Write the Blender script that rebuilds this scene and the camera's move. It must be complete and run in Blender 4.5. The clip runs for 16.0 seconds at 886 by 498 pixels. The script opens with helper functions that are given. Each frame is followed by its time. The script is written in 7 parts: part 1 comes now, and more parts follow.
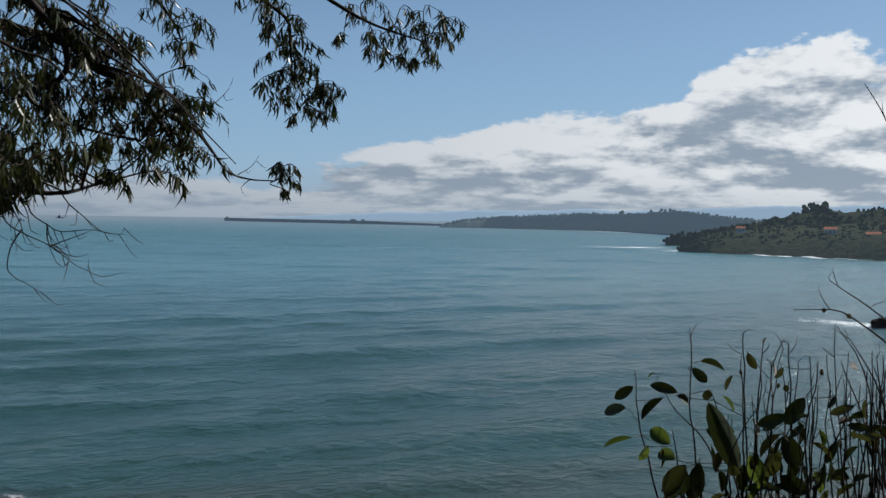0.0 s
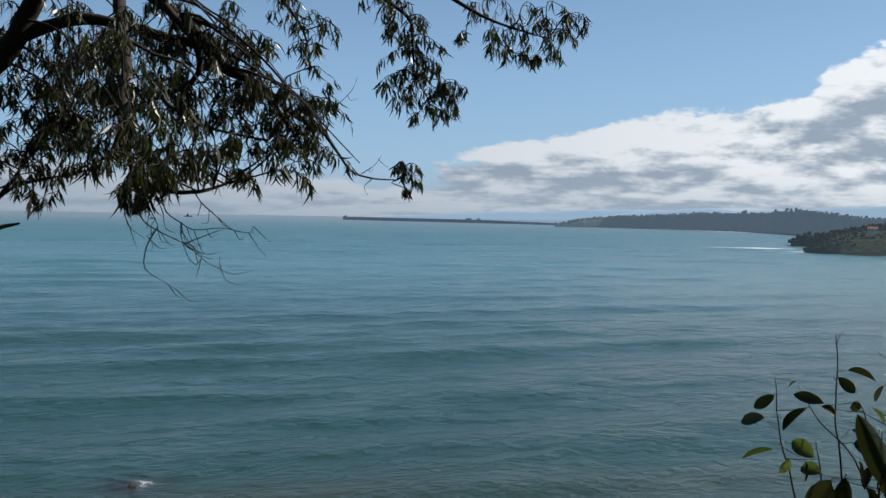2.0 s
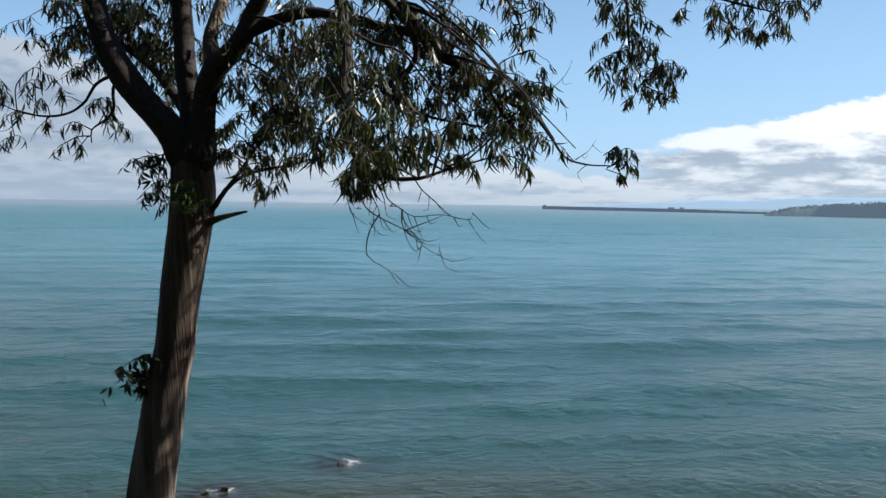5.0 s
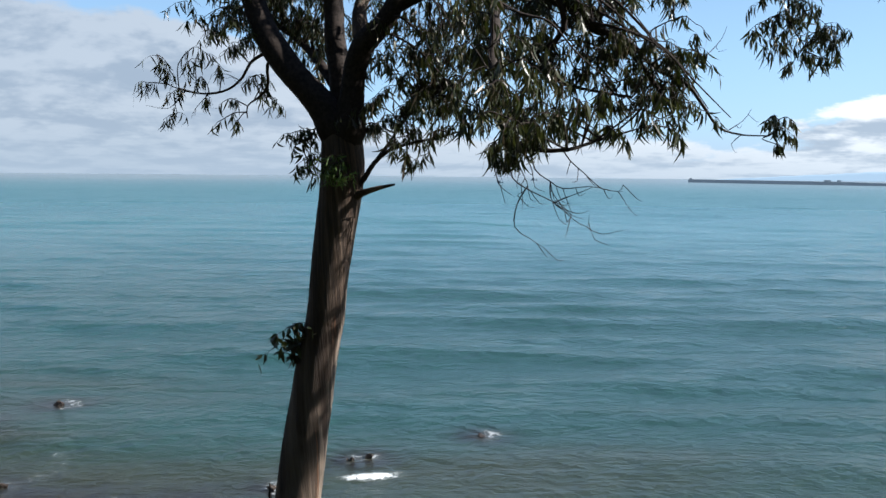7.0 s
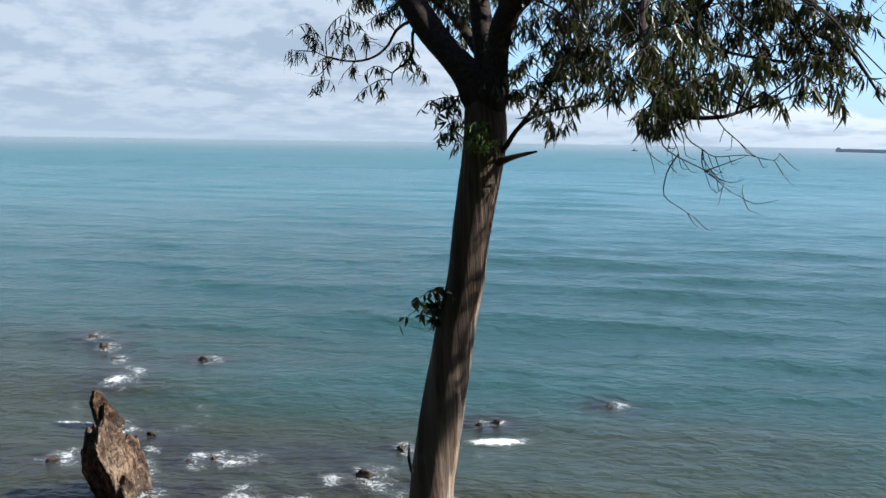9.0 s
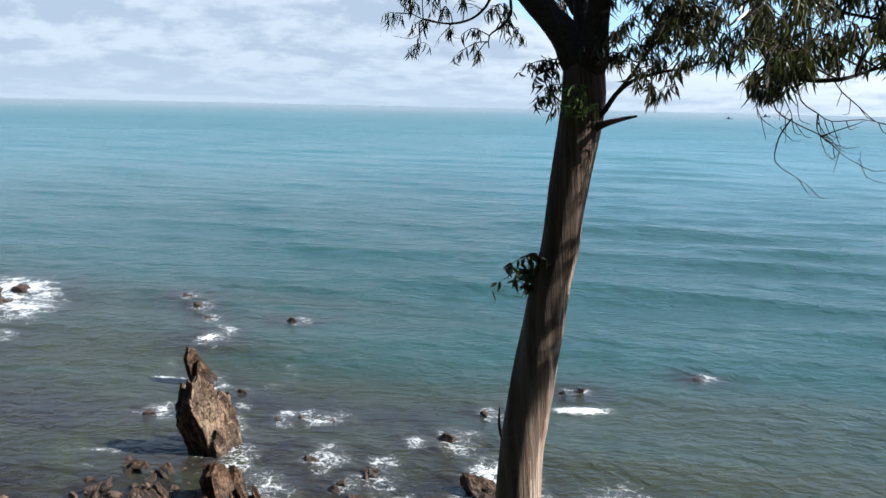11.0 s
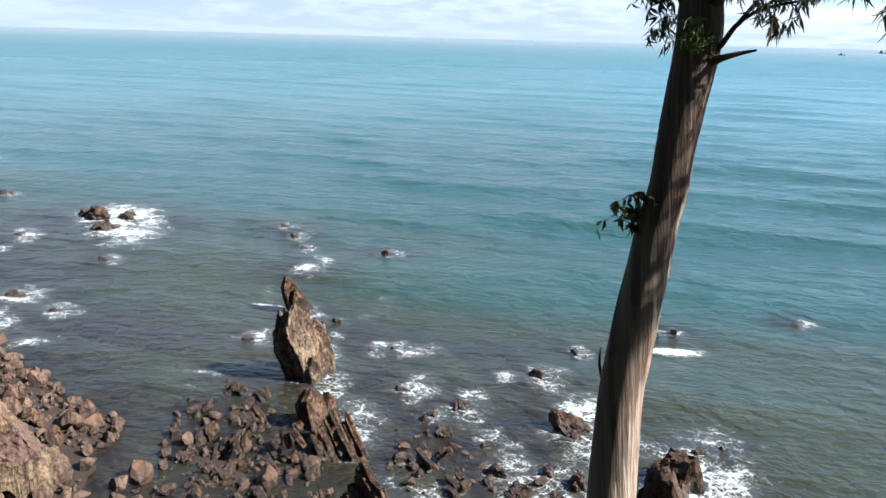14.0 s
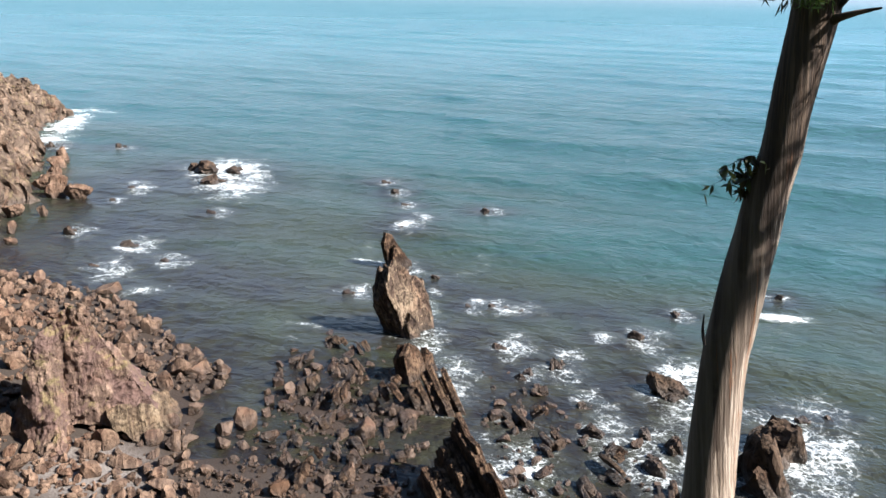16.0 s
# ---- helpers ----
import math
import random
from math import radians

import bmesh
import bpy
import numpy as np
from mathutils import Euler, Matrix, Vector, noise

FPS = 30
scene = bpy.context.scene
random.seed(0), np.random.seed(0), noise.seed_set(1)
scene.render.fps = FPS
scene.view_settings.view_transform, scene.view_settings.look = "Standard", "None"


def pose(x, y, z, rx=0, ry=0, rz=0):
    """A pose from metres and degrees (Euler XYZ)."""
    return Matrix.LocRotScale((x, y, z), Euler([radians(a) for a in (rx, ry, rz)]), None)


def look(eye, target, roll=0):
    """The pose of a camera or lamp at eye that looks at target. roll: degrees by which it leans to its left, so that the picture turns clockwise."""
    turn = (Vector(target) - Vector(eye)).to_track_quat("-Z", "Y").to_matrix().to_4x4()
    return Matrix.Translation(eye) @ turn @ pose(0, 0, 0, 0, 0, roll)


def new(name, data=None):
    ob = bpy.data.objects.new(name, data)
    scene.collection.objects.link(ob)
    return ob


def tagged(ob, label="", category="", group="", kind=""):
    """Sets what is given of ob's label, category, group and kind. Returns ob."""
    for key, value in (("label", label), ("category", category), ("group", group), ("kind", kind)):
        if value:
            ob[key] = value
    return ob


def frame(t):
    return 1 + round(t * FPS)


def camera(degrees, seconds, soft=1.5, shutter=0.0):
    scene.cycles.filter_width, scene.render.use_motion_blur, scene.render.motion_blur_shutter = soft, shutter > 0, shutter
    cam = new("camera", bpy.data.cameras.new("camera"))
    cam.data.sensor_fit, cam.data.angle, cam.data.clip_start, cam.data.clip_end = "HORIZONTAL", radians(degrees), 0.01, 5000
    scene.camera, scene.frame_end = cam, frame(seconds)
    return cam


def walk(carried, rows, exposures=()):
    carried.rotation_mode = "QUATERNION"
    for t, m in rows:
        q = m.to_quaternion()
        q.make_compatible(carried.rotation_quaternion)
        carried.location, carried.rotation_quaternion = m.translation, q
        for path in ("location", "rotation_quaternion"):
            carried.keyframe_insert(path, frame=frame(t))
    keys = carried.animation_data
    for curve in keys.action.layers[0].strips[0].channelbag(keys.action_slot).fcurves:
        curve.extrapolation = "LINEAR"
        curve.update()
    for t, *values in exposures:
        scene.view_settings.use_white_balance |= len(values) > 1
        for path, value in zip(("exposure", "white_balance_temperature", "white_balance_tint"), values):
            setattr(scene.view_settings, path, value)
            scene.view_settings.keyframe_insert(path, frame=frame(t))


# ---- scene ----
cam = camera(50.0, 16.0)
PATH = [
    (0, (0.009, -0.002, 25.024), (-0.125, 9.991, 24.680), 0.96),
    (0.5, (-0.005, 0.023, 25.022), (-0.396, 10.009, 24.673), 1.08),
    (1, (-0.024, 0.050, 25.018), (-0.697, 10.021, 24.667), 1.06),
    (1.5, (-0.037, 0.059, 25.024), (-0.997, 10.006, 24.660), 1.18),
    (2, (-0.040, 0.061, 25.023), (-1.380, 9.964, 24.649), 1.06),
    (2.5, (-0.045, 0.066, 25.020), (-1.782, 9.907, 24.630), 0.61),
    (3, (-0.052, 0.072, 25.012), (-2.166, 9.838, 24.608), 0.40),
    (5.5, (-0.178, 0.185, 25.003), (-3.882, 9.456, 24.428), 0.66),
    (6, (-0.180, 0.192, 24.991), (-4.253, 9.303, 24.352), 0.38),
    (6.5, (-0.183, 0.182, 24.990), (-4.568, 9.141, 24.280), 0.46),
    (7, (-0.196, 0.168, 24.998), (-4.897, 8.957, 24.188), 0.55),
    (7.5, (-0.201, 0.147, 24.991), (-5.198, 8.764, 24.112), 0.44),
    (8, (-0.204, 0.130, 24.993), (-5.509, 8.551, 24.015), 0.36),
    (8.5, (-0.226, 0.124, 24.992), (-5.779, 8.370, 23.919), 0.45),
    (9, (-0.236, 0.098, 24.995), (-6.073, 8.133, 23.829), 0.85),
    (9.5, (-0.243, 0.076, 24.989), (-6.296, 7.939, 23.751), 0.92),
    (12, (-0.354, 0.117, 24.969), (-7.066, 7.326, 23.242), 1.32),
    (12.5, (-0.375, 0.126, 24.965), (-7.170, 7.233, 23.141), 1.31),
    (13, (-0.387, 0.117, 24.961), (-7.274, 7.098, 23.004), 1.62),
    (13.5, (-0.394, 0.106, 24.960), (-7.383, 6.946, 22.872), 1.44),
    (14, (-0.398, 0.090, 24.964), (-7.502, 6.769, 22.747), 1.54),
    (14.5, (-0.403, 0.081, 24.969), (-7.639, 6.578, 22.641), 1.41),
    (15, (-0.415, 0.084, 24.978), (-7.795, 6.368, 22.522), 1.28),
    (15.5, (-0.417, 0.086, 24.982), (-7.935, 6.161, 22.416), 1.03),
    (16, (-0.418, 0.085, 24.988), (-8.098, 5.906, 22.317), 1.13),
]
walk(cam, [(t, look(eye, target, roll)) for t, eye, target, roll in PATH],
     exposures=[(0, 0.44, 6200, 10), (3.0, 0.80, 6200, 10), (5.5, 1.16, 6200, 10), (9.5, 1.48, 6200, 10), (12.0, 1.70, 6200, 10), (16.0, 2.00, 6200, 10)])

# ---------------------------------------------------------------- light
SUN_AZ, SUN_EL = 58.0, 39.0          # degrees right of +y, degrees up
SEA_Z = 0.0


def node(tree, kind, **values):
    n = tree.nodes.new(kind)
    for key, value in values.items():
        if key == "op":
            n.operation = value
        elif key == "blend":
            n.blend_type = value
        elif key == "data":
            n.data_type = value
    return n


class Graph:
    """Short calls for building node trees."""

    def __init__(self, tree):
        self.tree, self.link = tree, tree.links.new

    def put(self, n, slot, value):
        if value is None:
            return
        if isinstance(value, bpy.types.NodeSocket):
            self.link(value, n.inputs[slot])
        else:
            n.inputs[slot].default_value = value

    def math(self, op, a, b=None, c=None, clamp=False):
        n = node(self.tree, "ShaderNodeMath", op=op)
        n.use_clamp = clamp
        for slot, v in enumerate((a, b, c)):
            self.put(n, slot, v)
        return n.outputs[0]

    def vmath(self, op, a, b=None):
        n = node(self.tree, "ShaderNodeVectorMath", op=op)
        self.put(n, 0, a), self.put(n, 1, b)
        return n.outputs["Value"] if op in ("LENGTH", "DOT_PRODUCT") else n.outputs[0]

    def split(self, v):
        n = node(self.tree, "ShaderNodeSeparateXYZ")
        self.put(n, 0, v)
        return n.outputs

    def join(self, x=0.0, y=0.0, z=0.0):
        n = node(self.tree, "ShaderNodeCombineXYZ")
        self.put(n, 0, x), self.put(n, 1, y), self.put(n, 2, z)
        return n.outputs[0]

    def noise(self, v, scale, detail=4.0, rough=0.55, warp=0.0, out=0):
        n = node(self.tree, "ShaderNodeTexNoise")
        self.put(n, "Vector", v), self.put(n, "Scale", scale), self.put(n, "Detail", detail)
        self.put(n, "Roughness", rough), self.put(n, "Distortion", warp)
        return n.outputs[out]

    def voronoi(self, v, scale, feature="F1", out=0):
        n = node(self.tree, "ShaderNodeTexVoronoi")
        n.feature = feature
        self.put(n, "Vector", v), self.put(n, "Scale", scale)
        return n.outputs[out]

    def step(self, v, lo, hi, a=0.0, b=1.0):
        n = node(self.tree, "ShaderNodeMapRange")
        n.interpolation_type = "SMOOTHSTEP"
        for slot, x in enumerate((v, lo, hi, a, b)):
            self.put(n, slot, x)
        return n.outputs[0]

    def ramp(self, v, stops):
        n = node(self.tree, "ShaderNodeValToRGB")
        els = n.color_ramp.elements
        while len(els) < len(stops):
            els.new(0.5)
        for e, (p, col) in zip(els, stops):
            e.position, e.color = p, (*col, 1.0) if len(col) == 3 else col
        self.put(n, 0, v)
        return n.outputs[0]

    def mix(self, f, a, b, blend="MIX"):
        n = node(self.tree, "ShaderNodeMix", data="RGBA", blend=blend)
        for slot, v in ((0, f), (6, a), (7, b)):
            if isinstance(v, tuple) and len(v) == 3:
                v = (*v, 1.0)
            self.put(n, slot, v)
        return n.outputs[2]

    def coord(self, name="Object"):
        return node(self.tree, "ShaderNodeTexCoord").outputs[name]

    def scaled(self, v, x, y, z):
        return self.vmath("MULTIPLY", v, (x, y, z))

    def bump(self, height, strength, distance, normal=None):
        n = node(self.tree, "ShaderNodeBump")
        self.put(n, "Strength", strength), self.put(n, "Distance", distance), self.put(n, "Height", height)
        self.put(n, "Normal", normal)
        return n.outputs[0]


def build_world():
    world = bpy.data.worlds.new("sky")
    scene.world = world
    world.use_nodes = True
    g = Graph(world.node_tree)
    out = world.node_tree.nodes["Background"]
    sky = node(g.tree, "ShaderNodeTexSky")
    sky.sky_type, sky.sun_disc = "NISHITA", False
    sky.sun_elevation, sky.sun_rotation = radians(SUN_EL), radians(SUN_AZ)
    sky.altitude, sky.air_density, sky.dust_density, sky.ozone_density = 30, 1.0, 0.35, 2.4
    base = g.vmath("SCALE", sky.outputs[0])
    base.node.inputs["Scale"].default_value = 0.122
    d = g.coord("Generated")
    x, y, z = g.split(d)
    az = g.math("MULTIPLY", g.math("ARCTAN2", x, y), 180 / math.pi)
    el = g.math("MULTIPLY", g.math("ARCSINE", z), 180 / math.pi)
    # cloud banks: the height of the upper edge by bearing (0..1 for -180..180, in tenths of 90 degrees)
    turn = g.math("ADD", g.math("MULTIPLY", az, 1 / 360), 0.5)
    tops = g.ramp(turn, [(0.5 + a / 360, (h / 90,) * 3) for a, h in [(-180, 2), (-110, 5), (-72, 11), (-58, 10.2), (-46, 9.2), (-40, 7.5), (-33, 3.2), (-20, 2.2), (-9, 2.2), (-5, 3.2), (0, 5.0), (2.5, 6.4), (12.5, 6.8), (14.5, 8.9), (17, 9.7), (26, 10.2), (58, 13.5), (110, 4)]])
    edge = g.math("MULTIPLY", g.split(tops)[0], 90.0)
    # clouds are stretched along the horizon, more so low down
    squash = g.math("ADD", 1.5, g.math("DIVIDE", 9.0, g.math("ADD", g.math("MAXIMUM", el, 0.0), 2.0)))
    p = g.join(g.math("MULTIPLY", az, 0.10), g.math("MULTIPLY", g.math("MULTIPLY", el, squash), 0.10), 3.7)
    billow = g.noise(p, 1.35, 9.0, 0.54, 0.25)
    puff = g.noise(g.scaled(p, 1.0, 1.25, 1.0), 3.1, 8.0, 0.6, 0.15)
    ragged = g.step(az, -30.0, 4.0, 0.45, 1.0)
    cover = g.math("MULTIPLY", ragged, g.math("ADD", g.math("MULTIPLY", g.math("SUBTRACT", billow, 0.5), 8.0),
                   g.math("MULTIPLY", g.math("SUBTRACT", puff, 0.5), 5.0)))
    inside = g.math("SUBTRACT", edge, el)
    dens = g.math("ADD", g.math("MINIMUM", g.math("MULTIPLY", inside, 1.15), 3.0), cover)
    alpha = g.step(dens, 0.0, 0.8)
    # lit rims and grey bellies
    depth = g.math("ADD", g.math("MULTIPLY", g.math("MINIMUM", inside, 3.4), 0.125), g.math("MULTIPLY", cover, 0.09))
    patchy = g.math("MULTIPLY", g.math("SUBTRACT", g.noise(g.scaled(p, 0.8, 1.9, 1.0), 2.2, 6.0, 0.6, 0.3), 0.5), 2.6)
    # billows are bright on their upper edges and grey beneath
    higher = g.vmath("ADD", p, (0.03, 0.20, 0.0))
    above = g.math("ADD", g.math("MULTIPLY", g.noise(higher, 1.35, 5.0, 0.56, 0.25), 9.5), g.math("MULTIPLY", g.noise(g.scaled(higher, 1.0, 1.25, 1.0), 3.1, 4.0, 0.6, 0.15), 4.5))
    here = g.math("ADD", g.math("MULTIPLY", g.noise(p, 1.35, 5.0, 0.56, 0.25), 9.5), g.math("MULTIPLY", g.noise(g.scaled(p, 1.0, 1.25, 1.0), 3.1, 4.0, 0.6, 0.15), 4.5))
    shade = g.math("MULTIPLY", g.math("SUBTRACT", above, here), 0.33)
    grey = g.step(g.math("ADD", g.math("ADD", depth, g.math("MULTIPLY", patchy, 0.75)), shade), 0.0, 0.80)
    glow = g.step(g.math("ABSOLUTE", g.math("SUBTRACT", az, SUN_AZ)), 10.0, 110.0, 1.0, 0.0)
    lit = g.mix(glow, (0.56, 0.63, 0.71), (1.7, 1.68, 1.62))
    belly = g.mix(glow, (0.39, 0.47, 0.57), (0.52, 0.61, 0.71))
    cloud = g.mix(grey, lit, belly)
    base = g.mix(g.step(el, 0.0, 24.0, 0.62, 0.0), base, (0.46, 0.80, 1.22))
    mixed = g.mix(g.math("MULTIPLY", alpha, 0.93), base, cloud)
    # pale sea haze low over the horizon
    haze = g.step(el, -1.0, 3.6, 0.72, 0.0)
    mixed = g.mix(haze, mixed, g.mix(glow, (0.45, 0.56, 0.67), (0.60, 0.71, 0.82)))
    g.link(mixed, out.inputs["Color"])
    out.inputs["Strength"].default_value = 0.42


build_world()
sun = new("sun", bpy.data.lights.new("sun", "SUN"))
sun.data.energy, sun.data.angle, sun.data.color = 5.0, radians(0.53), (1.0, 0.95, 0.87)
sun_dir = Vector((math.sin(radians(SUN_AZ)) * math.cos(radians(SUN_EL)), math.cos(radians(SUN_AZ)) * math.cos(radians(SUN_EL)), math.sin(radians(SUN_EL))))
sun.matrix_world = Matrix.Translation((0, 0, 80)) @ sun_dir.to_track_quat("Z", "Y").to_matrix().to_4x4()


# ---------------------------------------------------------------- materials
def material(name):
    m = bpy.data.materials.new(name)
    m.use_nodes = True
    return m, Graph(m.node_tree), m.node_tree.nodes["Principled BSDF"]


def sea_material():
    m, g, b = material("sea_water")
    co = g.coord()
    x, y, z = g.split(co)
    flat = g.join(x, y, 0.0)
    r = g.vmath("LENGTH", flat)

    def held(name):
        n = node(g.tree, "ShaderNodeAttribute")
        n.attribute_name = name
        return n.outputs["Fac"]

    foam, shoal, silt = held("foam"), held("shoal"), held("silt")
    # axes along and across the swell
    turned = node(g.tree, "ShaderNodeMapping")
    turned.inputs["Rotation"].default_value = (0, 0, radians(-32))
    g.link(flat, turned.inputs["Vector"])
    v = turned.outputs[0]
    # silty water inshore, in bands along the swell; clear teal water farther out
    wander = g.math("MULTIPLY", g.math("SUBTRACT", g.noise(flat, 0.02, 4.0, 0.6), 0.5), 90.0)
    bands = g.math("MULTIPLY", g.math("SUBTRACT", g.noise(g.scaled(v, 0.22, 1.0, 1.0), 0.06, 4.0, 0.6, 0.3), 0.5), 1.1)
    murk = g.step(g.math("ADD", silt, bands), 0.35, 1.05)
    body = g.mix(murk, (0.015, 0.047, 0.044), (0.024, 0.028, 0.015))
    # distant water lightened: sky reflection painted into the body colour
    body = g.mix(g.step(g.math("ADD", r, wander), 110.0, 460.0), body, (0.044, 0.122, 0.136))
    # towards the horizon it greys: sea haze painted into the colour
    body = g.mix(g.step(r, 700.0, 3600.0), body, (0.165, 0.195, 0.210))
    streak = g.step(g.noise(g.scaled(v, 0.22, 1.0, 1.0), 0.012, 5.0, 0.6, 0.4), 0.42, 0.66)
    body = g.mix(g.math("MULTIPLY", streak, g.step(r, 90.0, 260.0, 0.0, 0.35)), body, (0.018, 0.085, 0.105))
    # weedy rock under the water
    patch = g.math("MULTIPLY", shoal, g.step(g.noise(flat, 0.55, 5.0, 0.65, 0.5), 0.40, 0.56), clamp=True)
    body = g.mix(g.math("MULTIPLY", shoal, 0.9, clamp=True), body, (0.017, 0.013, 0.008))
    body = g.mix(g.math("MULTIPLY", patch, 0.85), body, (0.008, 0.006, 0.007))
    # foam: torn lace that thickens to white water
    warp = g.vmath("SCALE", g.vmath("SUBTRACT", g.noise(flat, 0.7, 5.0, 0.68, 0.0, 1), (0.5, 0.5, 0.5)))
    warp.node.inputs["Scale"].default_value = 2.4
    drift = g.vmath("ADD", flat, warp)
    strand = g.step(g.voronoi(drift, 0.62, "DISTANCE_TO_EDGE"), 0.0, 0.11, 1.0, 0.0)
    thread = g.step(g.voronoi(drift, 1.7, "DISTANCE_TO_EDGE"), 0.0, 0.13, 0.85, 0.0)
    fine = g.math("SUBTRACT", g.noise(flat, 3.4, 8.0, 0.74, 0.5), 0.5)
    big = g.math("SUBTRACT", g.noise(drift, 0.33, 5.0, 0.66, 0.6), 0.5)
    lace = g.math("MAXIMUM", strand, thread)
    amount = g.math("ADD", g.math("MULTIPLY", foam, 1.05), g.math("ADD", g.math("MULTIPLY", fine, 0.95), g.math("MULTIPLY", big, 1.7)))
    amount = g.math("ADD", amount, g.math("MULTIPLY", lace, 0.36))
    white = g.math("MULTIPLY", g.step(amount, 0.86, 1.62), g.step(foam, 0.03, 0.16))
    milky = g.math("MULTIPLY", g.step(g.math("ADD", foam, big), 0.30, 1.1), 0.22)
    body = g.mix(milky, body, (0.16, 0.19, 0.18))
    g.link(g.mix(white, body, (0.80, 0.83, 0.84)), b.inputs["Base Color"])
    g.link(g.math("ADD", g.step(r, 80.0, 1200.0, 0.15, 0.34), g.math("MULTIPLY", white, 0.5)), b.inputs["Roughness"])
    b.inputs["IOR"].default_value = 1.333
    g.link(g.step(r, 60.0, 320.0, 0.22, 0.48), b.inputs["Specular IOR Level"])
    # glints spread wide by ripples too small to see
    b.inputs["Coat Weight"].default_value = 0.25
    b.inputs["Coat Roughness"].default_value = 0.48
    b.inputs["Coat IOR"].default_value = 1.33
    # wind ripples over the swell
    swell = g.noise(g.scaled(v, 0.30, 1.0, 1.0), 0.07, 3.0, 0.5, 0.0)
    chop = g.noise(g.scaled(v, 0.58, 1.0, 1.0), 0.24, 3.0, 0.55, 0.15)
    ripple = g.noise(g.scaled(v, 0.72, 1.0, 1.0), 0.95, 4.0, 0.58, 0.25)
    crossing = node(g.tree, "ShaderNodeMapping")
    crossing.inputs["Rotation"].default_value = (0, 0, radians(24))
    g.link(flat, crossing.inputs["Vector"])
    cross = g.noise(g.scaled(crossing.outputs[0], 0.5, 1.0, 1.0), 0.6, 3.0, 0.55, 0.2)
    n0 = g.bump(swell, g.step(r, 150.0, 700.0, 0.0, 1.0), 3.5)
    n1 = g.bump(chop, g.step(r, 50.0, 220.0, 0.55, 1.0), 1.4, n0)
    n2 = g.bump(cross, 1.0, 0.26, n1)
    n3 = g.bump(ripple, 1.0, 0.33, n2)
    n4 = g.bump(g.noise(flat, 3.6, 3.0, 0.6, 0.4), 1.0, 0.075, n3)
    g.link(n4, b.inputs["Normal"])
    return m


def rock_material(name, light, dark, band=1.0, lichen=0.0, wet=0.9, own=False, stain=None, split=1.0):
    """Bedded rock: bands along tilted strata, rust and grey patches, dark wet foot near the water, pale lichen on tops."""
    m, g, b = material(name)
    geo = node(g.tree, "ShaderNodeNewGeometry")
    pos = geo.outputs["Position"]
    across = g.vmath("DOT_PRODUCT", pos, (0.43, 0.87, 0.21))
    along = g.vmath("DOT_PRODUCT", pos, (-0.88, 0.45, 0.0))
    if own:
        across, along, up = g.split(g.coord())
    bed = g.join(g.math("MULTIPLY", across, 2.4 * band), g.math("MULTIPLY", along, 0.16), g.math("MULTIPLY", g.split(pos)[2], 0.22))
    strata = g.noise(bed, 1.0, 6.0, 0.68, 0.35)
    blot = g.noise(pos, 0.55, 5.0, 0.6, 0.4)
    grain = g.noise(pos, 6.0, 6.0, 0.65)
    info = node(g.tree, "ShaderNodeObjectInfo")
    base = g.mix(g.step(strata, 0.40, 0.60), dark, light)
    base = g.mix(g.math("MULTIPLY", g.step(blot, 0.5, 0.68), 0.6), base, (light[0] * 0.72, light[1] * 0.54, light[2] * 0.48))
    base = g.mix(g.step(grain, 0.3, 0.7, 0.5, 0.0), base, g.mix(0.5, dark, (0.05, 0.032, 0.022)))
    base = g.mix(g.math("MULTIPLY", info.outputs["Random"], 0.35), base, tuple(c * 0.62 for c in light))
    seam = None
    if own:
        # cracks and runs down the dip of each face
        seam = g.noise(g.join(g.math("MULTIPLY", across, 1.3), g.math("MULTIPLY", along, 1.9), g.math("MULTIPLY", up, 0.45)), 1.6, 6.0, 0.66, 0.7)
        base = g.mix(g.step(seam, 0.50, 0.40, 0.0, 0.8), base, dark)
        # dark partings between the beds
        parting = g.noise(g.join(g.math("MULTIPLY", across, 8.0), g.math("MULTIPLY", along, 0.35), g.math("MULTIPLY", up, 0.35)), 1.0, 3.0, 0.6, 0.4)
        base = g.mix(g.step(parting, 0.48, 0.40, 0.0, 0.85), base, tuple(c * 0.6 for c in dark))
    # a net of dark cracks, and pale worn patches
    crack = g.math("ABSOLUTE", g.math("SUBTRACT", g.noise(pos, 1.5 * min(1.0, band), 6.0, 0.62, 0.9), 0.5))
    cracked = g.step(crack, 0.0, 0.030, 0.85 * split, 0.0)
    base = g.mix(cracked, base, tuple(c * 0.45 for c in dark))
    base = g.mix(g.step(g.noise(pos, 2.6 * min(1.0, band), 5.0, 0.7, 0.2), 0.56, 0.70, 0.0, 0.5), base, tuple(min(1.0, c * 1.4) for c in light))
    if stain:
        base = g.mix(g.math("MULTIPLY", g.step(g.noise(pos, 0.30, 5.0, 0.62, 0.6), 0.44, 0.56), 0.85), base, stain)
    if lichen:
        nz = g.split(geo.outputs["Normal"])[2]
        spot = g.math("MULTIPLY", g.step(g.noise(pos, 0.8, 6.0, 0.72), 0.50, 0.62), g.step(nz, 0.15, 0.75))
        base = g.mix(g.math("MULTIPLY", spot, lichen), base, (0.19, 0.155, 0.060))
    z = g.split(pos)[2]
    level = g.math("ADD", z, g.math("MULTIPLY", g.math("SUBTRACT", g.noise(pos, 1.3, 3.0), 0.5), 0.9))
    damp = g.math("MULTIPLY", g.step(level, 1.15, 0.15), wet)
    base = g.mix(damp, base, g.mix(0.70, base, (0.026, 0.016, 0.010)))
    g.link(base, b.inputs["Base Color"])
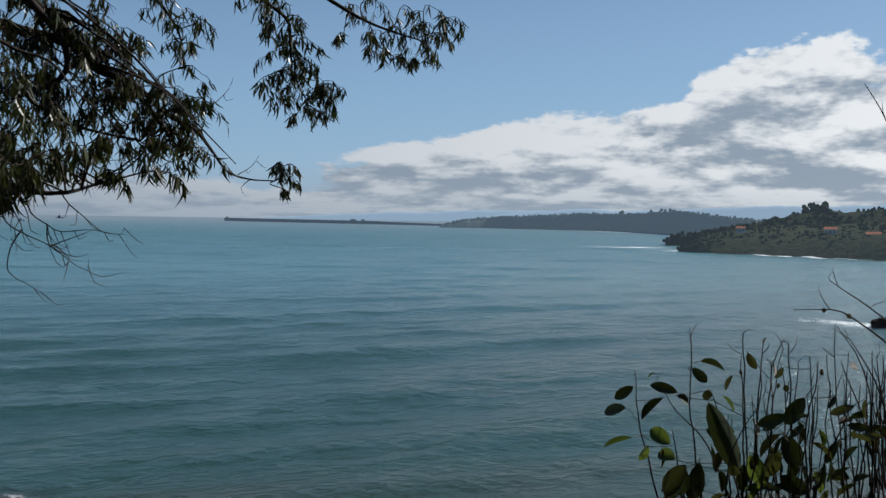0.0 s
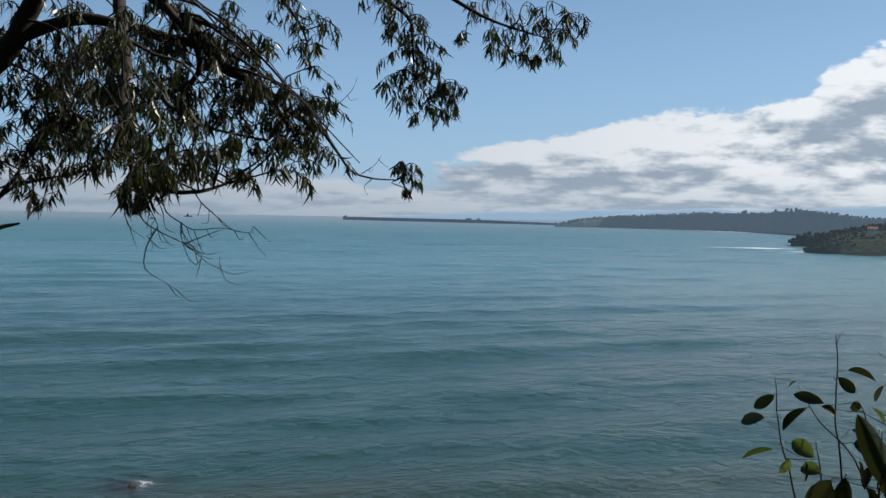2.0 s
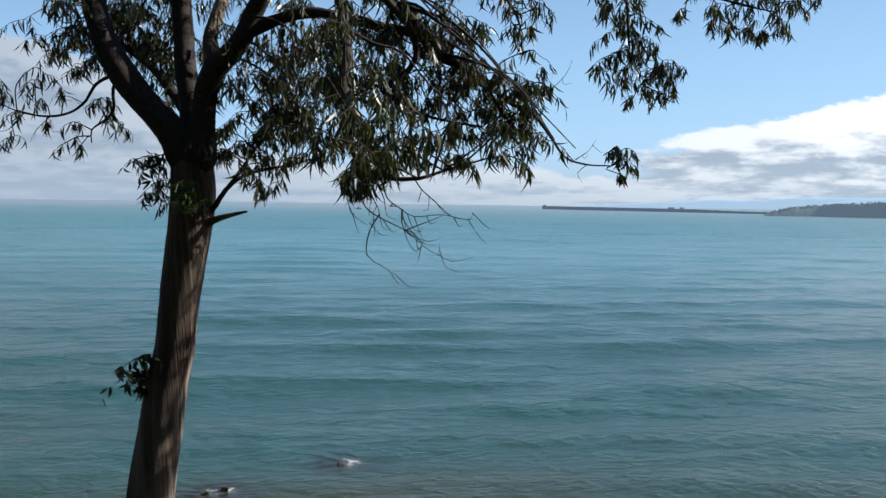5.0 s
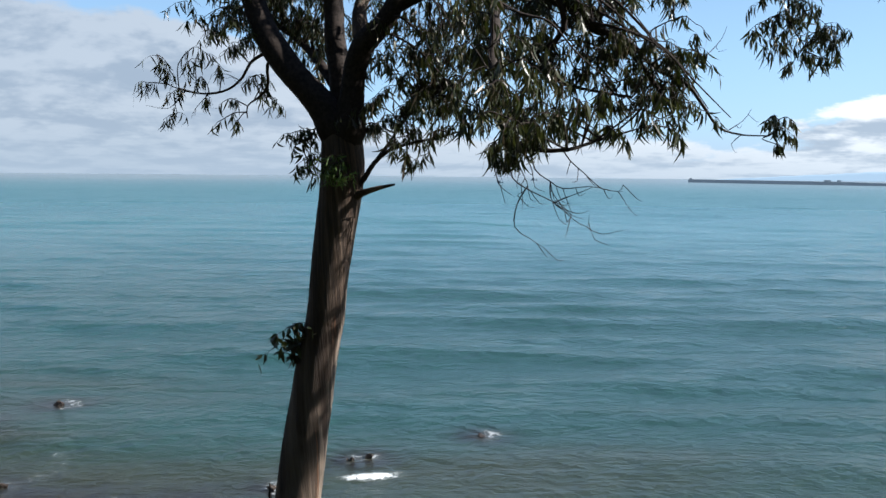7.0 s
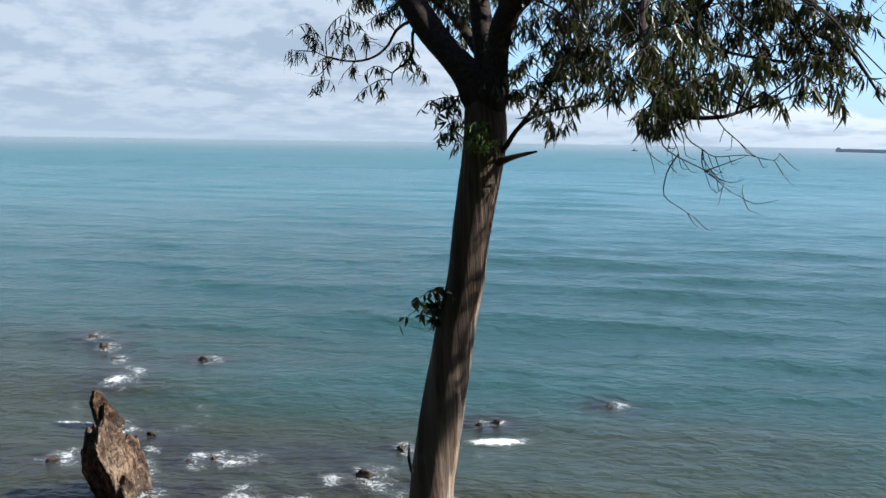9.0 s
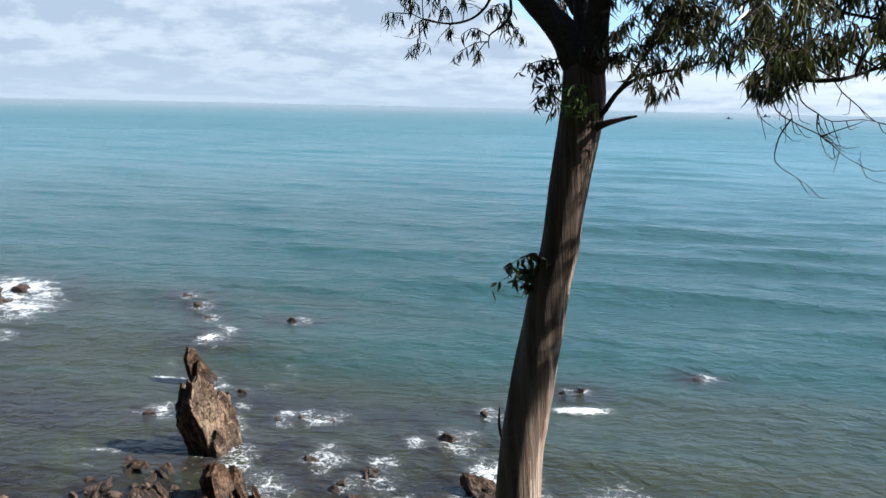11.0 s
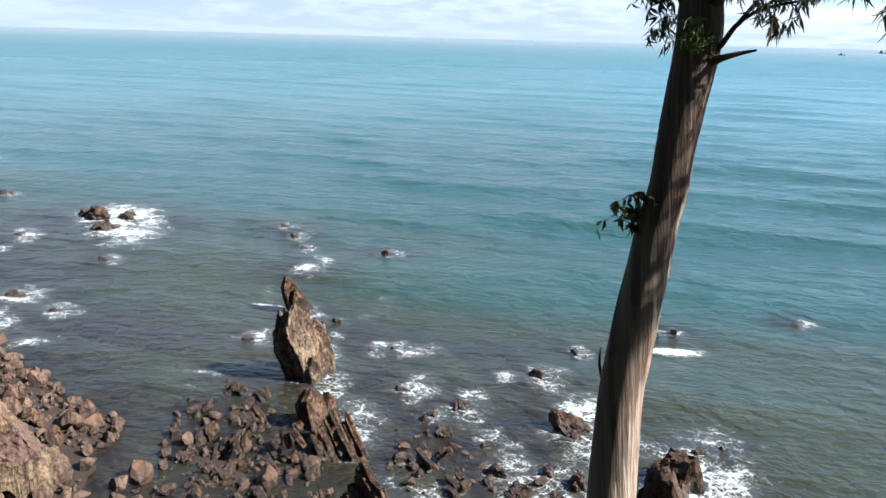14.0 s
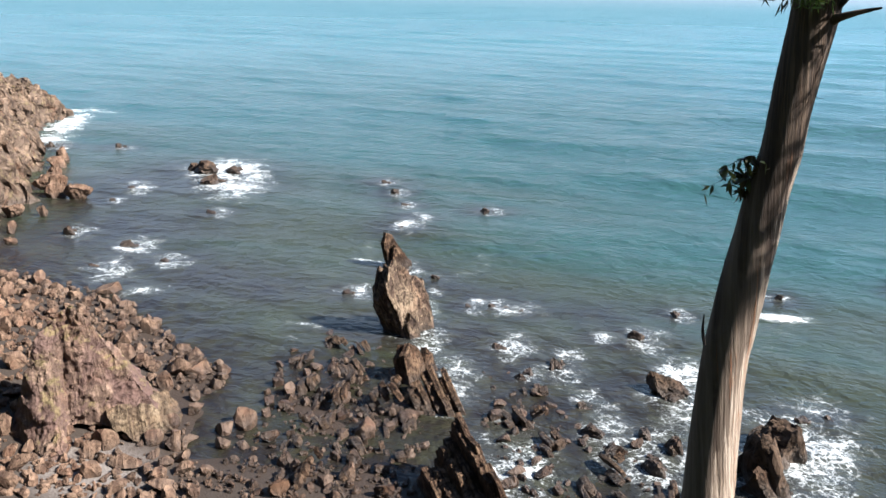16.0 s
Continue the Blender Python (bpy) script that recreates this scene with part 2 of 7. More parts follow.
    g.link(g.math("SUBTRACT", 0.88, g.math("MULTIPLY", damp, 0.4)), b.inputs["Roughness"])
    g.link(g.math("MULTIPLY_ADD", damp, 0.3, 0.12), b.inputs["Specular IOR Level"])
    h = g.math("ADD", g.math("MULTIPLY", strata, 1.0), g.math("MULTIPLY", grain, 0.35))
    h = g.math("SUBTRACT", h, g.math("MULTIPLY", cracked, 0.5))
    if own:
        h = g.math("ADD", h, g.math("MULTIPLY", seam, 1.6))
    g.link(g.bump(h, 1.0, 0.26, g.bump(g.noise(pos, 18.0, 4.0, 0.6), 0.4, 0.05)), b.inputs["Normal"])
    return m


def land_material(name, near, haze_tint, amount, scale=0.02, air=0.0):
    """Wooded land seen at a distance, haze painted in as a tint of the base; air: emission for the light of the hazy
    air in front of a far backdrop.
    """
    m, g, b = material(name)
    pos = g.coord()
    n1 = g.noise(pos, scale, 6.0, 0.65)
    n2 = g.noise(pos, scale * 7, 5.0, 0.6)
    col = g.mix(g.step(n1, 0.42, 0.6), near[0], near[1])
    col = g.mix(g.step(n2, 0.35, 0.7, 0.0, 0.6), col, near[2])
    col = g.mix(amount, col, haze_tint)
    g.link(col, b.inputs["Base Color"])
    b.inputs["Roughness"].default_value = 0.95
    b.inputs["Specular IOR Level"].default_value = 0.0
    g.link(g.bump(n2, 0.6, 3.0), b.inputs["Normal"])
    # haze in front of the land, given off by its own surface
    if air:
        b.inputs["Emission Color"].default_value = (*haze_tint, 1.0)
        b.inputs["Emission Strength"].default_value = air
    return m


def simple(name, col, rough=0.8, vary=0.3, scale=8.0, metal=0.0):
    m, g, b = material(name)
    n = g.noise(g.coord(), scale, 5.0, 0.6)
    g.link(g.mix(g.step(n, 0.3, 0.7), tuple(c * (1 - vary) for c in col), tuple(min(1, c * (1 + vary)) for c in col)), b.inputs["Base Color"])
    b.inputs["Roughness"].default_value = rough
    b.inputs["Metallic"].default_value = metal
    b.inputs["Specular IOR Level"].default_value = 0.2
    g.link(g.bump(n, 0.3, 0.02), b.inputs["Normal"])
    return m


def bark_material():
    """Smooth grey-brown eucalypt bark that twists round the stem, with dark fibrous strips, pale and rust-red peeled
    ones, and a sunlit side painted pale.
    """
    m, g, b = material("eucalyptus_bark")
    co = g.coord()
    x, y, z = g.split(co)
    drop = g.math("SUBTRACT", 25.3, z)
    ax = g.math("ADD", x, g.math("MULTIPLY_ADD", drop, 0.072, 3.95))
    ay = g.math("SUBTRACT", y, g.math("MULTIPLY_ADD", drop, -0.054, 5.66))
    turn = g.math("ADD", g.math("ARCTAN2", ay, ax), g.math("MULTIPLY", z, 1.15))
    ring = g.join(g.math("COSINE", turn), g.math("SINE", turn), g.math("MULTIPLY", z, 0.30))
    strip = g.noise(ring, 1.5, 6.0, 0.60, 0.6)
    fine = g.noise(g.join(g.math("COSINE", turn), g.math("SINE", turn), g.math("MULTIPLY", z, 0.22)), 11.0, 6.0, 0.65, 0.3)
    blot = g.noise(co, 3.0, 5.0, 0.6, 0.4)
    col = g.ramp(strip, [(0.30, (0.026, 0.018, 0.014)), (0.44, (0.062, 0.042, 0.031)), (0.52, (0.105, 0.078, 0.060)), (0.58, (0.15, 0.112, 0.085)), (0.68, (0.21, 0.16, 0.125)), (0.74, (0.12, 0.080, 0.055))])
    col = g.mix(g.step(blot, 0.46, 0.66, 0.0, 0.5), col, (0.13, 0.098, 0.076))
    # pale peeled bark with sunlight painted in on the sunward side, in a strip that winds up the stem with a feathered
    # edge
    bearing = g.math("MULTIPLY", g.math("ARCTAN2", ay, ax), 180 / math.pi)
    feather = g.math("MULTIPLY", g.math("SUBTRACT", g.noise(g.join(g.math("COSINE", turn), g.math("SINE", turn), g.math("MULTIPLY", z, 0.30)), 5.0, 5.0, 0.6, 0.3), 0.5), 190.0)
    sunward = g.math("ADD", g.math("ADD", bearing, g.math("MULTIPLY", g.math("SUBTRACT", 21.7, z), 18.0)), feather)
    pale = g.math("MULTIPLY", g.step(sunward, -44.0, -28.0), g.step(sunward, 120.0, 100.0))
    lit_peel = g.ramp(fine, [(0.30, (0.16, 0.108, 0.076)), (0.46, (0.26, 0.195, 0.148)), (0.60, (0.39, 0.32, 0.26))])
    col = g.mix(g.math("MULTIPLY", pale, 0.9), col, lit_peel)
    peel = g.math("MULTIPLY", g.step(g.noise(ring, 3.4, 4.0, 0.55, 1.0), 0.60, 0.66), g.step(z, 24.6, 23.4))
    col = g.mix(g.math("MULTIPLY", peel, 0.8), col, (0.26, 0.115, 0.055))
    # upper trunk darkened: mostly the crown's shade painted on, with some rough bark
    shaded_bark = g.math("MULTIPLY", g.step(g.math("ADD", z, g.math("MULTIPLY", g.math("SUBTRACT", strip, 0.5), 2.0)), 23.6, 24.3), g.step(z, 25.3, 25.7, 1.0, 0.0))
    col = g.mix(g.math("MULTIPLY", shaded_bark, 0.7), col, g.mix(g.step(fine, 0.40, 0.62), (0.022, 0.015, 0.012), (0.105, 0.068, 0.045)))
    col = g.mix(g.step(fine, 0.34, 0.58, 0.30, 0.0), col, (0.035, 0.025, 0.02))
    g.link(col, b.inputs["Base Color"])
    b.inputs["Roughness"].default_value = 0.8
    b.inputs["Specular IOR Level"].default_value = 0.2
    h = g.math("ADD", g.math("MULTIPLY", strip, 0.9), g.math("ADD", g.math("MULTIPLY", fine, 0.5), g.math("MULTIPLY", peel, 0.3)))
    g.link(g.bump(h, 1.0, 0.04), b.inputs["Normal"])
    return m


def leaf_material(name, cols, gloss=0.34, through_leaf=0.35):
    m, g, b = material(name)
    geo = node(g.tree, "ShaderNodeNewGeometry")
    rnd = geo.outputs["Random Per Island"]
    col = g.ramp(rnd, [(i / (len(cols) - 1), c) for i, c in enumerate(cols)])
    n = g.noise(g.coord(), 30.0, 3.0, 0.6)
    col = g.mix(g.step(n, 0.3, 0.7, 0.0, 0.35), col, g.mix(0.5, col, (0.10, 0.085, 0.03)))
    g.link(col, b.inputs["Base Color"])
    b.inputs["Roughness"].default_value = gloss
    b.inputs["IOR"].default_value = 1.45
    b.inputs["Specular IOR Level"].default_value = 0.3
    tr = node(g.tree, "ShaderNodeBsdfTranslucent")
    g.link(g.mix(0.5, col, (0.16, 0.20, 0.03)), tr.inputs["Color"])
    mx = node(g.tree, "ShaderNodeMixShader")
    mx.inputs[0].default_value = through_leaf
    g.link(b.outputs[0], mx.inputs[1]), g.link(tr.outputs[0], mx.inputs[2])
    g.link(mx.outputs[0], m.node_tree.nodes["Material Output"].inputs["Surface"])
    return m


def gravel_material():
    m, g, b = material("beach_gravel")
    co = g.coord()
    cell = g.voronoi(co, 9.0, "F1", 1)
    n = g.noise(co, 0.35, 5.0, 0.6, 0.3)
    x, y, z = g.split(co)
    col = g.mix(g.step(n, 0.4, 0.62), (0.085, 0.066, 0.056), (0.135, 0.115, 0.105))
    col = g.mix(0.35, col, g.mix(g.split(cell)[0], (0.03, 0.024, 0.02), (0.21, 0.185, 0.165)))
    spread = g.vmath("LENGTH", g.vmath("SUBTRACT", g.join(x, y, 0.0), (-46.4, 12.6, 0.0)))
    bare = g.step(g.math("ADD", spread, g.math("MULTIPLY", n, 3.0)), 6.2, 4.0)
    # away from the bare patch: dark brown stones, shade of the gaps painted in
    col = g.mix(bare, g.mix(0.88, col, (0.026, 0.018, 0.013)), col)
    wet = g.step(g.math("ADD", z, g.math("MULTIPLY", n, 0.8)), 0.95, 0.35)
    col = g.mix(g.math("MULTIPLY", wet, 0.85), col, (0.030, 0.021, 0.016))
    g.link(col, b.inputs["Base Color"])
    g.link(g.math("SUBTRACT", 0.9, g.math("MULTIPLY", wet, 0.3)), b.inputs["Roughness"])
    b.inputs["Specular IOR Level"].default_value = 0.2
    g.link(g.bump(g.voronoi(co, 9.0), 0.7, 0.06, g.bump(n, 0.2, 0.1)), b.inputs["Normal"])
    return m


SEA = sea_material()
STACK_ROCK = rock_material("stack_rock", (0.300, 0.220, 0.150), (0.045, 0.028, 0.022), 0.9, 0.0, 0.9, True)
RIB_ROCK = rock_material("rib_rock", (0.190, 0.120, 0.075), (0.036, 0.020, 0.013), 1.1, 0.0, 0.9, True)
BOULDER_ROCK = rock_material("boulder_rock", (0.225, 0.146, 0.100), (0.060, 0.034, 0.024), 0.8, 0.0, split=0.35)
TOE_ROCK = rock_material("toe_rock", (0.235, 0.172, 0.112), (0.060, 0.039, 0.026), 1.2, split=0.5)
SLAB_ROCK = rock_material("slab_rock", (0.260, 0.175, 0.130), (0.060, 0.037, 0.030), 0.9, 0.50, 0.9, False, (0.095, 0.058, 0.050), 0.35)
CLIFF_ROCK = rock_material("cliff_rock", (0.220, 0.155, 0.110), (0.055, 0.036, 0.027), 0.42, 0.30, 0.9, False, (0.085, 0.060, 0.046))
SKERRY_ROCK = rock_material("skerry_rock", (0.105, 0.068, 0.045), (0.026, 0.017, 0.012), 0.8, 0.0, 1.0)
GRAVEL = gravel_material()
BARK = bark_material()
TWIG = simple("twig_bark", (0.026, 0.019, 0.016), 0.85, 0.4, 40.0)
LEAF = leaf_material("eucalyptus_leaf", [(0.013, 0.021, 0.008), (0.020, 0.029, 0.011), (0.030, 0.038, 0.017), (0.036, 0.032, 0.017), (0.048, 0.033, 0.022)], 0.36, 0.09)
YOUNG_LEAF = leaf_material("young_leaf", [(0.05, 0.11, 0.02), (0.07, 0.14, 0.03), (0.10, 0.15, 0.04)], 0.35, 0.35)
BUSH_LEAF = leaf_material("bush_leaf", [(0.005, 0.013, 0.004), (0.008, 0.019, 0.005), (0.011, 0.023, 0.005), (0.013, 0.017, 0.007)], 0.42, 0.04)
# distant land and breakwater: haze is mixed into the colour and emitted
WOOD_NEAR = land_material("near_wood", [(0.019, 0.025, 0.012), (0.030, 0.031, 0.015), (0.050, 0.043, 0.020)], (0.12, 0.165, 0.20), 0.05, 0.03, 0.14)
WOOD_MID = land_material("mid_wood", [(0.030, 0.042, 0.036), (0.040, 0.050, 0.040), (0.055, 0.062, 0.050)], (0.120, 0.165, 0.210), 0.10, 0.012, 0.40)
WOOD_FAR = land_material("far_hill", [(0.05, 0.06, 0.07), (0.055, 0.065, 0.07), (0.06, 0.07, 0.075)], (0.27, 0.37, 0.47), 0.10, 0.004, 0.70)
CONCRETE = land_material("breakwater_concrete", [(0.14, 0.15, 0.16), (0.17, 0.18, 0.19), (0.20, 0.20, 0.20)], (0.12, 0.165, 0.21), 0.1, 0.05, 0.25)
WET_ROCK = rock_material("wet_rock", (0.125, 0.068, 0.040), (0.032, 0.016, 0.010), 0.8, 0.0, 1.0)
TURF = land_material("clifftop_turf", [(0.025, 0.035, 0.014), (0.04, 0.05, 0.02), (0.06, 0.055, 0.03)], (0.1, 0.1, 0.1), 0.0, 0.9)
# brighter copy of the bush leaf: light from behind put into its colour
BUSH_BRIGHT = leaf_material("bright_bush_leaf", [(0.030, 0.075, 0.008), (0.020, 0.055, 0.008), (0.045, 0.095, 0.010)], 0.45, 0.30)
BUSH_DRY = leaf_material("dry_bush_leaf", [(0.040, 0.014, 0.010), (0.026, 0.013, 0.010), (0.050, 0.022, 0.014)], 0.6, 0.12)


# ---------------------------------------------------------------- mesh helpers
def mesh_object(name, bm, mat, parent=None, smooth=False):
    me = bpy.data.meshes.new(name)
    bm.to_mesh(me)
    bm.free()
    me.materials.append(mat)
    if smooth:
        me.shade_smooth()
    ob = new(name, me)
    if parent:
        ob.parent = parent
    return ob


def part(name, bm, mat, parent, label="", smooth=False):
    ob = mesh_object(name, bm, mat, parent, smooth)
    return tagged(ob, label)


def grid_mesh(name, pts, rows, cols, mat, smooth=True, flip=False):
    """A sheet from rows x cols points (numpy, rows*cols by 3)."""
    me = bpy.data.meshes.new(name)
    i = np.arange(rows - 1)[:, None] * cols + np.arange(cols - 1)[None, :]
    quads = np.stack([i, i + 1, i + cols + 1, i + cols], -1).reshape(-1, 4)
    if flip:
        quads = quads[:, ::-1]
    me.vertices.add(len(pts))
    me.vertices.foreach_set("co", np.ascontiguousarray(pts, np.float32).ravel())
    me.loops.add(quads.size)
    me.loops.foreach_set("vertex_index", np.ascontiguousarray(quads, np.int32).ravel())
    me.polygons.add(len(quads))
    me.polygons.foreach_set("loop_start", np.arange(0, quads.size, 4, dtype=np.int32))
    me.polygons.foreach_set("use_smooth", np.full(len(quads), smooth))
    me.update(calc_edges=True)
    me.materials.append(mat)
    return me


def smoothstep(x, a, b):
    t = np.clip((x - a) / (b - a), 0, 1)
    return t * t * (3 - 2 * t)


def wavy(x, y, scale, seed, octaves=4):
    """Cheap smooth noise from sines, about -1..1."""
    rng = np.random.RandomState(seed)
    out = 0 * x
    amp, total = 1.0, 0.0
    for o in range(octaves):
        for _ in range(3):
            a, ph = rng.uniform(0, 2 * np.pi), rng.uniform(0, 2 * np.pi)
            k = 2 ** o / scale * rng.uniform(0.7, 1.3)
            out = out + amp * np.sin((x * np.cos(a) + y * np.sin(a)) * k + ph)
        total += amp * 1.6
        amp *= 0.55
    return out / total


# ---------------------------------------------------------------- rocks: the plan
# skerries and rocks that break the water: x, y, breadth, height
SKERRIES_FAR = [(-121.1, 50.7, 5.4, 2.3), (-119.6, 54.0, 3.6, 1.3), (-113.3, 48.2, 4.8, 2.0), (-98.2, 41.8, 1.5, 0.8), (-146.5, 47.7, 1.9, 1.0),
                (-115.5, 38.6, 2.0, 0.8), (-110.7, 34.9, 1.0, 0.5), (-98.1, 26.1, 1.8, 1.3), (-90.1, 29.3, 2.0, 1.0), (-83.5, 24.5, 2.1, 1.1), (-82.3, 30.1, 1.7, 0.6), (-152.1, 39.1, 2.0, 1.3)]
SKERRIES_MID = [(-102.0, 67.3, 1.6, 0.8), (-96.9, 65.4, 1.5, 0.8), (-90.0, 62.3, 1.2, 0.7), (-83.2, 58.5, 1.5, 1.0), (-80.6, 55.2, 1.6, 0.8), (-81.8, 57.0, 1.0, 0.5),
                (-82.3, 68.0, 1.4, 0.8), (-65.4, 39.4, 1.5, 1.0), (-55.9, 47.2, 1.2, 0.5), (-55.0, 47.9, 1.0, 0.4), (-56.9, 45.7, 1.1, 0.5), (-65.3, 48.4, 0.9, 0.4), (-53.8, 48.6, 1.2, 0.3)]
SKERRIES_NEAR = [(-48.2, 41.7, 1.6, 1.2), (-43.7, 42.8, 1.4, 1.4), (-43.9, 40.4, 1.4, 0.8), (-44.2, 51.0, 1.8, 1.2), (-45.7, 49.0, 0.8, 0.5),
                 (-36.5, 45.8, 3.0, 2.6), (-31.4, 40.1, 1.5, 1.4), (-33.5, 40.1, 1.4, 0.8), (-35.2, 37.6, 1.6, 0.8), (-32.7, 36.9, 1.7, 0.9), (-30.5, 37.3, 1.9, 1.2),
                 (-29.1, 49.3, 1.5, 0.9), (-28.4, 50.8, 0.9, 0.5), (-46.6, 58.5, 0.9, 0.4), (-38.2, 39.7, 1.2, 0.6), (-38.6, 80.2, 1.0, 0.3), (-44.2, 69.0, 0.9, 0.5), (-45.2, 67.8, 0.7, 0.3)]
STACKS = [(-54.8, 37.7, 2.3, 6.0), (-69.0, 47.2, 1.5, 2.8), (-46.5, 34.6, 2.2, 3.2), (-36.0, 30.0, 2.6, 3.6), (-28.0, 44.6, 3.2, 3.0), (-26.2, 41.0, 3.2, 3.8)]
SHORE = [(-150, 8), (-110, 18), (-98, 16), (-88, 17.5), (-78, 21.5), (-71.5, 23), (-62, 22.6), (-56.5, 23), (-53.5, 19.8), (-49, 18.8), (-46, 17.5), (-42.5, 19.5), (-41, 22), (-36, 25.0), (-31.5, 28), (-26, 33), (-15, 38), (0, 40), (20, 40), (45, 36), (90, 20)]


def shore_distance(x, y):
    """Metres inland of the waterline (negative: out at sea)."""
    best = np.full(np.shape(x), 1e9)
    sign = np.ones(np.shape(x))
    for (ax, ay), (bx, by) in zip(SHORE[:-1], SHORE[1:]):
        dx, dy = bx - ax, by - ay
        t = np.clip(((x - ax) * dx + (y - ay) * dy) / (dx * dx + dy * dy), 0, 1)
        d = np.hypot(x - ax - t * dx, y - ay - t * dy)
        side = dx * (y - ay) - dy * (x - ax)
        near = d < best
        sign = np.where(near, np.where(side < 0, 1.0, -1.0), sign)
        best = np.minimum(best, d)
    return best * sign


# ---------------------------------------------------------------- sea
def build_sea():
    az = np.radians(np.concatenate([np.linspace(-180, -84, 40)[:-1], np.linspace(-84, 34, 720), np.linspace(34, 180, 50)[1:]]))
    ring = np.exp(np.linspace(math.log(22.0), math.log(4900.0), 600))
    r, a = np.meshgrid(ring, az, indexing="ij")
    x, y = r * np.sin(a), r * np.cos(a)
    rng = np.random.RandomState(4)
    z = 0 * x
    calm = 1 - 0.55 * smoothstep(-r, -120, -50)
    for n in range(27):
        length = [31, 21, 14, 10, 7.5, 5.6, 4.3, 3.4, 2.8][n % 9] * rng.uniform(0.85, 1.15)
        head = math.radians(-32 + rng.normal(0, 7 if length > 11 else 24))
        k = 2 * np.pi / length
        ph = k * (x * math.sin(head) + y * math.cos(head)) + rng.uniform(0, 6.28) + 0.9 * wavy(x, y, 60, 20 + n, 2)
        fade = smoothstep(-r, -length * 75, -length * 28)
        crest = np.exp(0.9 * (np.sin(ph) - 1))
        z += (0.0215 if length > 12 else 0.0145) * length ** 0.92 * fade * (crest - 0.45) * (0.6 + 0.6 * wavy(x, y, 45, 60 + n, 2))
    z = z * calm * 0.85
    foam, shoal = 0 * x, 0 * x
    for sx, sy, w, h in SKERRIES_FAR + SKERRIES_MID + SKERRIES_NEAR + STACKS:
        d = np.hypot(x - sx, (y - sy))
        # water drains seaward and to the right of each rock
        reach = math.hypot(sx, sy)
        ox, oy = x - sx - 0.3 * w, y - sy - 0.5 * w
        along, side = (ox * sx + oy * sy) / reach, (ox * sy - oy * sx) / reach
        d2 = np.hypot(along * 0.5, side)
        foam = np.maximum(foam, (0.62 + 0.05 * w) * np.exp(-(np.maximum(d2 - 0.4 * w, 0) / (0.9 * w + 0.5)) ** 2))
        shoal = np.maximum(shoal, np.exp(-(d / (1.6 * w + 1.0)) ** 2))
    # patches of surf, one of them also painting sun glint: x, y, half breadth, half depth, turn, strength
    surf = [(-121, 54.5, 9.0, 3.6, 36, 1.05), (-175, 48.5, 26, 4.5, -24, 1.1), (-160, 41, 12, 5, -24, 0.95), (-192, 56, 12, 4, 36, 0.9), (-72.8, 46.7, 3, 0.8, 36, 1.0), (-66.5, 39.2, 2.6, 0.8, 36, 0.9), (-60.2, 32.6, 4.5, 0.9, 36, 0.9),
            (-38.4, 80.6, 2.4, 0.9, 36, 1.0), (-41.4, 65.2, 3.2, 1.1, 36, 1.7), (-43.9, 69.4, 1.2, 0.7, 36, 0.8), (-86, 61, 4, 6.0, 55, 0.5), (-78, 53, 3, 5.0, 55, 0.5),
            # the patch at (98, 236) paints sun glint in white, with some surf
            (160, 850, 60, 14, 10, 0.75), (182, 780, 40, 9, 25, 0.9), (236, 700, 85, 6, 133, 0.95), (98, 236, 20, 9, 120, 1.05), (310, 1850, 200, 10, 115, 0.9), (230, 2085, 120, 8, 170, 0.6)]
    surf += [(-59.1, 43.7, 1.0, 8.6, 53, 0.85), (-82.8, 57.7, 2.0, 11.6, 55, 0.62), (-64.1, 50.2, 2.3, 4.8, 52, 0.66), (-67.4, 55.7, 2.1, 4.9, 50, 0.7), (-76.3, 48.6, 1.5, 9.4, 57, 0.55), (-56.1, 48.2, 2.3, 3.6, 49, 0.42),
            (-57.7, 32.1, 2.9, 2.9, 61, 0.5), (-54.3, 37.0, 1.7, 2.1, 56, 0.8), (-36.9, 41.1, 1.9, 4.2, 42, 0.74), (-37.1, 44.7, 1.1, 3.6, 40, 0.7), (-31.0, 39.9, 1.2, 4.9, 38, 0.85), (-26.6, 40.8, 1.8, 2.3, 33, 0.78),
            (-28.2, 49.0, 2.1, 2.1, 30, 0.72), (-39.1, 51.7, 1.6, 5.4, 37, 0.5), (-43.7, 50.4, 1.9, 1.6, 41, 0.6), (-37.0, 47.9, 0.9, 4.3, 38, 0.6), (-58.9, 36.7, 2.6, 1.3, 58, 0.5), (-74.8, 25.3, 3.2, 2.1, 71, 0.85),
            (-79.6, 23.6, 2.4, 2.3, 73, 0.7), (-85.8, 28.5, 2.1, 3.9, 72, 0.5), (-101.2, 28.8, 2.9, 6.5, 74, 0.45), (-98.8, 42.4, 1.6, 2.2, 67, 0.7), (-115.5, 29.5, 1.6, 3.9, 76, 0.6), (-41.3, 58.4, 1.7, 1.0, 35, 0.3)]
    for fx, fy, wx, wy, turn, s in surf:
        c, s_ = math.cos(math.radians(turn)), math.sin(math.radians(turn))
        u, v = (x - fx) * c + (y - fy) * s_, -(x - fx) * s_ + (y - fy) * c
        foam = np.maximum(foam, s * (0.84 if abs(fx) < 70 and fy < 90 else 1.7 if fy > 300 else 1.0) * np.exp(-(u / wx) ** 2 - (v / wy) ** 2))
    shore = shore_distance(x, y)
    foam = np.maximum(foam, 0.22 * np.exp(-((shore + 1.2) / 1.6) ** 2) * (r < 140))
    shoal = np.maximum(shoal, 0.9 * smoothstep(shore, -10, -1) * (r < 160))
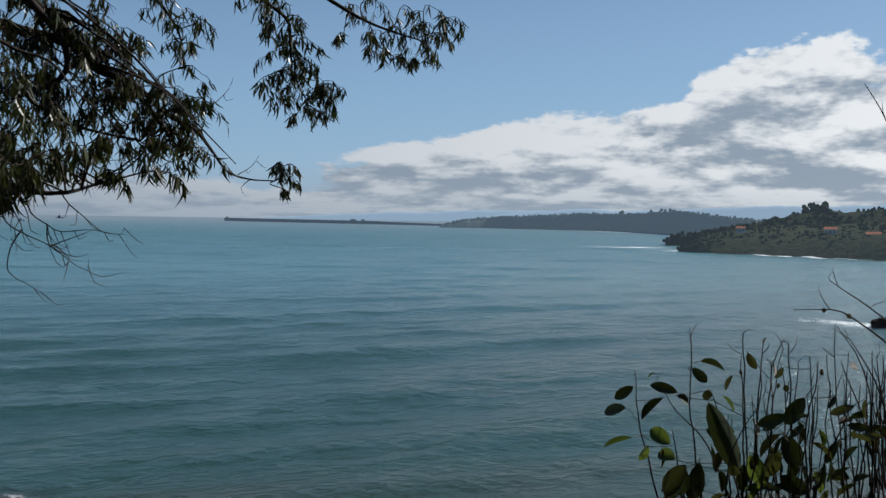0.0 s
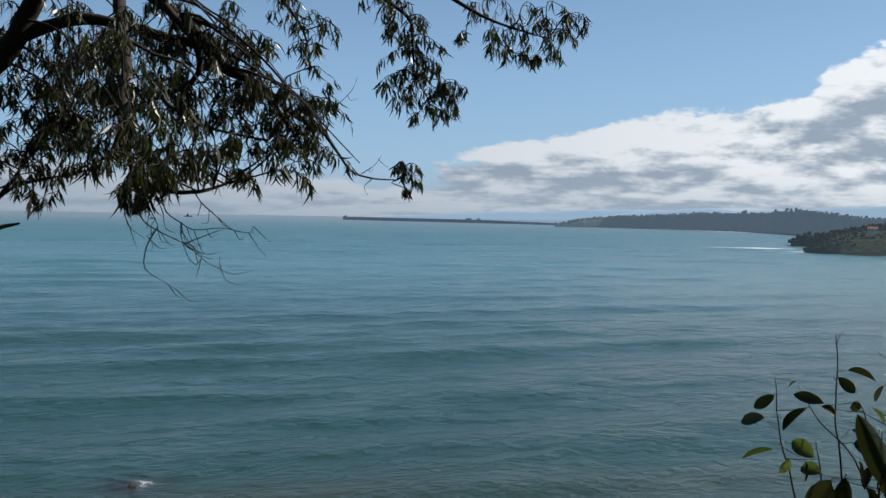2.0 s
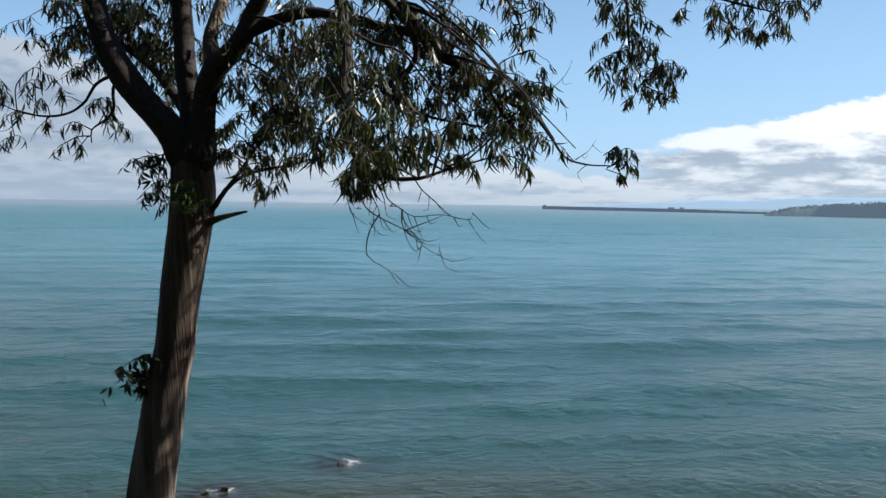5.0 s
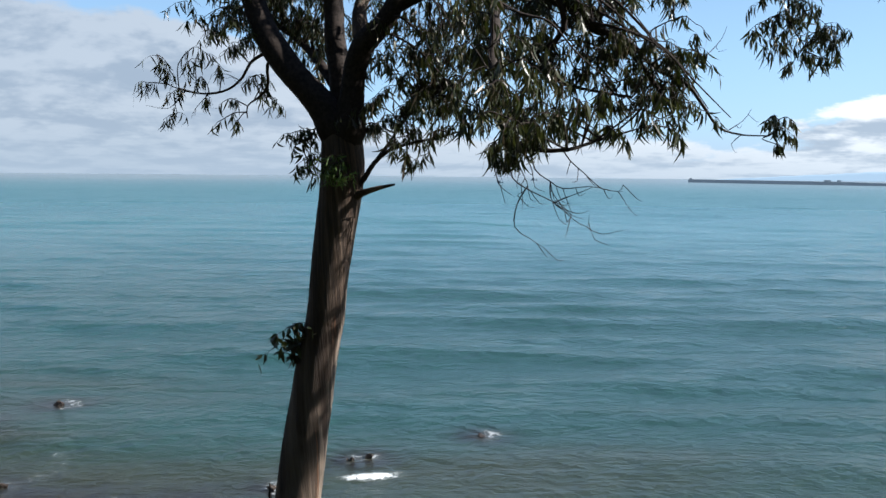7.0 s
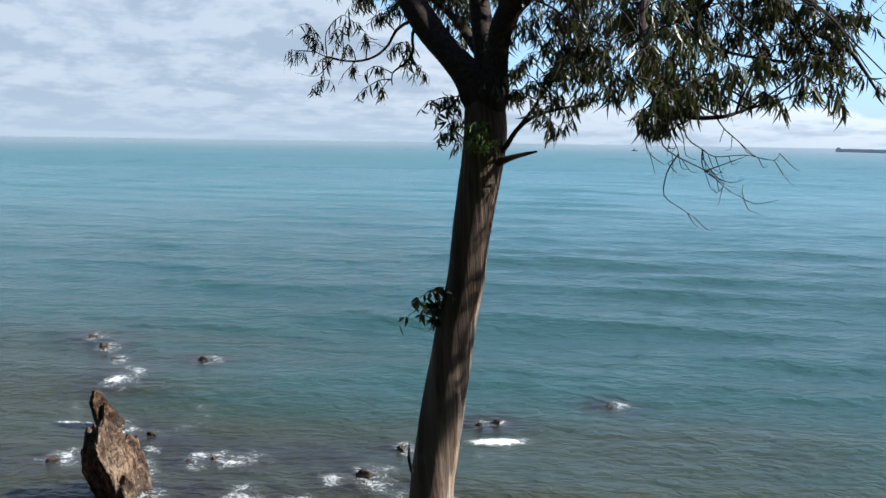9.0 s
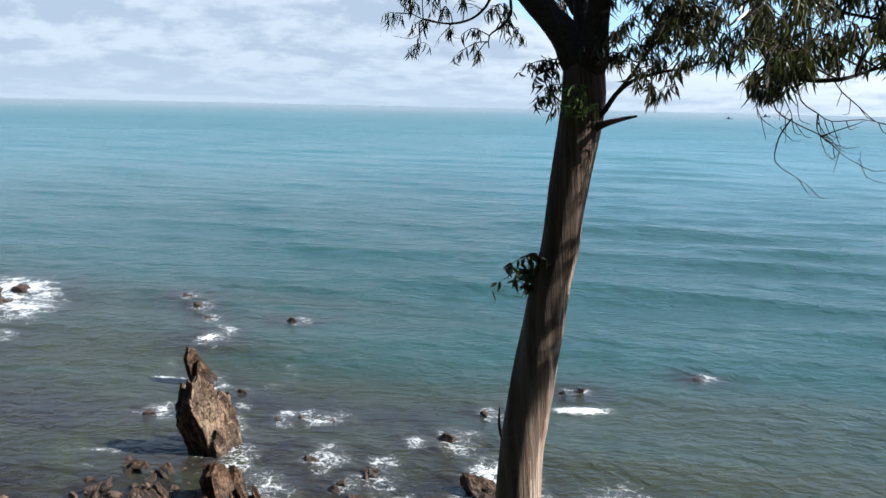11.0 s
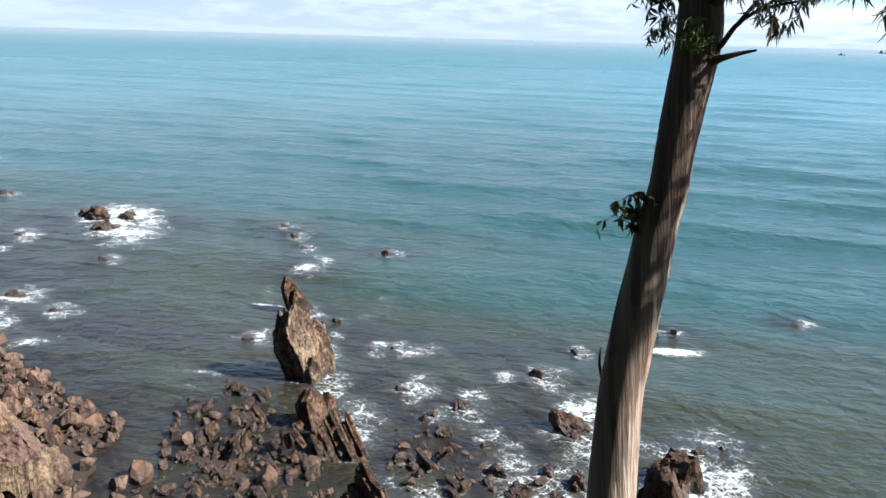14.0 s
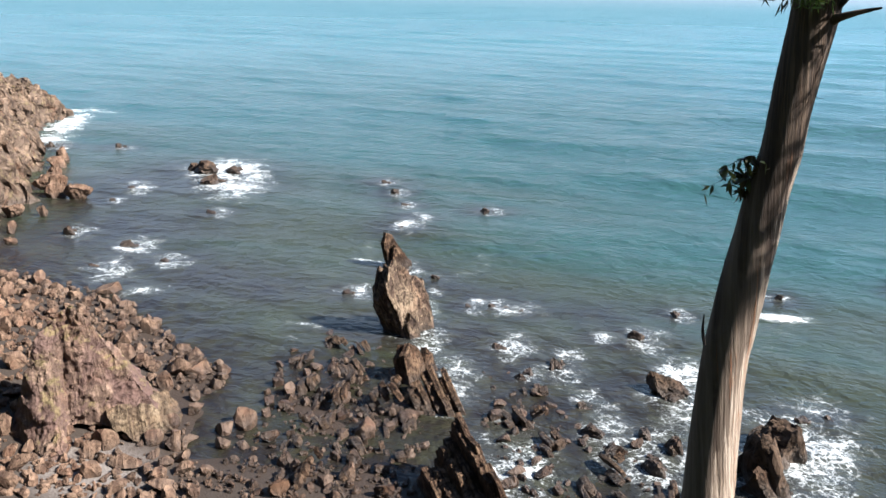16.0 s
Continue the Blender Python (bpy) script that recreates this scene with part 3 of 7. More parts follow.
    # reefs under the surface: x, y, radius
    for sx, sy, w in [(-41, 35, 9), (-35, 38, 8), (-45, 40, 7), (-38, 43, 5), (-46, 29, 7), (-52, 28, 7), (-31, 38, 5), (-57, 36, 5), (-97, 31, 10), (-116, 41, 7), (-84, 26, 7), (-96, 26, 7), (-83, 31, 5), (-112, 34, 7), (-57.5, 48, 4.5), (-54, 49, 4), (-62, 47, 4), (-52, 41, 4), (-76, 31, 7), (-120, 40, 6), (-44, 50, 3.5), (-50, 53, 4), (-70, 34, 5)]:
        shoal = np.maximum(shoal, 0.95 * np.exp(-(np.hypot(x - sx, y - sy) / w) ** 2))
    silt = smoothstep(shore, -105, -12) * (r < 400)
    z += 0.10 * np.clip(foam - 0.6, 0, 1)
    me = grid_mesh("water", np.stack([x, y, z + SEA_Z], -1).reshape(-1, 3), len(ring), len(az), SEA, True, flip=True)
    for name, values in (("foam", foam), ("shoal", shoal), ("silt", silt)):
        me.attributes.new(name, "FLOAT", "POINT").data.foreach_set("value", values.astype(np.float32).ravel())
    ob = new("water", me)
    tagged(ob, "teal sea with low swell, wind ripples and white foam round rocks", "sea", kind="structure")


build_sea()


# ---------------------------------------------------------------- shore and clifftop
def beach_height(x, y):
    s = shore_distance(x, y)
    bed = np.exp(-(((x + 47) * 0.72 + (y - 27) * 0.69) / 7.5) ** 4 - ((-(x + 47) * 0.69 + (y - 27) * 0.72) / 9.5) ** 4)
    shelf = np.exp(-(((x + 36) * 0.88 - (y - 34) * 0.47) / 9.0) ** 4 - (((x + 36) * 0.47 + (y - 34) * 0.88) / 4.6) ** 4)
    flat = np.maximum(np.maximum(np.clip(s * 0.11, -2.0, 3.0), -0.75 + 0.60 * bed), -0.75 + 0.46 * shelf)
    return flat + (0.10 + 0.10 * bed) * wavy(x, y, 1.6, 15, 3) * np.maximum(bed, shelf) + 0.12 * wavy(x, y, 3.0, 5, 3) * smoothstep(s, -6, 2)


def build_beach():
    xs, ys = np.arange(-150, 60, 0.6), np.arange(-30, 75, 0.6)
    y, x = np.meshgrid(ys, xs, indexing="ij")
    z = beach_height(x, y)
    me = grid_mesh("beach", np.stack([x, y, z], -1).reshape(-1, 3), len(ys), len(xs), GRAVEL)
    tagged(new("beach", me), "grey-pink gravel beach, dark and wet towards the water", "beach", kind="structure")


def clifftop_height(b, r):
    """Ground round the viewpoint; b: degrees right of +y."""
    right = smoothstep(b, -5, 15)
    ledge = 23.3 - np.clip(r - 1.2, 0, 3.6) * (0.82 * (1 - right) + 0.42 * right)
    slope = ledge - np.clip(r - 4.8, 0, None) * 0.86
    front = smoothstep(b, -112, -96) * (1 - smoothstep(b, 62, 80))
    # unseen bank behind the viewpoint, added to block sky light from that side
    inland = 23.5 + 0.75 * np.clip(r - 4, 0, 55)
    return front * np.maximum(slope, -3.0) + (1 - front) * inland


def build_clifftop():
    az = np.linspace(-180, 180, 181)
    ring = np.concatenate([[0.01, 0.6, 1.2], np.linspace(1.8, 34, 44), [45, 70, 120, 250, 600, 1500]])
    r, b = np.meshgrid(ring, az, indexing="ij")
    z = clifftop_height(b, r)
    x, y = r * np.sin(np.radians(b)), r * np.cos(np.radians(b))
    z = z + 0.25 * wavy(x, y, 1.3, 9, 4) * smoothstep(r, 1.0, 6.0)
    me = grid_mesh("clifftop", np.stack([x, y, z], -1).reshape(-1, 3), len(ring), len(az), TURF, True, flip=True)
    tagged(new("clifftop", me), "dark overgrown clifftop slope above the shore, with an unseen bank added behind", "cliff", kind="structure")


build_beach()
build_clifftop()


# ---------------------------------------------------------------- rock shapes
def roughen(bm, amount, scale, seed):
    off = Vector((seed * 7.3, seed * 3.1, seed * 5.7))
    for v in bm.verts:
        p = v.co * scale + off
        n = noise.noise_vector(p) + 0.5 * noise.noise_vector(p * 2.3) + 0.25 * noise.noise_vector(p * 5.1)
        v.co += n * amount


def boulder_mesh(seed, mat, cuts=11, level=2, squash=(1, 0.8, 0.65), crag_=0.0):
    """An angular block about 1 m across: a ball cut by random planes."""
    rng = random.Random(seed)
    bm = bmesh.new()
    bmesh.ops.create_icosphere(bm, subdivisions=level, radius=0.62)
    for _ in range(cuts):
        n = Vector((rng.gauss(0, 1), rng.gauss(0, 1), rng.gauss(0, 1))).normalized()
        d = rng.uniform(0.24, 0.44)
        for v in bm.verts:
            over = v.co.dot(n) - d
            if over > 0:
                v.co -= n * over
    for v in bm.verts:
        v.co = Vector((v.co.x * squash[0], v.co.y * squash[1], v.co.z * squash[2]))
    roughen(bm, 0.03, 2.6, seed)
    if crag_:
        roughen(bm, crag_, 3.2, seed + 5)
        roughen(bm, crag_ * 0.6, 8.0, seed + 9)
        roughen(bm, crag_ * 0.3, 17.0, seed + 2)
    me = bpy.data.meshes.new("boulder")
    bm.to_mesh(me)
    bm.free()
    me.materials.append(mat)
    return me


def sheet_into(bm, outline, x0, x1, seed, step=0.26, ragged=0.15, swell=0.08):
    """One bed of rock: an outline in (along, up), from x0 to x1 across, with chipped edges and slightly uneven faces."""
    rng = random.Random(seed)
    off = Vector((seed * 0.37, seed * 0.71, 1.3))
    rim = []
    for (u0, z0), (u1, z1) in zip(outline, outline[1:] + outline[:1]):
        n = max(1, int(math.hypot(u1 - u0, z1 - z0) / step))
        rim += [(u0 + (u1 - u0) * k / n, z0 + (z1 - z0) * k / n) for k in range(n)]
    cu, cz = sum(p[0] for p in rim) / len(rim), sum(p[1] for p in rim) / len(rim)
    chipped, hold = [], 0.0
    for k, (u, z) in enumerate(rim):
        if k % 3 == 0 or rng.random() < 0.25:
            hold = rng.uniform(-1, 0.5)
        q = 1 + ragged * hold * 0.5 + ragged * 0.35 * rng.uniform(-1, 1)
        chipped.append((cu + (u - cu) * q, cz + (z - cz) * q))
    th = x1 - x0
    one = bmesh.new()

    def ring(x, k):
        out = []
        for u, z in chipped:
            p = Vector((x, cu + (u - cu) * k, cz + (z - cz) * k))
            p.x += swell * (noise.noise(p * 0.9 + off) * 2 + noise.noise(p * 2.6 + off)) * (1 if k < 1 else 0.6) * min(1.0, 0.3 + th)
            p.y += 0.5 * swell * noise.noise(p * 2.1 - off)
            out.append(one.verts.new(p))
        return out

    bands = [ring(x0, k) for k in (0.28, 0.62, 0.9)] + [ring(x0 + 0.14 * th, 1.0), ring(x1 - 0.14 * th, 1.0)] + [ring(x1, k) for k in (0.9, 0.62, 0.28)]
    n = len(chipped)
    for a, c in zip(bands[:-1], bands[1:]):
        for k in range(n):
            one.faces.new((a[k], a[(k + 1) % n], c[(k + 1) % n], c[k]))
    one.faces.new(bands[0][::-1]), one.faces.new(bands[-1])
    bmesh.ops.recalc_face_normals(one, faces=one.faces[:])
    tmp = bpy.data.meshes.new("sheet")
    one.to_mesh(tmp)
    one.free()
    bm.from_mesh(tmp)
    bpy.data.meshes.remove(tmp)


def bedded_block(name, at, yaw, lean, slabs, mat, label, category="rock", group=""):
    """A rock of leaning beds. slabs: outline (along, up), x0, x1, number of beds, how much each outer bed steps in."""
    rock = tagged(new(name), label, category, group)
    rock.location = at
    turn = pose(0, 0, 0, 0, 0, yaw) @ pose(0, 0, 0, 0, lean, 0)
    rng = random.Random(int(abs(at[0] * 10)))
    for s, (outline, x0, x1, beds, inset) in enumerate(slabs):
        bm = bmesh.new()
        edge = [x0]
        for k in range(beds):
            edge.append(edge[-1] + (x1 - x0) / beds * rng.uniform(0.75, 1.25))
        for k in range(beds):
            q = 1 - inset * rng.random() - (inset * 0.6 if k == 0 and beds > 1 else 0)
            cu, cz = sum(p[0] for p in outline) / len(outline), 1.0
            shape = [(cu + (u - cu) * q + rng.uniform(-.06, .06), cz + (z - cz) * (q if z > cz else 1)) for u, z in outline]
            sheet_into(bm, shape, edge[k] - 0.05, edge[k + 1] + 0.03, int(abs(at[0] * 100)) + s * 41 + k)
        part("slab", bm, mat, rock).matrix_basis = turn
    return rock


STRIKE = 63.0        # the beds run away from the shore; slabs stand side by side across them


def knoll(name, at, blocks, meshes, label, group="", seed=0):
    """A rock made of wedged blocks: dx, dy, dz, breadth, depth, height."""
    rng = random.Random(seed)
    rock = tagged(new(name), label, "rock", group)
    rock.location = at
    for dx, dy, dz, w, d, h in blocks:
        ob = new("block", rng.choice(meshes))
        ob.parent = rock
        ob.matrix_basis = pose(dx, dy, dz, rng.uniform(-14, 14), rng.uniform(-14, 14), STRIKE + 90 + rng.uniform(-40, 40)) @ Matrix.Diagonal((w, d, h, 1))
    return rock


# ---------------------------------------------------------------- far land
def polar(b, d, z=0.0):
    return Vector((d * math.sin(radians(b)), d * math.cos(radians(b)), z))


def ridge_land(name, rows, mat, label, back=1.35, steps=14, sub=14, rough=1.0, seed=1, cliff=0.35):
    """Land rising from a waterline: rows of bearing, distance of the shore, distance of the crest, height of the crest."""
    pts = []
    rows = np.array(rows, float)
    s = np.linspace(0, len(rows) - 1, (len(rows) - 1) * sub + 1)
    cols = [np.interp(s, np.arange(len(rows)), rows[:, k]) for k in range(4)]
    for t in np.linspace(0, 2, steps):
        for b, d0, d1, h in zip(*cols):
            if t <= 1:
                d, k = d0 + (d1 - d0) * t, cliff * min(1, t * 8) + (1 - cliff) * math.sin(t * math.pi / 2) if t > 0 else 0
            else:
                d, k = d1 + (d1 * back - d1) * (t - 1), math.cos((t - 1) * math.pi / 2)
            p = polar(b, d)
            bump = rough * (noise.noise(p * 0.02 + Vector((seed, 0, 0))) + 0.6 * noise.noise(p * 0.06) + 0.4 * noise.noise(p * 0.15)) * min(1.0, k * 2)
            pts.append((p.x, p.y, max(-1.0, h * k + bump - (0.5 if t == 0 else 0))))
    me = grid_mesh(name, np.array(pts), steps, len(s), mat, True, flip=True)
    return tagged(new(name, me), label, "hill", kind="structure")


def tree_belt(name, spots, mat, label, seed=3):
    """Far woods as one object: clumps of leafy lumps at x, y, z, height."""
    rng = random.Random(seed)
    verts, faces = [], []
    base = bmesh.new()
    bmesh.ops.create_icosphere(base, subdivisions=1, radius=1.0)
    bv = [v.co.copy() for v in base.verts]
    bf = [[v.index for v in f.verts] for f in base.faces]
    base.free()
    for x, y, z, h in spots:
        for _ in range(4):
            c = Vector((x + rng.gauss(0, h * 0.22), y + rng.gauss(0, h * 0.22), z + h * rng.uniform(0.2, 0.75)))
            s = h * rng.uniform(0.14, 0.30)
            start = len(verts)
            for v in bv:
                k = 1 + 0.45 * noise.noise(v * 1.7 + c)
                verts.append(tuple(c + Vector((v.x * s * k, v.y * s * k, v.z * s * k * 1.15))))
            faces += [[i + start for i in f] for f in bf]
    me = bpy.data.meshes.new(name)
    me.from_pydata(verts, [], faces)
    me.materials.append(mat)
    return tagged(new(name, me), label, "woods", kind="stuff")


HEADLAND = [(13.2, 785, 786, 2), (14.1, 768, 800, 9), (15.0, 755, 850, 14), (16.3, 750, 880, 18), (19.3, 738, 900, 22), (24.0, 703, 900, 25), (30, 640, 860, 27), (40, 560, 800, 30)]
HILL_BEHIND = [(12.4, 960, 972, 6), (14.7, 940, 964, 14), (16.6, 930, 964, 20), (18.1, 930, 974, 26), (19.3, 930, 982, 31), (20.4, 930, 990, 36), (21.4, 930, 990, 36), (22.2, 930, 986, 34), (24.2, 930, 994, 39), (28, 900, 976, 46), (40, 900, 982, 50)]
MIDDLE_LAND = [(-1, 2120, 2126, 5), (0.4, 2140, 2158, 18), (1.8, 2170, 2194, 24), (4.8, 2101, 2130, 30), (7.2, 2060, 2094, 36), (9.8, 1981, 2015, 36), (11.1, 1860, 1895, 37), (12.4, 1760, 1798, 40), (13.6, 1640, 1678, 40), (15, 1580, 1613, 34), (16.6, 1560, 1588, 29), (20, 1540, 1564, 25)]
FAR_HILLS = [(1.5, 3988, 4000, 20), (2.5, 3978, 4000, 36), (4.8, 3969, 4000, 52), (7.8, 3959, 4000, 68), (9.5, 3965, 4000, 58), (13.1, 3959, 4000, 69), (16.8, 3950, 4000, 84), (18.7, 3946, 4000, 90), (20.2, 3948, 4000, 86), (24.1, 3942, 4000, 97), (32, 3934, 4000, 110)]
FARTHEST_HILLS = [(-12, 4599, 4600, 2), (-8.4, 4588, 4600, 20), (-5.7, 4580, 4600, 33), (-3.7, 4574, 4600, 43), (-1.6, 4574, 4600, 43), (0.8, 4566, 4600, 57), (3.1, 4564, 4600, 60), (6, 4564, 4600, 60)]


def build_far_land():
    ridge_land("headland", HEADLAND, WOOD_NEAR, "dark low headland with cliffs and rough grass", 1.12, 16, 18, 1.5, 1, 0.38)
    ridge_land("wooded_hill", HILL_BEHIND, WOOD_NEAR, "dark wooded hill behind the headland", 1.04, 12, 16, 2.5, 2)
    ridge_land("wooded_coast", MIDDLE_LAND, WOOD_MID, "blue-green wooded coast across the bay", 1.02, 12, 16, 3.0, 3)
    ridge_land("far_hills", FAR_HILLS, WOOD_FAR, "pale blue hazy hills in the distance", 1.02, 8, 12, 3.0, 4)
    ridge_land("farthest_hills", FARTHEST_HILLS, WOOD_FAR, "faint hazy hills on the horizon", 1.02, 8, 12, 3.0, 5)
    rng = random.Random(5)

    def along(rows, n, lo, hi, depth=(0.2, 1.0)):
        out = []
        rows_ = np.array(rows, float)
        for _ in range(n):
            b = rng.uniform(rows_[0, 0], min(rows_[-1, 0], 30))
            d0, d1, h = (np.interp(b, rows_[:, 0], rows_[:, k]) for k in (1, 2, 3))
            t = rng.uniform(*depth)
            p = polar(b, d0 + (d1 - d0) * t)
            out.append((p.x, p.y, h * (0.35 + 0.65 * math.sin(t * math.pi / 2)) - 0.4 * hi, rng.uniform(lo, hi)))
        return out

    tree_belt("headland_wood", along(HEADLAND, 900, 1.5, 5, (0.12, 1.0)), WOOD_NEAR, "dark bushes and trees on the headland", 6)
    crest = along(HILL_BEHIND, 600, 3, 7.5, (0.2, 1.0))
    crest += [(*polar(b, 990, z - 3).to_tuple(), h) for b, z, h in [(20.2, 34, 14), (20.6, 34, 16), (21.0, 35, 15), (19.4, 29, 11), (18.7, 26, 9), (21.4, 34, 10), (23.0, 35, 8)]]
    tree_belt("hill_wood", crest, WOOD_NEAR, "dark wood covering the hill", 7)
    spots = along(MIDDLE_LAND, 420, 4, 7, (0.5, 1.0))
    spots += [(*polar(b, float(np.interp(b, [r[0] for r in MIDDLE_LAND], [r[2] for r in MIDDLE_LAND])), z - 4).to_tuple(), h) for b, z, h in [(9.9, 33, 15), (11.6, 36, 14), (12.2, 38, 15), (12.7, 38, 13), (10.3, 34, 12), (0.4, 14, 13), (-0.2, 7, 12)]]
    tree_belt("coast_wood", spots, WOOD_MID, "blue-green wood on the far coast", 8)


build_far_land()


def build_breakwater():
    bm = bmesh.new()
    line = [(-13.75, 3000, 9.5), (-12.0, 2900, 9.5), (-9.7, 2777, 9.5), (-5.0, 2638, 8.5), (-2.5, 2560, 6.0), (-0.7, 2490, 5.0)]
    rings = []
    for b, d, h in line:
        c = polar(b, d)
        out = polar(b, 1.0)
        prof = [(-9, -1), (-6, h * 0.45), (-5.5, h * 0.5), (-1.0, h * 0.5), (-0.9, h), (2.2, h), (2.5, h * 0.4), (9, -1)]
        rings.append([bm.verts.new((c.x + out.x * o, c.y + out.y * o, z)) for o, z in prof])
    for a, b in zip(rings[:-1], rings[1:]):
        for i in range(len(a) - 1):
            bm.faces.new((a[i], b[i], b[i + 1], a[i + 1]))
    for ring in (rings[0], rings[-1]):
        bm.faces.new(ring)
    bmesh.ops.recalc_face_normals(bm, faces=bm.faces)
    pier = tagged(new("breakwater"), "long low grey concrete harbour breakwater", "breakwater", kind="structure")
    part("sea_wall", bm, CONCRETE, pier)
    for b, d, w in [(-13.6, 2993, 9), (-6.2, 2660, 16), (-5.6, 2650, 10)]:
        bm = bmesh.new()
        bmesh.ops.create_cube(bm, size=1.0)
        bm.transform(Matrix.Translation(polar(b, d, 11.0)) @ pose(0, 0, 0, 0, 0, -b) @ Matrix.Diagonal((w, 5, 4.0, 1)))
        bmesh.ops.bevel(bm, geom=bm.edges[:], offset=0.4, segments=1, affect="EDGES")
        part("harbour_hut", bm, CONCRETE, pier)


build_breakwater()

# ---------------------------------------------------------------- the tree: x, y, z and radius
TRUNK = [(-4.42, 5.3, 18.4, 0.24), (-4.33, 5.38, 20.0, 0.215), (-4.21, 5.46, 21.01, 0.195), (-4.22, 5.46, 21.38, 0.19), (-4.21, 5.47, 22.39, 0.161), (-4.18, 5.49, 22.73, 0.16), (-4.14, 5.52, 23.15, 0.156), (-4.105, 5.54, 23.4, 0.15), (-4.07, 5.57, 23.73, 0.143), (-4.03, 5.6, 23.97, 0.136), (-4.01, 5.61, 24.22, 0.132), (-3.99, 5.63, 24.46, 0.138), (-3.955, 5.66, 24.78, 0.146), (-3.935, 5.67, 25.01, 0.15), (-3.94, 5.67, 25.21, 0.14), (-3.93, 5.68, 25.36, 0.105)]
BOUGHS = {}
BOUGHS["left_limb"] = [(-3.94, 5.66, 25.07, 0.058), (-3.97, 5.65, 25.23, 0.117), (-4.03, 5.61, 25.39, 0.116), (-4.11, 5.57, 25.51, 0.105), (-4.23, 5.54, 25.64, 0.101), (-4.34, 5.53, 25.77, 0.098), (-4.46, 5.53, 25.91, 0.094), (-4.55, 5.54, 26.05, 0.091), (-4.63, 5.56, 26.23, 0.083), (-4.72, 5.60, 26.46, 0.080), (-4.90, 5.68, 26.73, 0.069), (-5.07, 5.8, 27.2, 0.05), (-5.17, 5.98, 27.84, 0.03)]
BOUGHS["middle_limb"] = [(-3.94, 5.72, 25.07, 0.059), (-3.95, 5.73, 25.32, 0.110), (-3.99, 5.75, 25.54, 0.087), (-4.04, 5.77, 25.74, 0.079), (-4.08, 5.78, 25.94, 0.075), (-4.11, 5.81, 26.14, 0.072), (-4.14, 5.83, 26.34, 0.072), (-4.17, 5.87, 26.70, 0.064), (-4.18, 5.98, 27.16, 0.05), (-4.08, 6.05, 27.68, 0.03)]
BOUGHS["right_limb"] = [(-3.90, 5.66, 25.07, 0.058), (-3.88, 5.65, 25.28, 0.116), (-3.85, 5.64, 25.47, 0.088), (-3.82, 5.63, 25.64, 0.076), (-3.78, 5.62, 25.77, 0.076), (-3.71, 5.61, 25.87, 0.076), (-3.61, 5.64, 25.96, 0.071), (-3.53, 5.65, 26.07, 0.067), (-3.47, 5.66, 26.20, 0.063), (-3.39, 5.65, 26.32, 0.059), (-3.25, 5.63, 26.53, 0.051), (-2.91, 5.59, 26.87, 0.040), (-2.45, 5.58, 27.19, 0.022)]
BOUGHS["inner_limb"] = [(-3.76, 5.66, 25.87, 0.07), (-3.84, 5.73, 26.07, 0.05), (-3.83, 5.8, 26.24, 0.045), (-3.8, 5.88, 26.48, 0.04), (-3.81, 5.99, 26.85, 0.03)]
BOUGHS["back_limb"] = [(-4.07, 5.76, 25.61, 0.040), (-4.31, 5.89, 25.8, 0.032), (-4.6, 6.05, 25.98, 0.026), (-4.93, 6.17, 26.14, 0.025), (-5.21, 6.2, 26.22, 0.015)]
BOUGHS["cross_limb"] = [(-3.54, 5.69, 26.09, 0.05), (-3.35, 5.69, 26.15, 0.042), (-3.12, 5.7, 26.2, 0.038), (-2.89, 5.71, 26.17, 0.036), (-2.59, 5.74, 26.09, 0.033), (-2.35, 5.74, 26.03, 0.03), (-2.19, 5.8, 25.88, 0.024), (-2.01, 5.87, 25.82, 0.02), (-1.83, 5.97, 25.64, 0.016), (-1.67, 6.07, 25.55, 0.013), (-1.59, 6.2, 25.42, 0.01), (-1.54, 6.42, 25.3, 0.008), (-1.44, 6.65, 25.26, 0.006), (-1.31, 6.88, 25.26, 0.004)]
BOUGHS["hanging_limb"] = [(-2.62, 5.4, 26.55, 0.04), (-2.6, 5.18, 26.24, 0.035), (-2.5, 5.01, 25.98, 0.032), (-2.39, 4.84, 25.78, 0.029), (-2.32, 4.66, 25.62, 0.026), (-2.22, 4.48, 25.43, 0.022), (-2.11, 4.31, 25.25, 0.018), (-1.98, 4.15, 25.14, 0.015), (-1.84, 4.11, 25.1, 0.012), (-1.71, 4.16, 25.1, 0.009), (-1.64, 4.3, 25.14, 0.006), (-1.57, 4.32, 25.16, 0.004)]
BOUGHS["arching_limb"] = [(-2.92, 5.47, 26.74, 0.045), (-2.66, 5.49, 26.38, 0.04), (-2.41, 5.5, 26.18, 0.034), (-2.24, 5.57, 26.02, 0.03), (-2.14, 5.66, 25.89, 0.025), (-2.02, 5.75, 25.8, 0.02), (-1.91, 5.85, 25.68, 0.016), (-1.8, 5.93, 25.51, 0.012), (-1.72, 5.96, 25.38, 0.008)]
BOUGHS["weeping_limb"] = [(-2.43, 5.38, 26.21, 0.025), (-2.27, 5.44, 26.01, 0.022), (-2.26, 5.5, 25.84, 0.018), (-2.37, 5.51, 25.74, 0.016), (-2.5, 5.51, 25.69, 0.014), (-2.4, 5.5, 25.61, 0.012), (-2.27, 5.55, 25.53, 0.01), (-2.08, 5.63, 25.48, 0.008), (-1.89, 5.69, 25.45, 0.006)]
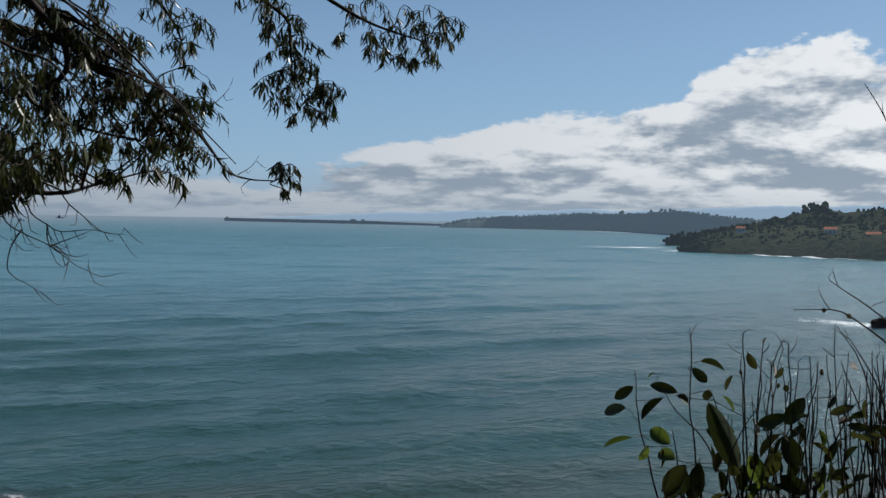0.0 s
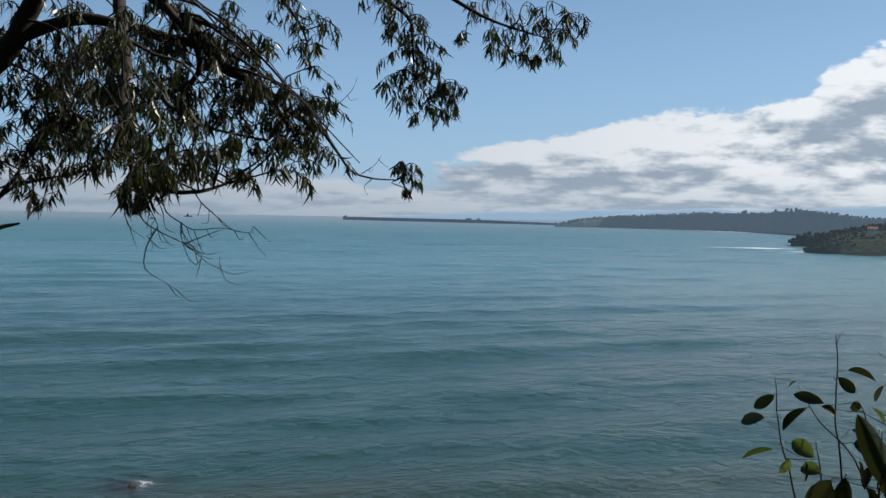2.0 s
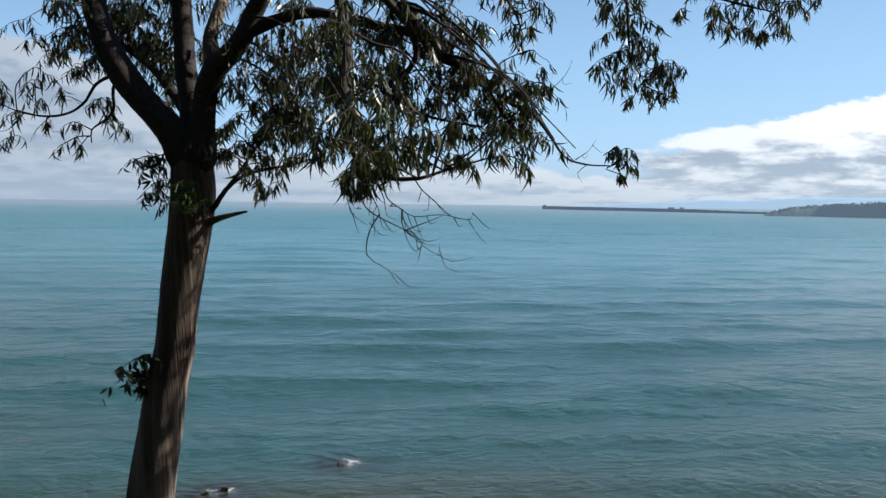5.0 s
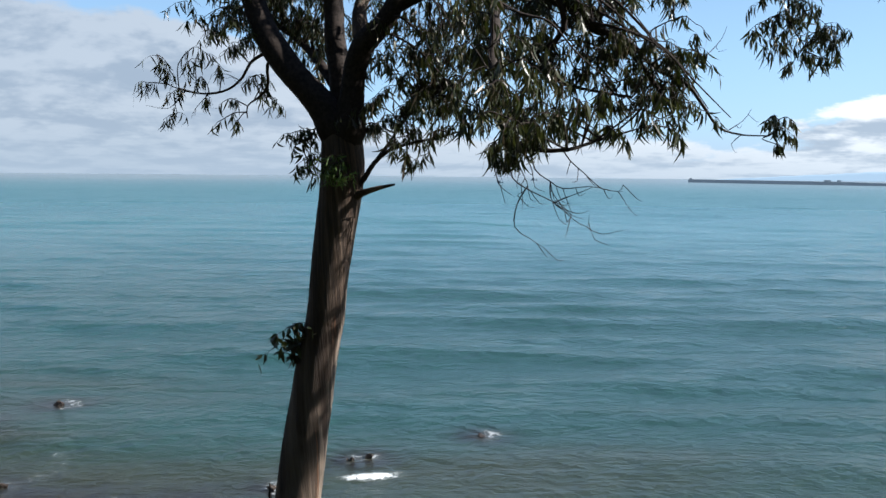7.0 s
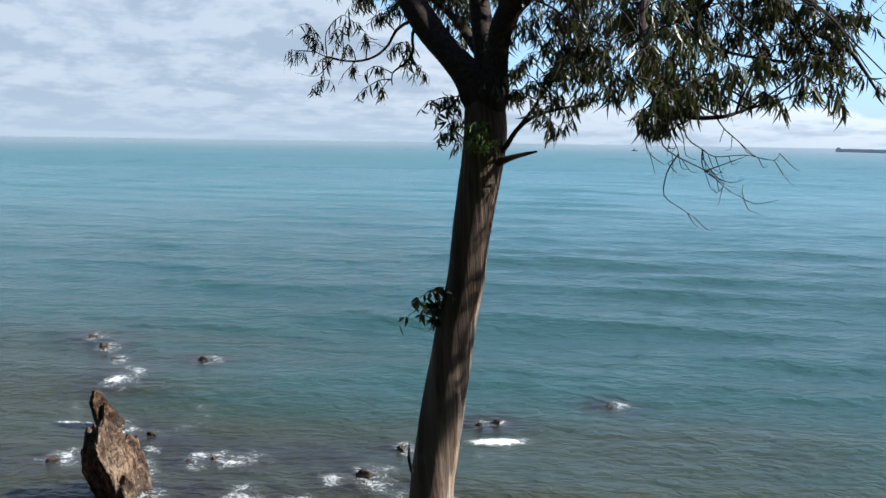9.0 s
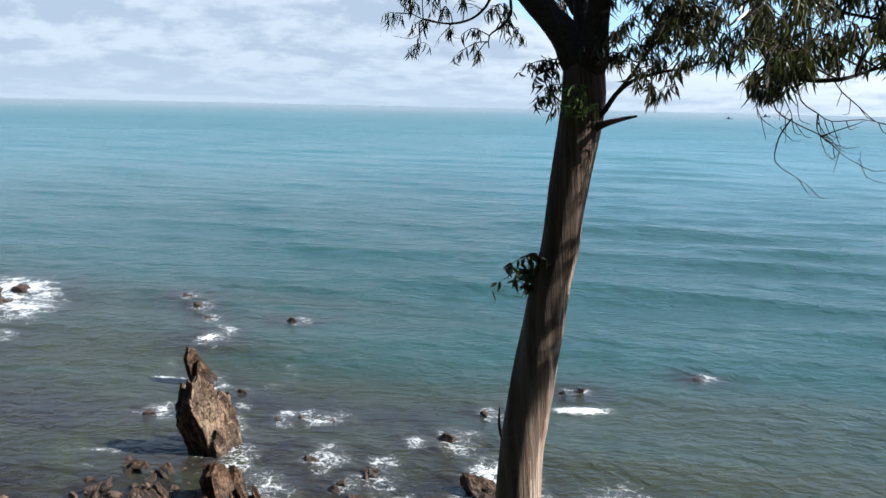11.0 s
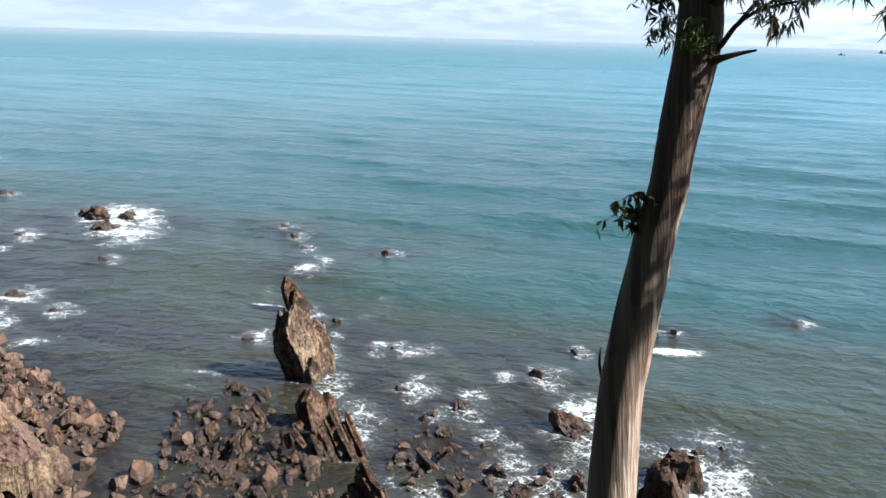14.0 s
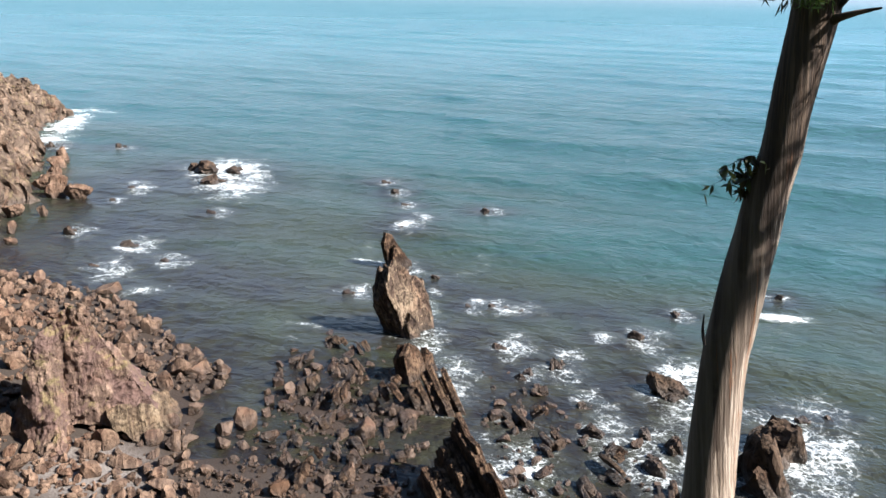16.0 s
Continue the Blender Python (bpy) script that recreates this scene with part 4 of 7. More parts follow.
BOUGHS["low_branch"] = [(-3.85, 5.69, 24.86, 0.019), (-3.76, 5.68, 24.95, 0.017), (-3.70, 5.70, 25.05, 0.015), (-3.60, 5.74, 25.14, 0.012), (-3.46, 5.79, 25.19, 0.010), (-3.26, 5.84, 25.23, 0.007), (-3.12, 5.87, 25.27, 0.005)]
BOUGHS["low_fork"] = [(-3.70, 5.70, 25.05, 0.013), (-3.62, 5.77, 25.19, 0.012), (-3.56, 5.83, 25.32, 0.009), (-3.50, 5.91, 25.43, 0.007), (-3.40, 5.99, 25.52, 0.005)]
BOUGHS["left_branch"] = [(-4.26, 5.55, 25.76, 0.0165), (-4.41, 5.57, 25.82, 0.0154), (-4.52, 5.54, 25.81, 0.0138), (-4.69, 5.6, 25.76, 0.0121), (-4.79, 5.64, 25.67, 0.0099), (-4.93, 5.65, 25.59, 0.0094), (-5.1, 5.63, 25.56, 0.0077), (-5.36, 5.66, 25.59, 0.006), (-5.53, 5.64, 25.65, 0.0044), (-5.67, 5.65, 25.74, 0.003)]
BOUGHS["left_twig"] = [(-4.42, 5.56, 25.85, 0.016), (-4.53, 5.6, 25.74, 0.013), (-4.59, 5.68, 25.61, 0.01), (-4.69, 5.72, 25.54, 0.008), (-4.83, 5.74, 25.47, 0.006), (-4.83, 5.74, 25.38, 0.004)]
BOUGHS["far_spray"] = [(-2.36, 6.59, 27.22, 0.03), (-2.04, 6.91, 26.93, 0.024), (-1.65, 7.21, 26.73, 0.018), (-1.34, 7.38, 26.54, 0.014), (-1.3, 7.39, 26.33, 0.01), (-1.27, 7.39, 26.08, 0.007), (-1.17, 7.41, 25.91, 0.004)]
BOUGHS["top_spray"] = [(-1.81, 6.97, 27.0, 0.022), (-1.22, 7.3, 26.79, 0.018), (-0.75, 7.46, 26.55, 0.012), (-0.44, 7.49, 26.44, 0.008), (-0.25, 7.5, 26.39, 0.004)]
BOUGHS["mid_spray"] = [(-2.44, 6.13, 26.95, 0.022), (-2.19, 6.33, 26.64, 0.016), (-2.0, 6.5, 26.4, 0.011), (-1.9, 6.53, 26.21, 0.007), (-1.88, 6.53, 26.02, 0.004)]
BOUGHS["upper_limb"] = [(-2.6, 5.58, 27.1, 0.035), (-2.5, 5.8, 27.5, 0.03), (-2.4, 6.2, 27.9, 0.024), (-2.2, 6.7, 28.2, 0.016), (-1.9, 7.2, 28.4, 0.006)]
SPRAYS = {}
SPRAYS["left_limb"] = [(-4.82, 5.27, 26.13, 0.16), (-4.81, 5.39, 26.02, 0.15), (-4.67, 5.38, 25.92, 0.15), (-4.71, 5.53, 26.09, 0.16), (-4.6, 5.51, 25.88, 0.12), (-4.64, 5.29, 26.21, 0.14), (-4.66, 5.23, 26.33, 0.14), (-4.77, 5.66, 26.27, 0.13), (-4.96, 5.43, 26.51, 0.17), (-4.77, 5.58, 26.56, 0.17), (-5.34, 5.68, 26.83, 0.21), (-5.09, 5.76, 26.99, 0.21), (-4.86, 5.97, 26.9, 0.18), (-4.91, 5.91, 27.3, 0.23), (-5.24, 5.76, 27.45, 0.23), (-4.82, 5.99, 27.68, 0.23)]
SPRAYS["middle_limb"] = [(-4.39, 5.68, 26.27, 0.15), (-4.51, 5.77, 26.47, 0.15), (-4.25, 5.71, 26.28, 0.12), (-4.41, 5.87, 26.6, 0.17), (-4.09, 6.05, 26.62, 0.15), (-4.08, 5.61, 26.74, 0.16), (-4.1, 6.22, 27.14, 0.2), (-4.37, 5.91, 27.28, 0.22), (-4.02, 5.95, 27.52, 0.21), (-3.64, 6.0, 27.34, 0.19)]
SPRAYS["back_limb"] = [(-4.96, 6.43, 26.23, 0.14), (-4.56, 6.06, 26.01, 0.13), (-4.94, 6.33, 26.09, 0.13), (-4.67, 6.28, 26.27, 0.13), (-4.44, 5.95, 25.81, 0.1), (-4.44, 6.11, 25.73, 0.07), (-4.86, 6.15, 26.23, 0.12), (-4.42, 6.03, 25.91, 0.09), (-4.94, 6.12, 26.11, 0.11)]
SPRAYS["left_branch"] = [(-5.83, 5.85, 25.81, 0.1), (-5.7, 5.79, 25.69, 0.1), (-5.56, 5.41, 25.54, 0.09), (-5.27, 5.45, 25.52, 0.08), (-5.23, 5.56, 25.74, 0.09), (-5.33, 5.81, 25.85, 0.09), (-5.42, 5.56, 25.36, 0.07), (-5.04, 5.66, 25.71, 0.07), (-5.08, 5.5, 25.63, 0.05), (-4.8, 5.5, 25.81, 0.08), (-4.66, 5.53, 25.85, 0.07), (-5.07, 5.54, 25.49, 0.04)]
SPRAYS["left_twig"] = [(-4.98, 5.67, 25.47, 0.06), (-4.78, 5.71, 25.61, 0.09), (-4.86, 5.9, 25.58, 0.07), (-4.68, 5.87, 25.46, 0.08), (-5.16, 5.79, 25.32, 0.06), (-5.03, 5.85, 25.32, 0.06), (-4.8, 5.89, 25.66, 0.06)]
SPRAYS["right_limb"] = [(-3.66, 5.68, 26.2, 0.12), (-3.26, 5.5, 26.32, 0.14), (-3.26, 5.87, 26.51, 0.17), (-3.7, 5.8, 26.53, 0.15), (-3.02, 5.81, 26.66, 0.17), (-2.74, 5.72, 26.75, 0.17), (-3.09, 5.64, 26.87, 0.19), (-2.39, 5.43, 26.93, 0.18)]
SPRAYS["cross_limb"] = [(-3.58, 5.9, 26.01, 0.14), (-3.32, 5.76, 26.04, 0.14), (-3.06, 5.59, 25.89, 0.15), (-3.26, 5.55, 25.82, 0.15), (-3.04, 5.87, 26.04, 0.15), (-3.23, 5.98, 25.76, 0.15), (-3.19, 5.61, 25.64, 0.16), (-2.98, 5.87, 25.81, 0.15), (-3.38, 5.72, 25.66, 0.14), (-2.7, 5.57, 25.99, 0.13), (-2.55, 5.62, 25.96, 0.12), (-2.51, 5.85, 25.93, 0.12), (-2.74, 5.92, 25.9, 0.13), (-1.76, 5.71, 25.71, 0.09), (-1.9, 6.03, 25.61, 0.14), (-1.59, 5.76, 25.85, 0.07), (-1.64, 6.22, 25.82, 0.05), (-3.55, 5.56, 25.9, 0.13), (-3.59, 5.92, 26.17, 0.14), (-3.85, 5.83, 26.09, 0.1), (-3.19, 5.67, 26.17, 0.14), (-3.2, 6.0, 26.2, 0.15), (-3.48, 5.59, 25.8, 0.13), (-2.77, 5.49, 25.88, 0.13), (-2.74, 5.74, 25.75, 0.13), (-2.47, 5.49, 25.59, 0.11), (-3.21, 5.56, 25.8, 0.14)]
SPRAYS["hanging_limb"] = [(-2.29, 4.38, 25.42, 0.11), (-2.21, 4.34, 25.3, 0.1), (-2.1, 4.31, 25.35, 0.1), (-1.88, 3.89, 25.16, 0.08), (-2.13, 4.32, 25.09, 0.07), (-2.08, 4.42, 25.45, 0.1), (-2.53, 4.85, 25.59, 0.11), (-2.13, 4.57, 25.28, 0.1), (-1.97, 4.08, 25.04, 0.04)]
SPRAYS["arching_limb"] = [(-1.73, 5.93, 25.46, 0.13), (-1.68, 5.98, 25.36, 0.1), (-1.69, 6.05, 25.58, 0.1), (-1.81, 5.99, 25.38, 0.13), (-1.93, 5.93, 25.39, 0.13), (-2.02, 5.94, 25.33, 0.12), (-1.98, 6.15, 25.52, 0.13), (-1.64, 5.98, 25.69, 0.07), (-1.8, 5.89, 25.27, 0.08), (-2.17, 5.74, 26.12, 0.07), (-2.03, 5.48, 26.17, 0.09), (-1.74, 5.83, 25.61, 0.09), (-2.07, 6.09, 25.57, 0.11)]
SPRAYS["weeping_limb"] = [(-2.37, 5.52, 25.54, 0.13), (-2.29, 5.58, 25.67, 0.11), (-2.17, 5.28, 25.39, 0.13), (-2.13, 5.55, 25.51, 0.12), (-2.19, 5.64, 25.29, 0.12), (-1.96, 5.37, 25.33, 0.12), (-2.12, 5.69, 25.23, 0.08), (-2.43, 5.57, 25.4, 0.12), (-2.21, 5.29, 25.27, 0.1), (-2.03, 5.73, 25.47, 0.11), (-2.46, 5.51, 25.73, 0.11), (-2.27, 5.67, 25.21, 0.07)]
SPRAYS["low_branch"] = [(-3.39, 5.62, 25.07, 0.09), (-3.39, 5.8, 25.05, 0.08), (-3.19, 5.83, 25.23, 0.08), (-3.12, 5.49, 25.19, 0.08), (-3.37, 5.42, 25.15, 0.07), (-3.04, 5.75, 25.28, 0.07), (-3.32, 5.91, 25.34, 0.1)]
SPRAYS["low_fork"] = [(-3.6, 5.59, 25.39, 0.13), (-3.56, 5.76, 25.48, 0.15), (-3.73, 5.75, 25.62, 0.13), (-3.41, 5.76, 25.44, 0.14), (-3.58, 5.62, 25.29, 0.1), (-3.32, 5.8, 25.48, 0.14), (-3.22, 5.9, 25.52, 0.13), (-3.76, 5.73, 25.73, 0.1), (-3.53, 5.67, 25.72, 0.14), (-3.24, 5.89, 25.39, 0.11), (-3.81, 5.77, 25.27, 0.07)]
SPRAYS["far_spray"] = [(-1.41, 7.08, 26.34, 0.12), (-1.43, 7.4, 26.21, 0.11), (-1.53, 7.49, 26.01, 0.12), (-1.33, 7.26, 26.05, 0.12), (-1.25, 7.23, 25.85, 0.13), (-1.26, 7.58, 26.19, 0.11), (-1.08, 7.26, 25.99, 0.14), (-0.98, 7.25, 25.85, 0.1), (-1.17, 7.37, 26.3, 0.12), (-1.29, 7.51, 25.75, 0.07), (-1.02, 7.19, 25.74, 0.08), (-0.95, 7.33, 25.96, 0.08), (-1.41, 7.27, 26.56, 0.15), (-1.75, 7.4, 26.86, 0.18), (-1.36, 7.34, 25.91, 0.11), (-1.36, 7.59, 26.33, 0.13), (-1.13, 7.21, 26.1, 0.12), (-1.06, 7.33, 25.87, 0.11), (-1.26, 7.49, 26.02, 0.12), (-1.5, 7.58, 26.55, 0.16), (-1.56, 7.2, 26.62, 0.16), (-1.2, 7.24, 26.42, 0.14), (-0.97, 7.21, 25.92, 0.1), (-1.11, 7.44, 25.79, 0.09)]
SPRAYS["top_spray"] = [(-0.66, 7.28, 26.33, 0.13), (-0.49, 7.67, 26.37, 0.16), (-0.29, 7.7, 26.44, 0.13), (-0.57, 7.29, 26.22, 0.09), (-0.9, 7.31, 26.37, 0.07), (-0.87, 7.64, 26.58, 0.12), (-0.37, 7.58, 26.55, 0.14), (-0.65, 7.66, 26.63, 0.15), (-0.45, 7.39, 26.22, 0.07), (-0.13, 7.28, 26.32, 0.13), (-0.04, 7.38, 26.45, 0.13), (-0.21, 7.67, 26.28, 0.1), (-0.34, 7.35, 26.18, 0.08), (-0.7, 7.37, 26.27, 0.09), (-0.19, 7.45, 26.55, 0.14)]
SPRAYS["mid_spray"] = [(-1.89, 6.48, 26.22, 0.13), (-1.95, 6.46, 26.11, 0.09), (-1.91, 6.79, 26.36, 0.11), (-1.94, 6.3, 26.36, 0.12), (-1.74, 6.27, 26.1, 0.05), (-2.12, 6.64, 26.63, 0.15), (-2.33, 6.52, 26.82, 0.16), (-2.09, 6.78, 26.34, 0.13), (-1.74, 6.53, 26.27, 0.1), (-2.19, 6.72, 26.46, 0.13), (-1.97, 6.78, 26.14, 0.08)]
SPRAYS["tip"] = [(-1.31, 6.88, 25.33, 0.07), (-1.21, 6.9, 25.25, 0.08), (-1.25, 6.89, 25.17, 0.05), (-1.18, 6.9, 25.34, 0.05)]
BARE_TWIGS = [
    [(-1.98, 4.15, 25.14), (-1.88, 4.03, 25.02), (-1.83, 4.0, 24.94), (-1.87, 3.98, 24.9)],
    [(-1.95, 4.06, 25.06), (-1.89, 3.98, 24.97), (-1.8, 3.96, 24.92), (-1.72, 3.94, 24.89), (-1.67, 3.96, 24.86), (-1.62, 3.98, 24.81), (-1.56, 4.01, 24.77), (-1.55, 4.01, 24.82)],
    [(-1.83, 4.0, 24.94), (-1.87, 3.98, 24.86), (-1.88, 3.98, 24.76), (-1.82, 4.01, 24.71), (-1.76, 4.03, 24.67)],
    [(-1.86, 4.1, 25.1), (-1.82, 4.06, 25.01), (-1.74, 4.04, 24.96), (-1.69, 4.06, 24.93), (-1.58, 4.1, 24.94), (-1.47, 4.15, 24.92), (-1.45, 4.15, 24.95)],
    [(-1.73, 4.16, 25.1), (-1.68, 4.12, 25.05), (-1.6, 4.1, 24.99), (-1.57, 4.11, 24.95), (-1.53, 4.13, 24.93)],
    [(-1.74, 4.04, 24.96), (-1.74, 4.04, 24.9), (-1.68, 3.96, 24.86), (-1.62, 3.98, 24.82)],
    [(-1.69, 3.95, 24.87), (-1.65, 3.97, 24.89), (-1.58, 4.0, 24.92), (-1.54, 4.02, 24.94)],
    [(-2.09, 4.21, 25.14), (-2.05, 4.12, 25.04), (-1.98, 4.04, 24.94), (-1.88, 3.98, 24.89)],
    [(-1.89, 4.08, 25.11), (-1.85, 4.1, 25.0), (-1.86, 4.1, 24.99)],
    [(-1.82, 5.93, 25.31), (-1.76, 5.94, 25.24), (-1.71, 5.96, 25.17)],
    [(-1.64, 6.08, 25.65), (-1.59, 6.3, 25.76), (-1.54, 6.42, 25.86), (-1.51, 6.43, 25.94)],
    [(-1.98, 5.77, 25.9), (-2.09, 5.73, 25.91), (-2.32, 5.64, 26.08)],
    [(-1.44, 6.65, 25.26), (-1.5, 6.63, 25.2), (-1.47, 6.64, 25.14)],
    [(-1.52, 6.63, 25.29), (-1.45, 6.75, 25.36), (-1.4, 6.76, 25.44)],
    [(-3.84, 5.67, 24.79), (-3.82, 5.62, 24.62), (-3.86, 5.6, 24.43), (-3.86, 5.6, 24.37)],
    [(-3.8, 5.64, 25.15), (-3.81, 5.63, 24.85), (-3.85, 5.61, 24.62)],
    [(-4.81, 5.62, 25.65), (-4.95, 5.64, 25.7), (-5.09, 5.65, 25.7)],
    [(-5.1, 5.63, 25.56), (-5.24, 5.64, 25.46), (-5.27, 5.62, 25.38)],
    [(-5.36, 5.66, 25.59), (-5.45, 5.58, 25.46), (-5.64, 5.53, 25.48)],
]
STUB = [(-3.85, 5.66, 24.82), (-3.76, 5.66, 24.85), (-3.66, 5.67, 24.88), (-3.53, 5.7, 24.91)]
LOW_TUFT = [(-4.23, 5.38, 23.82, 0.11), (-4.26, 5.37, 23.73, 0.1), (-4.18, 5.43, 23.86, 0.1), (-4.19, 5.42, 23.67, 0.08), (-4.17, 5.43, 23.76, 0.08)]
LOW_TUFT_STEM = [(-4.13, 5.53, 23.65), (-4.16, 5.45, 23.73), (-4.21, 5.4, 23.8)]
YOUNG_TUFT = [(-3.93, 5.45, 24.98, 0.1), (-3.86, 5.48, 24.95, 0.12), (-3.83, 5.5, 25.02, 0.09), (-3.9, 5.45, 24.91, 0.08), (-3.81, 5.51, 24.92, 0.07)]
SIDE_TUFT = [(-4.22, 5.46, 25.19, 0.09), (-4.15, 5.51, 25.15, 0.08), (-4.12, 5.53, 25.04, 0.09), (-4.1, 5.55, 24.94, 0.07), (-4.14, 5.52, 25.21, 0.08), (-4.15, 5.51, 24.98, 0.06)]
SIDE_TUFT_STEM = [(-4.07, 5.57, 25.34), (-4.1, 5.55, 25.25), (-4.14, 5.52, 25.19), (-4.2, 5.47, 25.21)]
SPIKE = [(-4.23, 5.26, 22.63), (-4.25, 5.25, 22.73), (-4.25, 5.25, 22.85)]


# ---------------------------------------------------------------- eucalyptus
def curve_points(pts, step):
    """Catmull-Rom through points (with radius as 4th value), resampled."""
    p = [Vector(q) for q in pts]
    p = [p[0] * 2 - p[1]] + p + [p[-1] * 2 - p[-2]]
    out = []
    for i in range(1, len(p) - 2):
        a, b, c, d = p[i - 1:i + 3]
        n = max(2, int((c - b).to_3d().length / step) if len(b) > 3 else int((c - b).length / step))
        for k in range(n):
            t = k / n
            out.append(0.5 * ((2 * b) + (c - a) * t + (2 * a - 5 * b + 4 * c - d) * t * t + (3 * b - a - 3 * c + d) * t ** 3))
    out.append(p[-2])
    return out


def tube_into(bm, pts, sides, lumps=0.0, seed=0, cap=True):
    """Adds a tapering tube along points x, y, z, radius."""
    up = Vector((0.3, 0.2, 1)).normalized()
    rings, side = [], None
    for i, q in enumerate(pts):
        c = Vector(q[:3])
        ahead = (Vector(pts[min(i + 1, len(pts) - 1)][:3]) - Vector(pts[max(i - 1, 0)][:3])).normalized()
        side = (side - ahead * side.dot(ahead)).normalized() if side else ahead.cross(Vector((0, 1, 0.1))).normalized()
        other = ahead.cross(side)
        ring = []
        for k in range(sides):
            a = 2 * math.pi * k / sides
            d = side * math.cos(a) + other * math.sin(a)
            r = q[3]
            if lumps:
                p = c + d * r
                n = noise.noise(Vector((p.x * 5, p.y * 5, p.z * 1.1)) + Vector((seed, 0, 0)))
                flute = math.sin(a * 5 + c.z * 2.2 + seed) * 0.35 + math.sin(a * 3 - c.z * 1.1) * 0.4
                r *= 1 + lumps * (n * 1.1 + 0.35 * flute + 0.5 * noise.noise(p * 9))
            ring.append(bm.verts.new(c + d * r))
        rings.append(ring)
    for a, b in zip(rings[:-1], rings[1:]):
        for k in range(sides):
            bm.faces.new((a[k], a[(k + 1) % sides], b[(k + 1) % sides], b[k]))
    if cap:
        bm.faces.new(rings[0][::-1]), bm.faces.new(rings[-1])


LEAF_SHAPE = [(0.0, 0.08), (0.12, 0.55), (0.32, 1.0), (0.55, 0.92), (0.78, 0.5), (1.0, 0.0)]


def leaf_points(length, width, bend, curl):
    """Half-width outline of a sickle-shaped leaf hanging along -z."""
    left, right = [], []
    for t, w in LEAF_SHAPE:
        x = bend * length * t * t
        z = -length * t * (1 - 0.15 * abs(bend) * t)
        yv = curl * length * t * t
        left.append(Vector((x - w * width / 2, yv + 0.12 * width * w, z)))
        right.append(Vector((x + w * width / 2, yv + 0.12 * width * w, z)))
    return left, right


def leaf_into(verts, faces, m, length, width, bend, curl):
    left, right = leaf_points(length, width, bend, curl)
    s = len(verts)
    n = len(left)
    verts += [tuple(m @ v) for v in left] + [tuple(m @ v) for v in right[:-1]]
    for i in range(n - 2):
        faces.append((s + i, s + n + i, s + n + i + 1, s + i + 1))
    faces.append((s + n - 2, s + 2 * n - 2, s + n - 1))


def from_lists(name, verts, faces, mat, parent, label="", smooth=True):
    me = bpy.data.meshes.new(name)
    me.from_pydata(verts, [], faces)
    me.materials.append(mat)
    if smooth:
        me.shade_smooth()
    ob = new(name, me)
    ob.parent = parent
    return tagged(ob, label)


def hang(rng, at, spread):
    """A pose for a leaf that hangs from a point, mostly downwards."""
    tilt = abs(rng.gauss(0, spread))
    return Matrix.Translation(at) @ pose(0, 0, 0, 0, 0, rng.uniform(0, 360)) @ pose(0, 0, 0, 0, min(tilt, 95), 0) @ pose(0, 0, 0, 0, 0, rng.uniform(0, 360))


def spray(rng, twigs, verts, faces, centre, r, source, density=1.0, size=(0.062, 0.118), singles=None, spread=22, broad=1.0):
    """A leafy branchlet: a bending axis that leaves the branch, side twigs along its outer part, and hanging leaves along them."""
    c = Vector(centre) + Vector((0, 0, 0.55 * r))
    if source is None:
        source = c + Vector((rng.uniform(-.3, .3) * r, rng.uniform(-.3, .3) * r, -0.6 * r))
    s = Vector(source)
    out = Vector((c.x - s.x, c.y - s.y, 0))
    if out.length < 0.05:
        out = Vector((rng.uniform(-1, 1), rng.uniform(-1, 1), 0))
    out.normalize()
    start = c - out * r * 0.7 + Vector((0, 0, 0.35 * r))
    end = c + out * r * 0.8 - Vector((0, 0, 0.45 * r))
    lift = Vector((rng.uniform(-.06, .06), rng.uniform(-.06, .06), 0.08 * (start - s).length))
    axis = curve_points([(*s, 0.005), (*((s + start) / 2 + lift), 0.0042), (*start, 0.0034), (*(c + Vector((0, 0, 0.12 * r))), 0.0026), (*end, 0.0014)], 0.045)
    tube_into(twigs, axis, 5, cap=False)
    outer = axis[len(axis) // 3:]
    lines = [outer]
    for _ in range(max(3, int(3 + r * 31))):
        q = Vector(rng.choice(outer)[:3])
        a = rng.uniform(0, 2 * math.pi)
        reach = r * rng.uniform(0.5, 1.15)
        tip = q + Vector((math.cos(a) * reach, math.sin(a) * reach, -rng.uniform(0.05, 0.75) * r))
        knee = (q + tip) / 2 + Vector((0, 0, rng.uniform(0.1, 0.3) * reach))
        line = curve_points([(*q, 0.0022), (*knee, 0.0017), (*tip, 0.001)], 0.04)
        tube_into(twigs, line, 4, cap=False)
        lines.append(line)
    for line in lines:
        for k in range(max(3, int(rng.uniform(7.0, 11.5) * density))):
            p = Vector(line[rng.randrange(len(line) // 4, len(line))][:3])
            m = hang(rng, p, spread)
            length = rng.uniform(*size)
            if singles is not None and len(singles) < 300:
                singles.append((m, length / 0.14))
            else:
                leaf_into(verts, faces, m, length, length * broad * rng.uniform(0.105, 0.15), rng.uniform(-0.6, 0.6), rng.uniform(-0.25, 0.25))


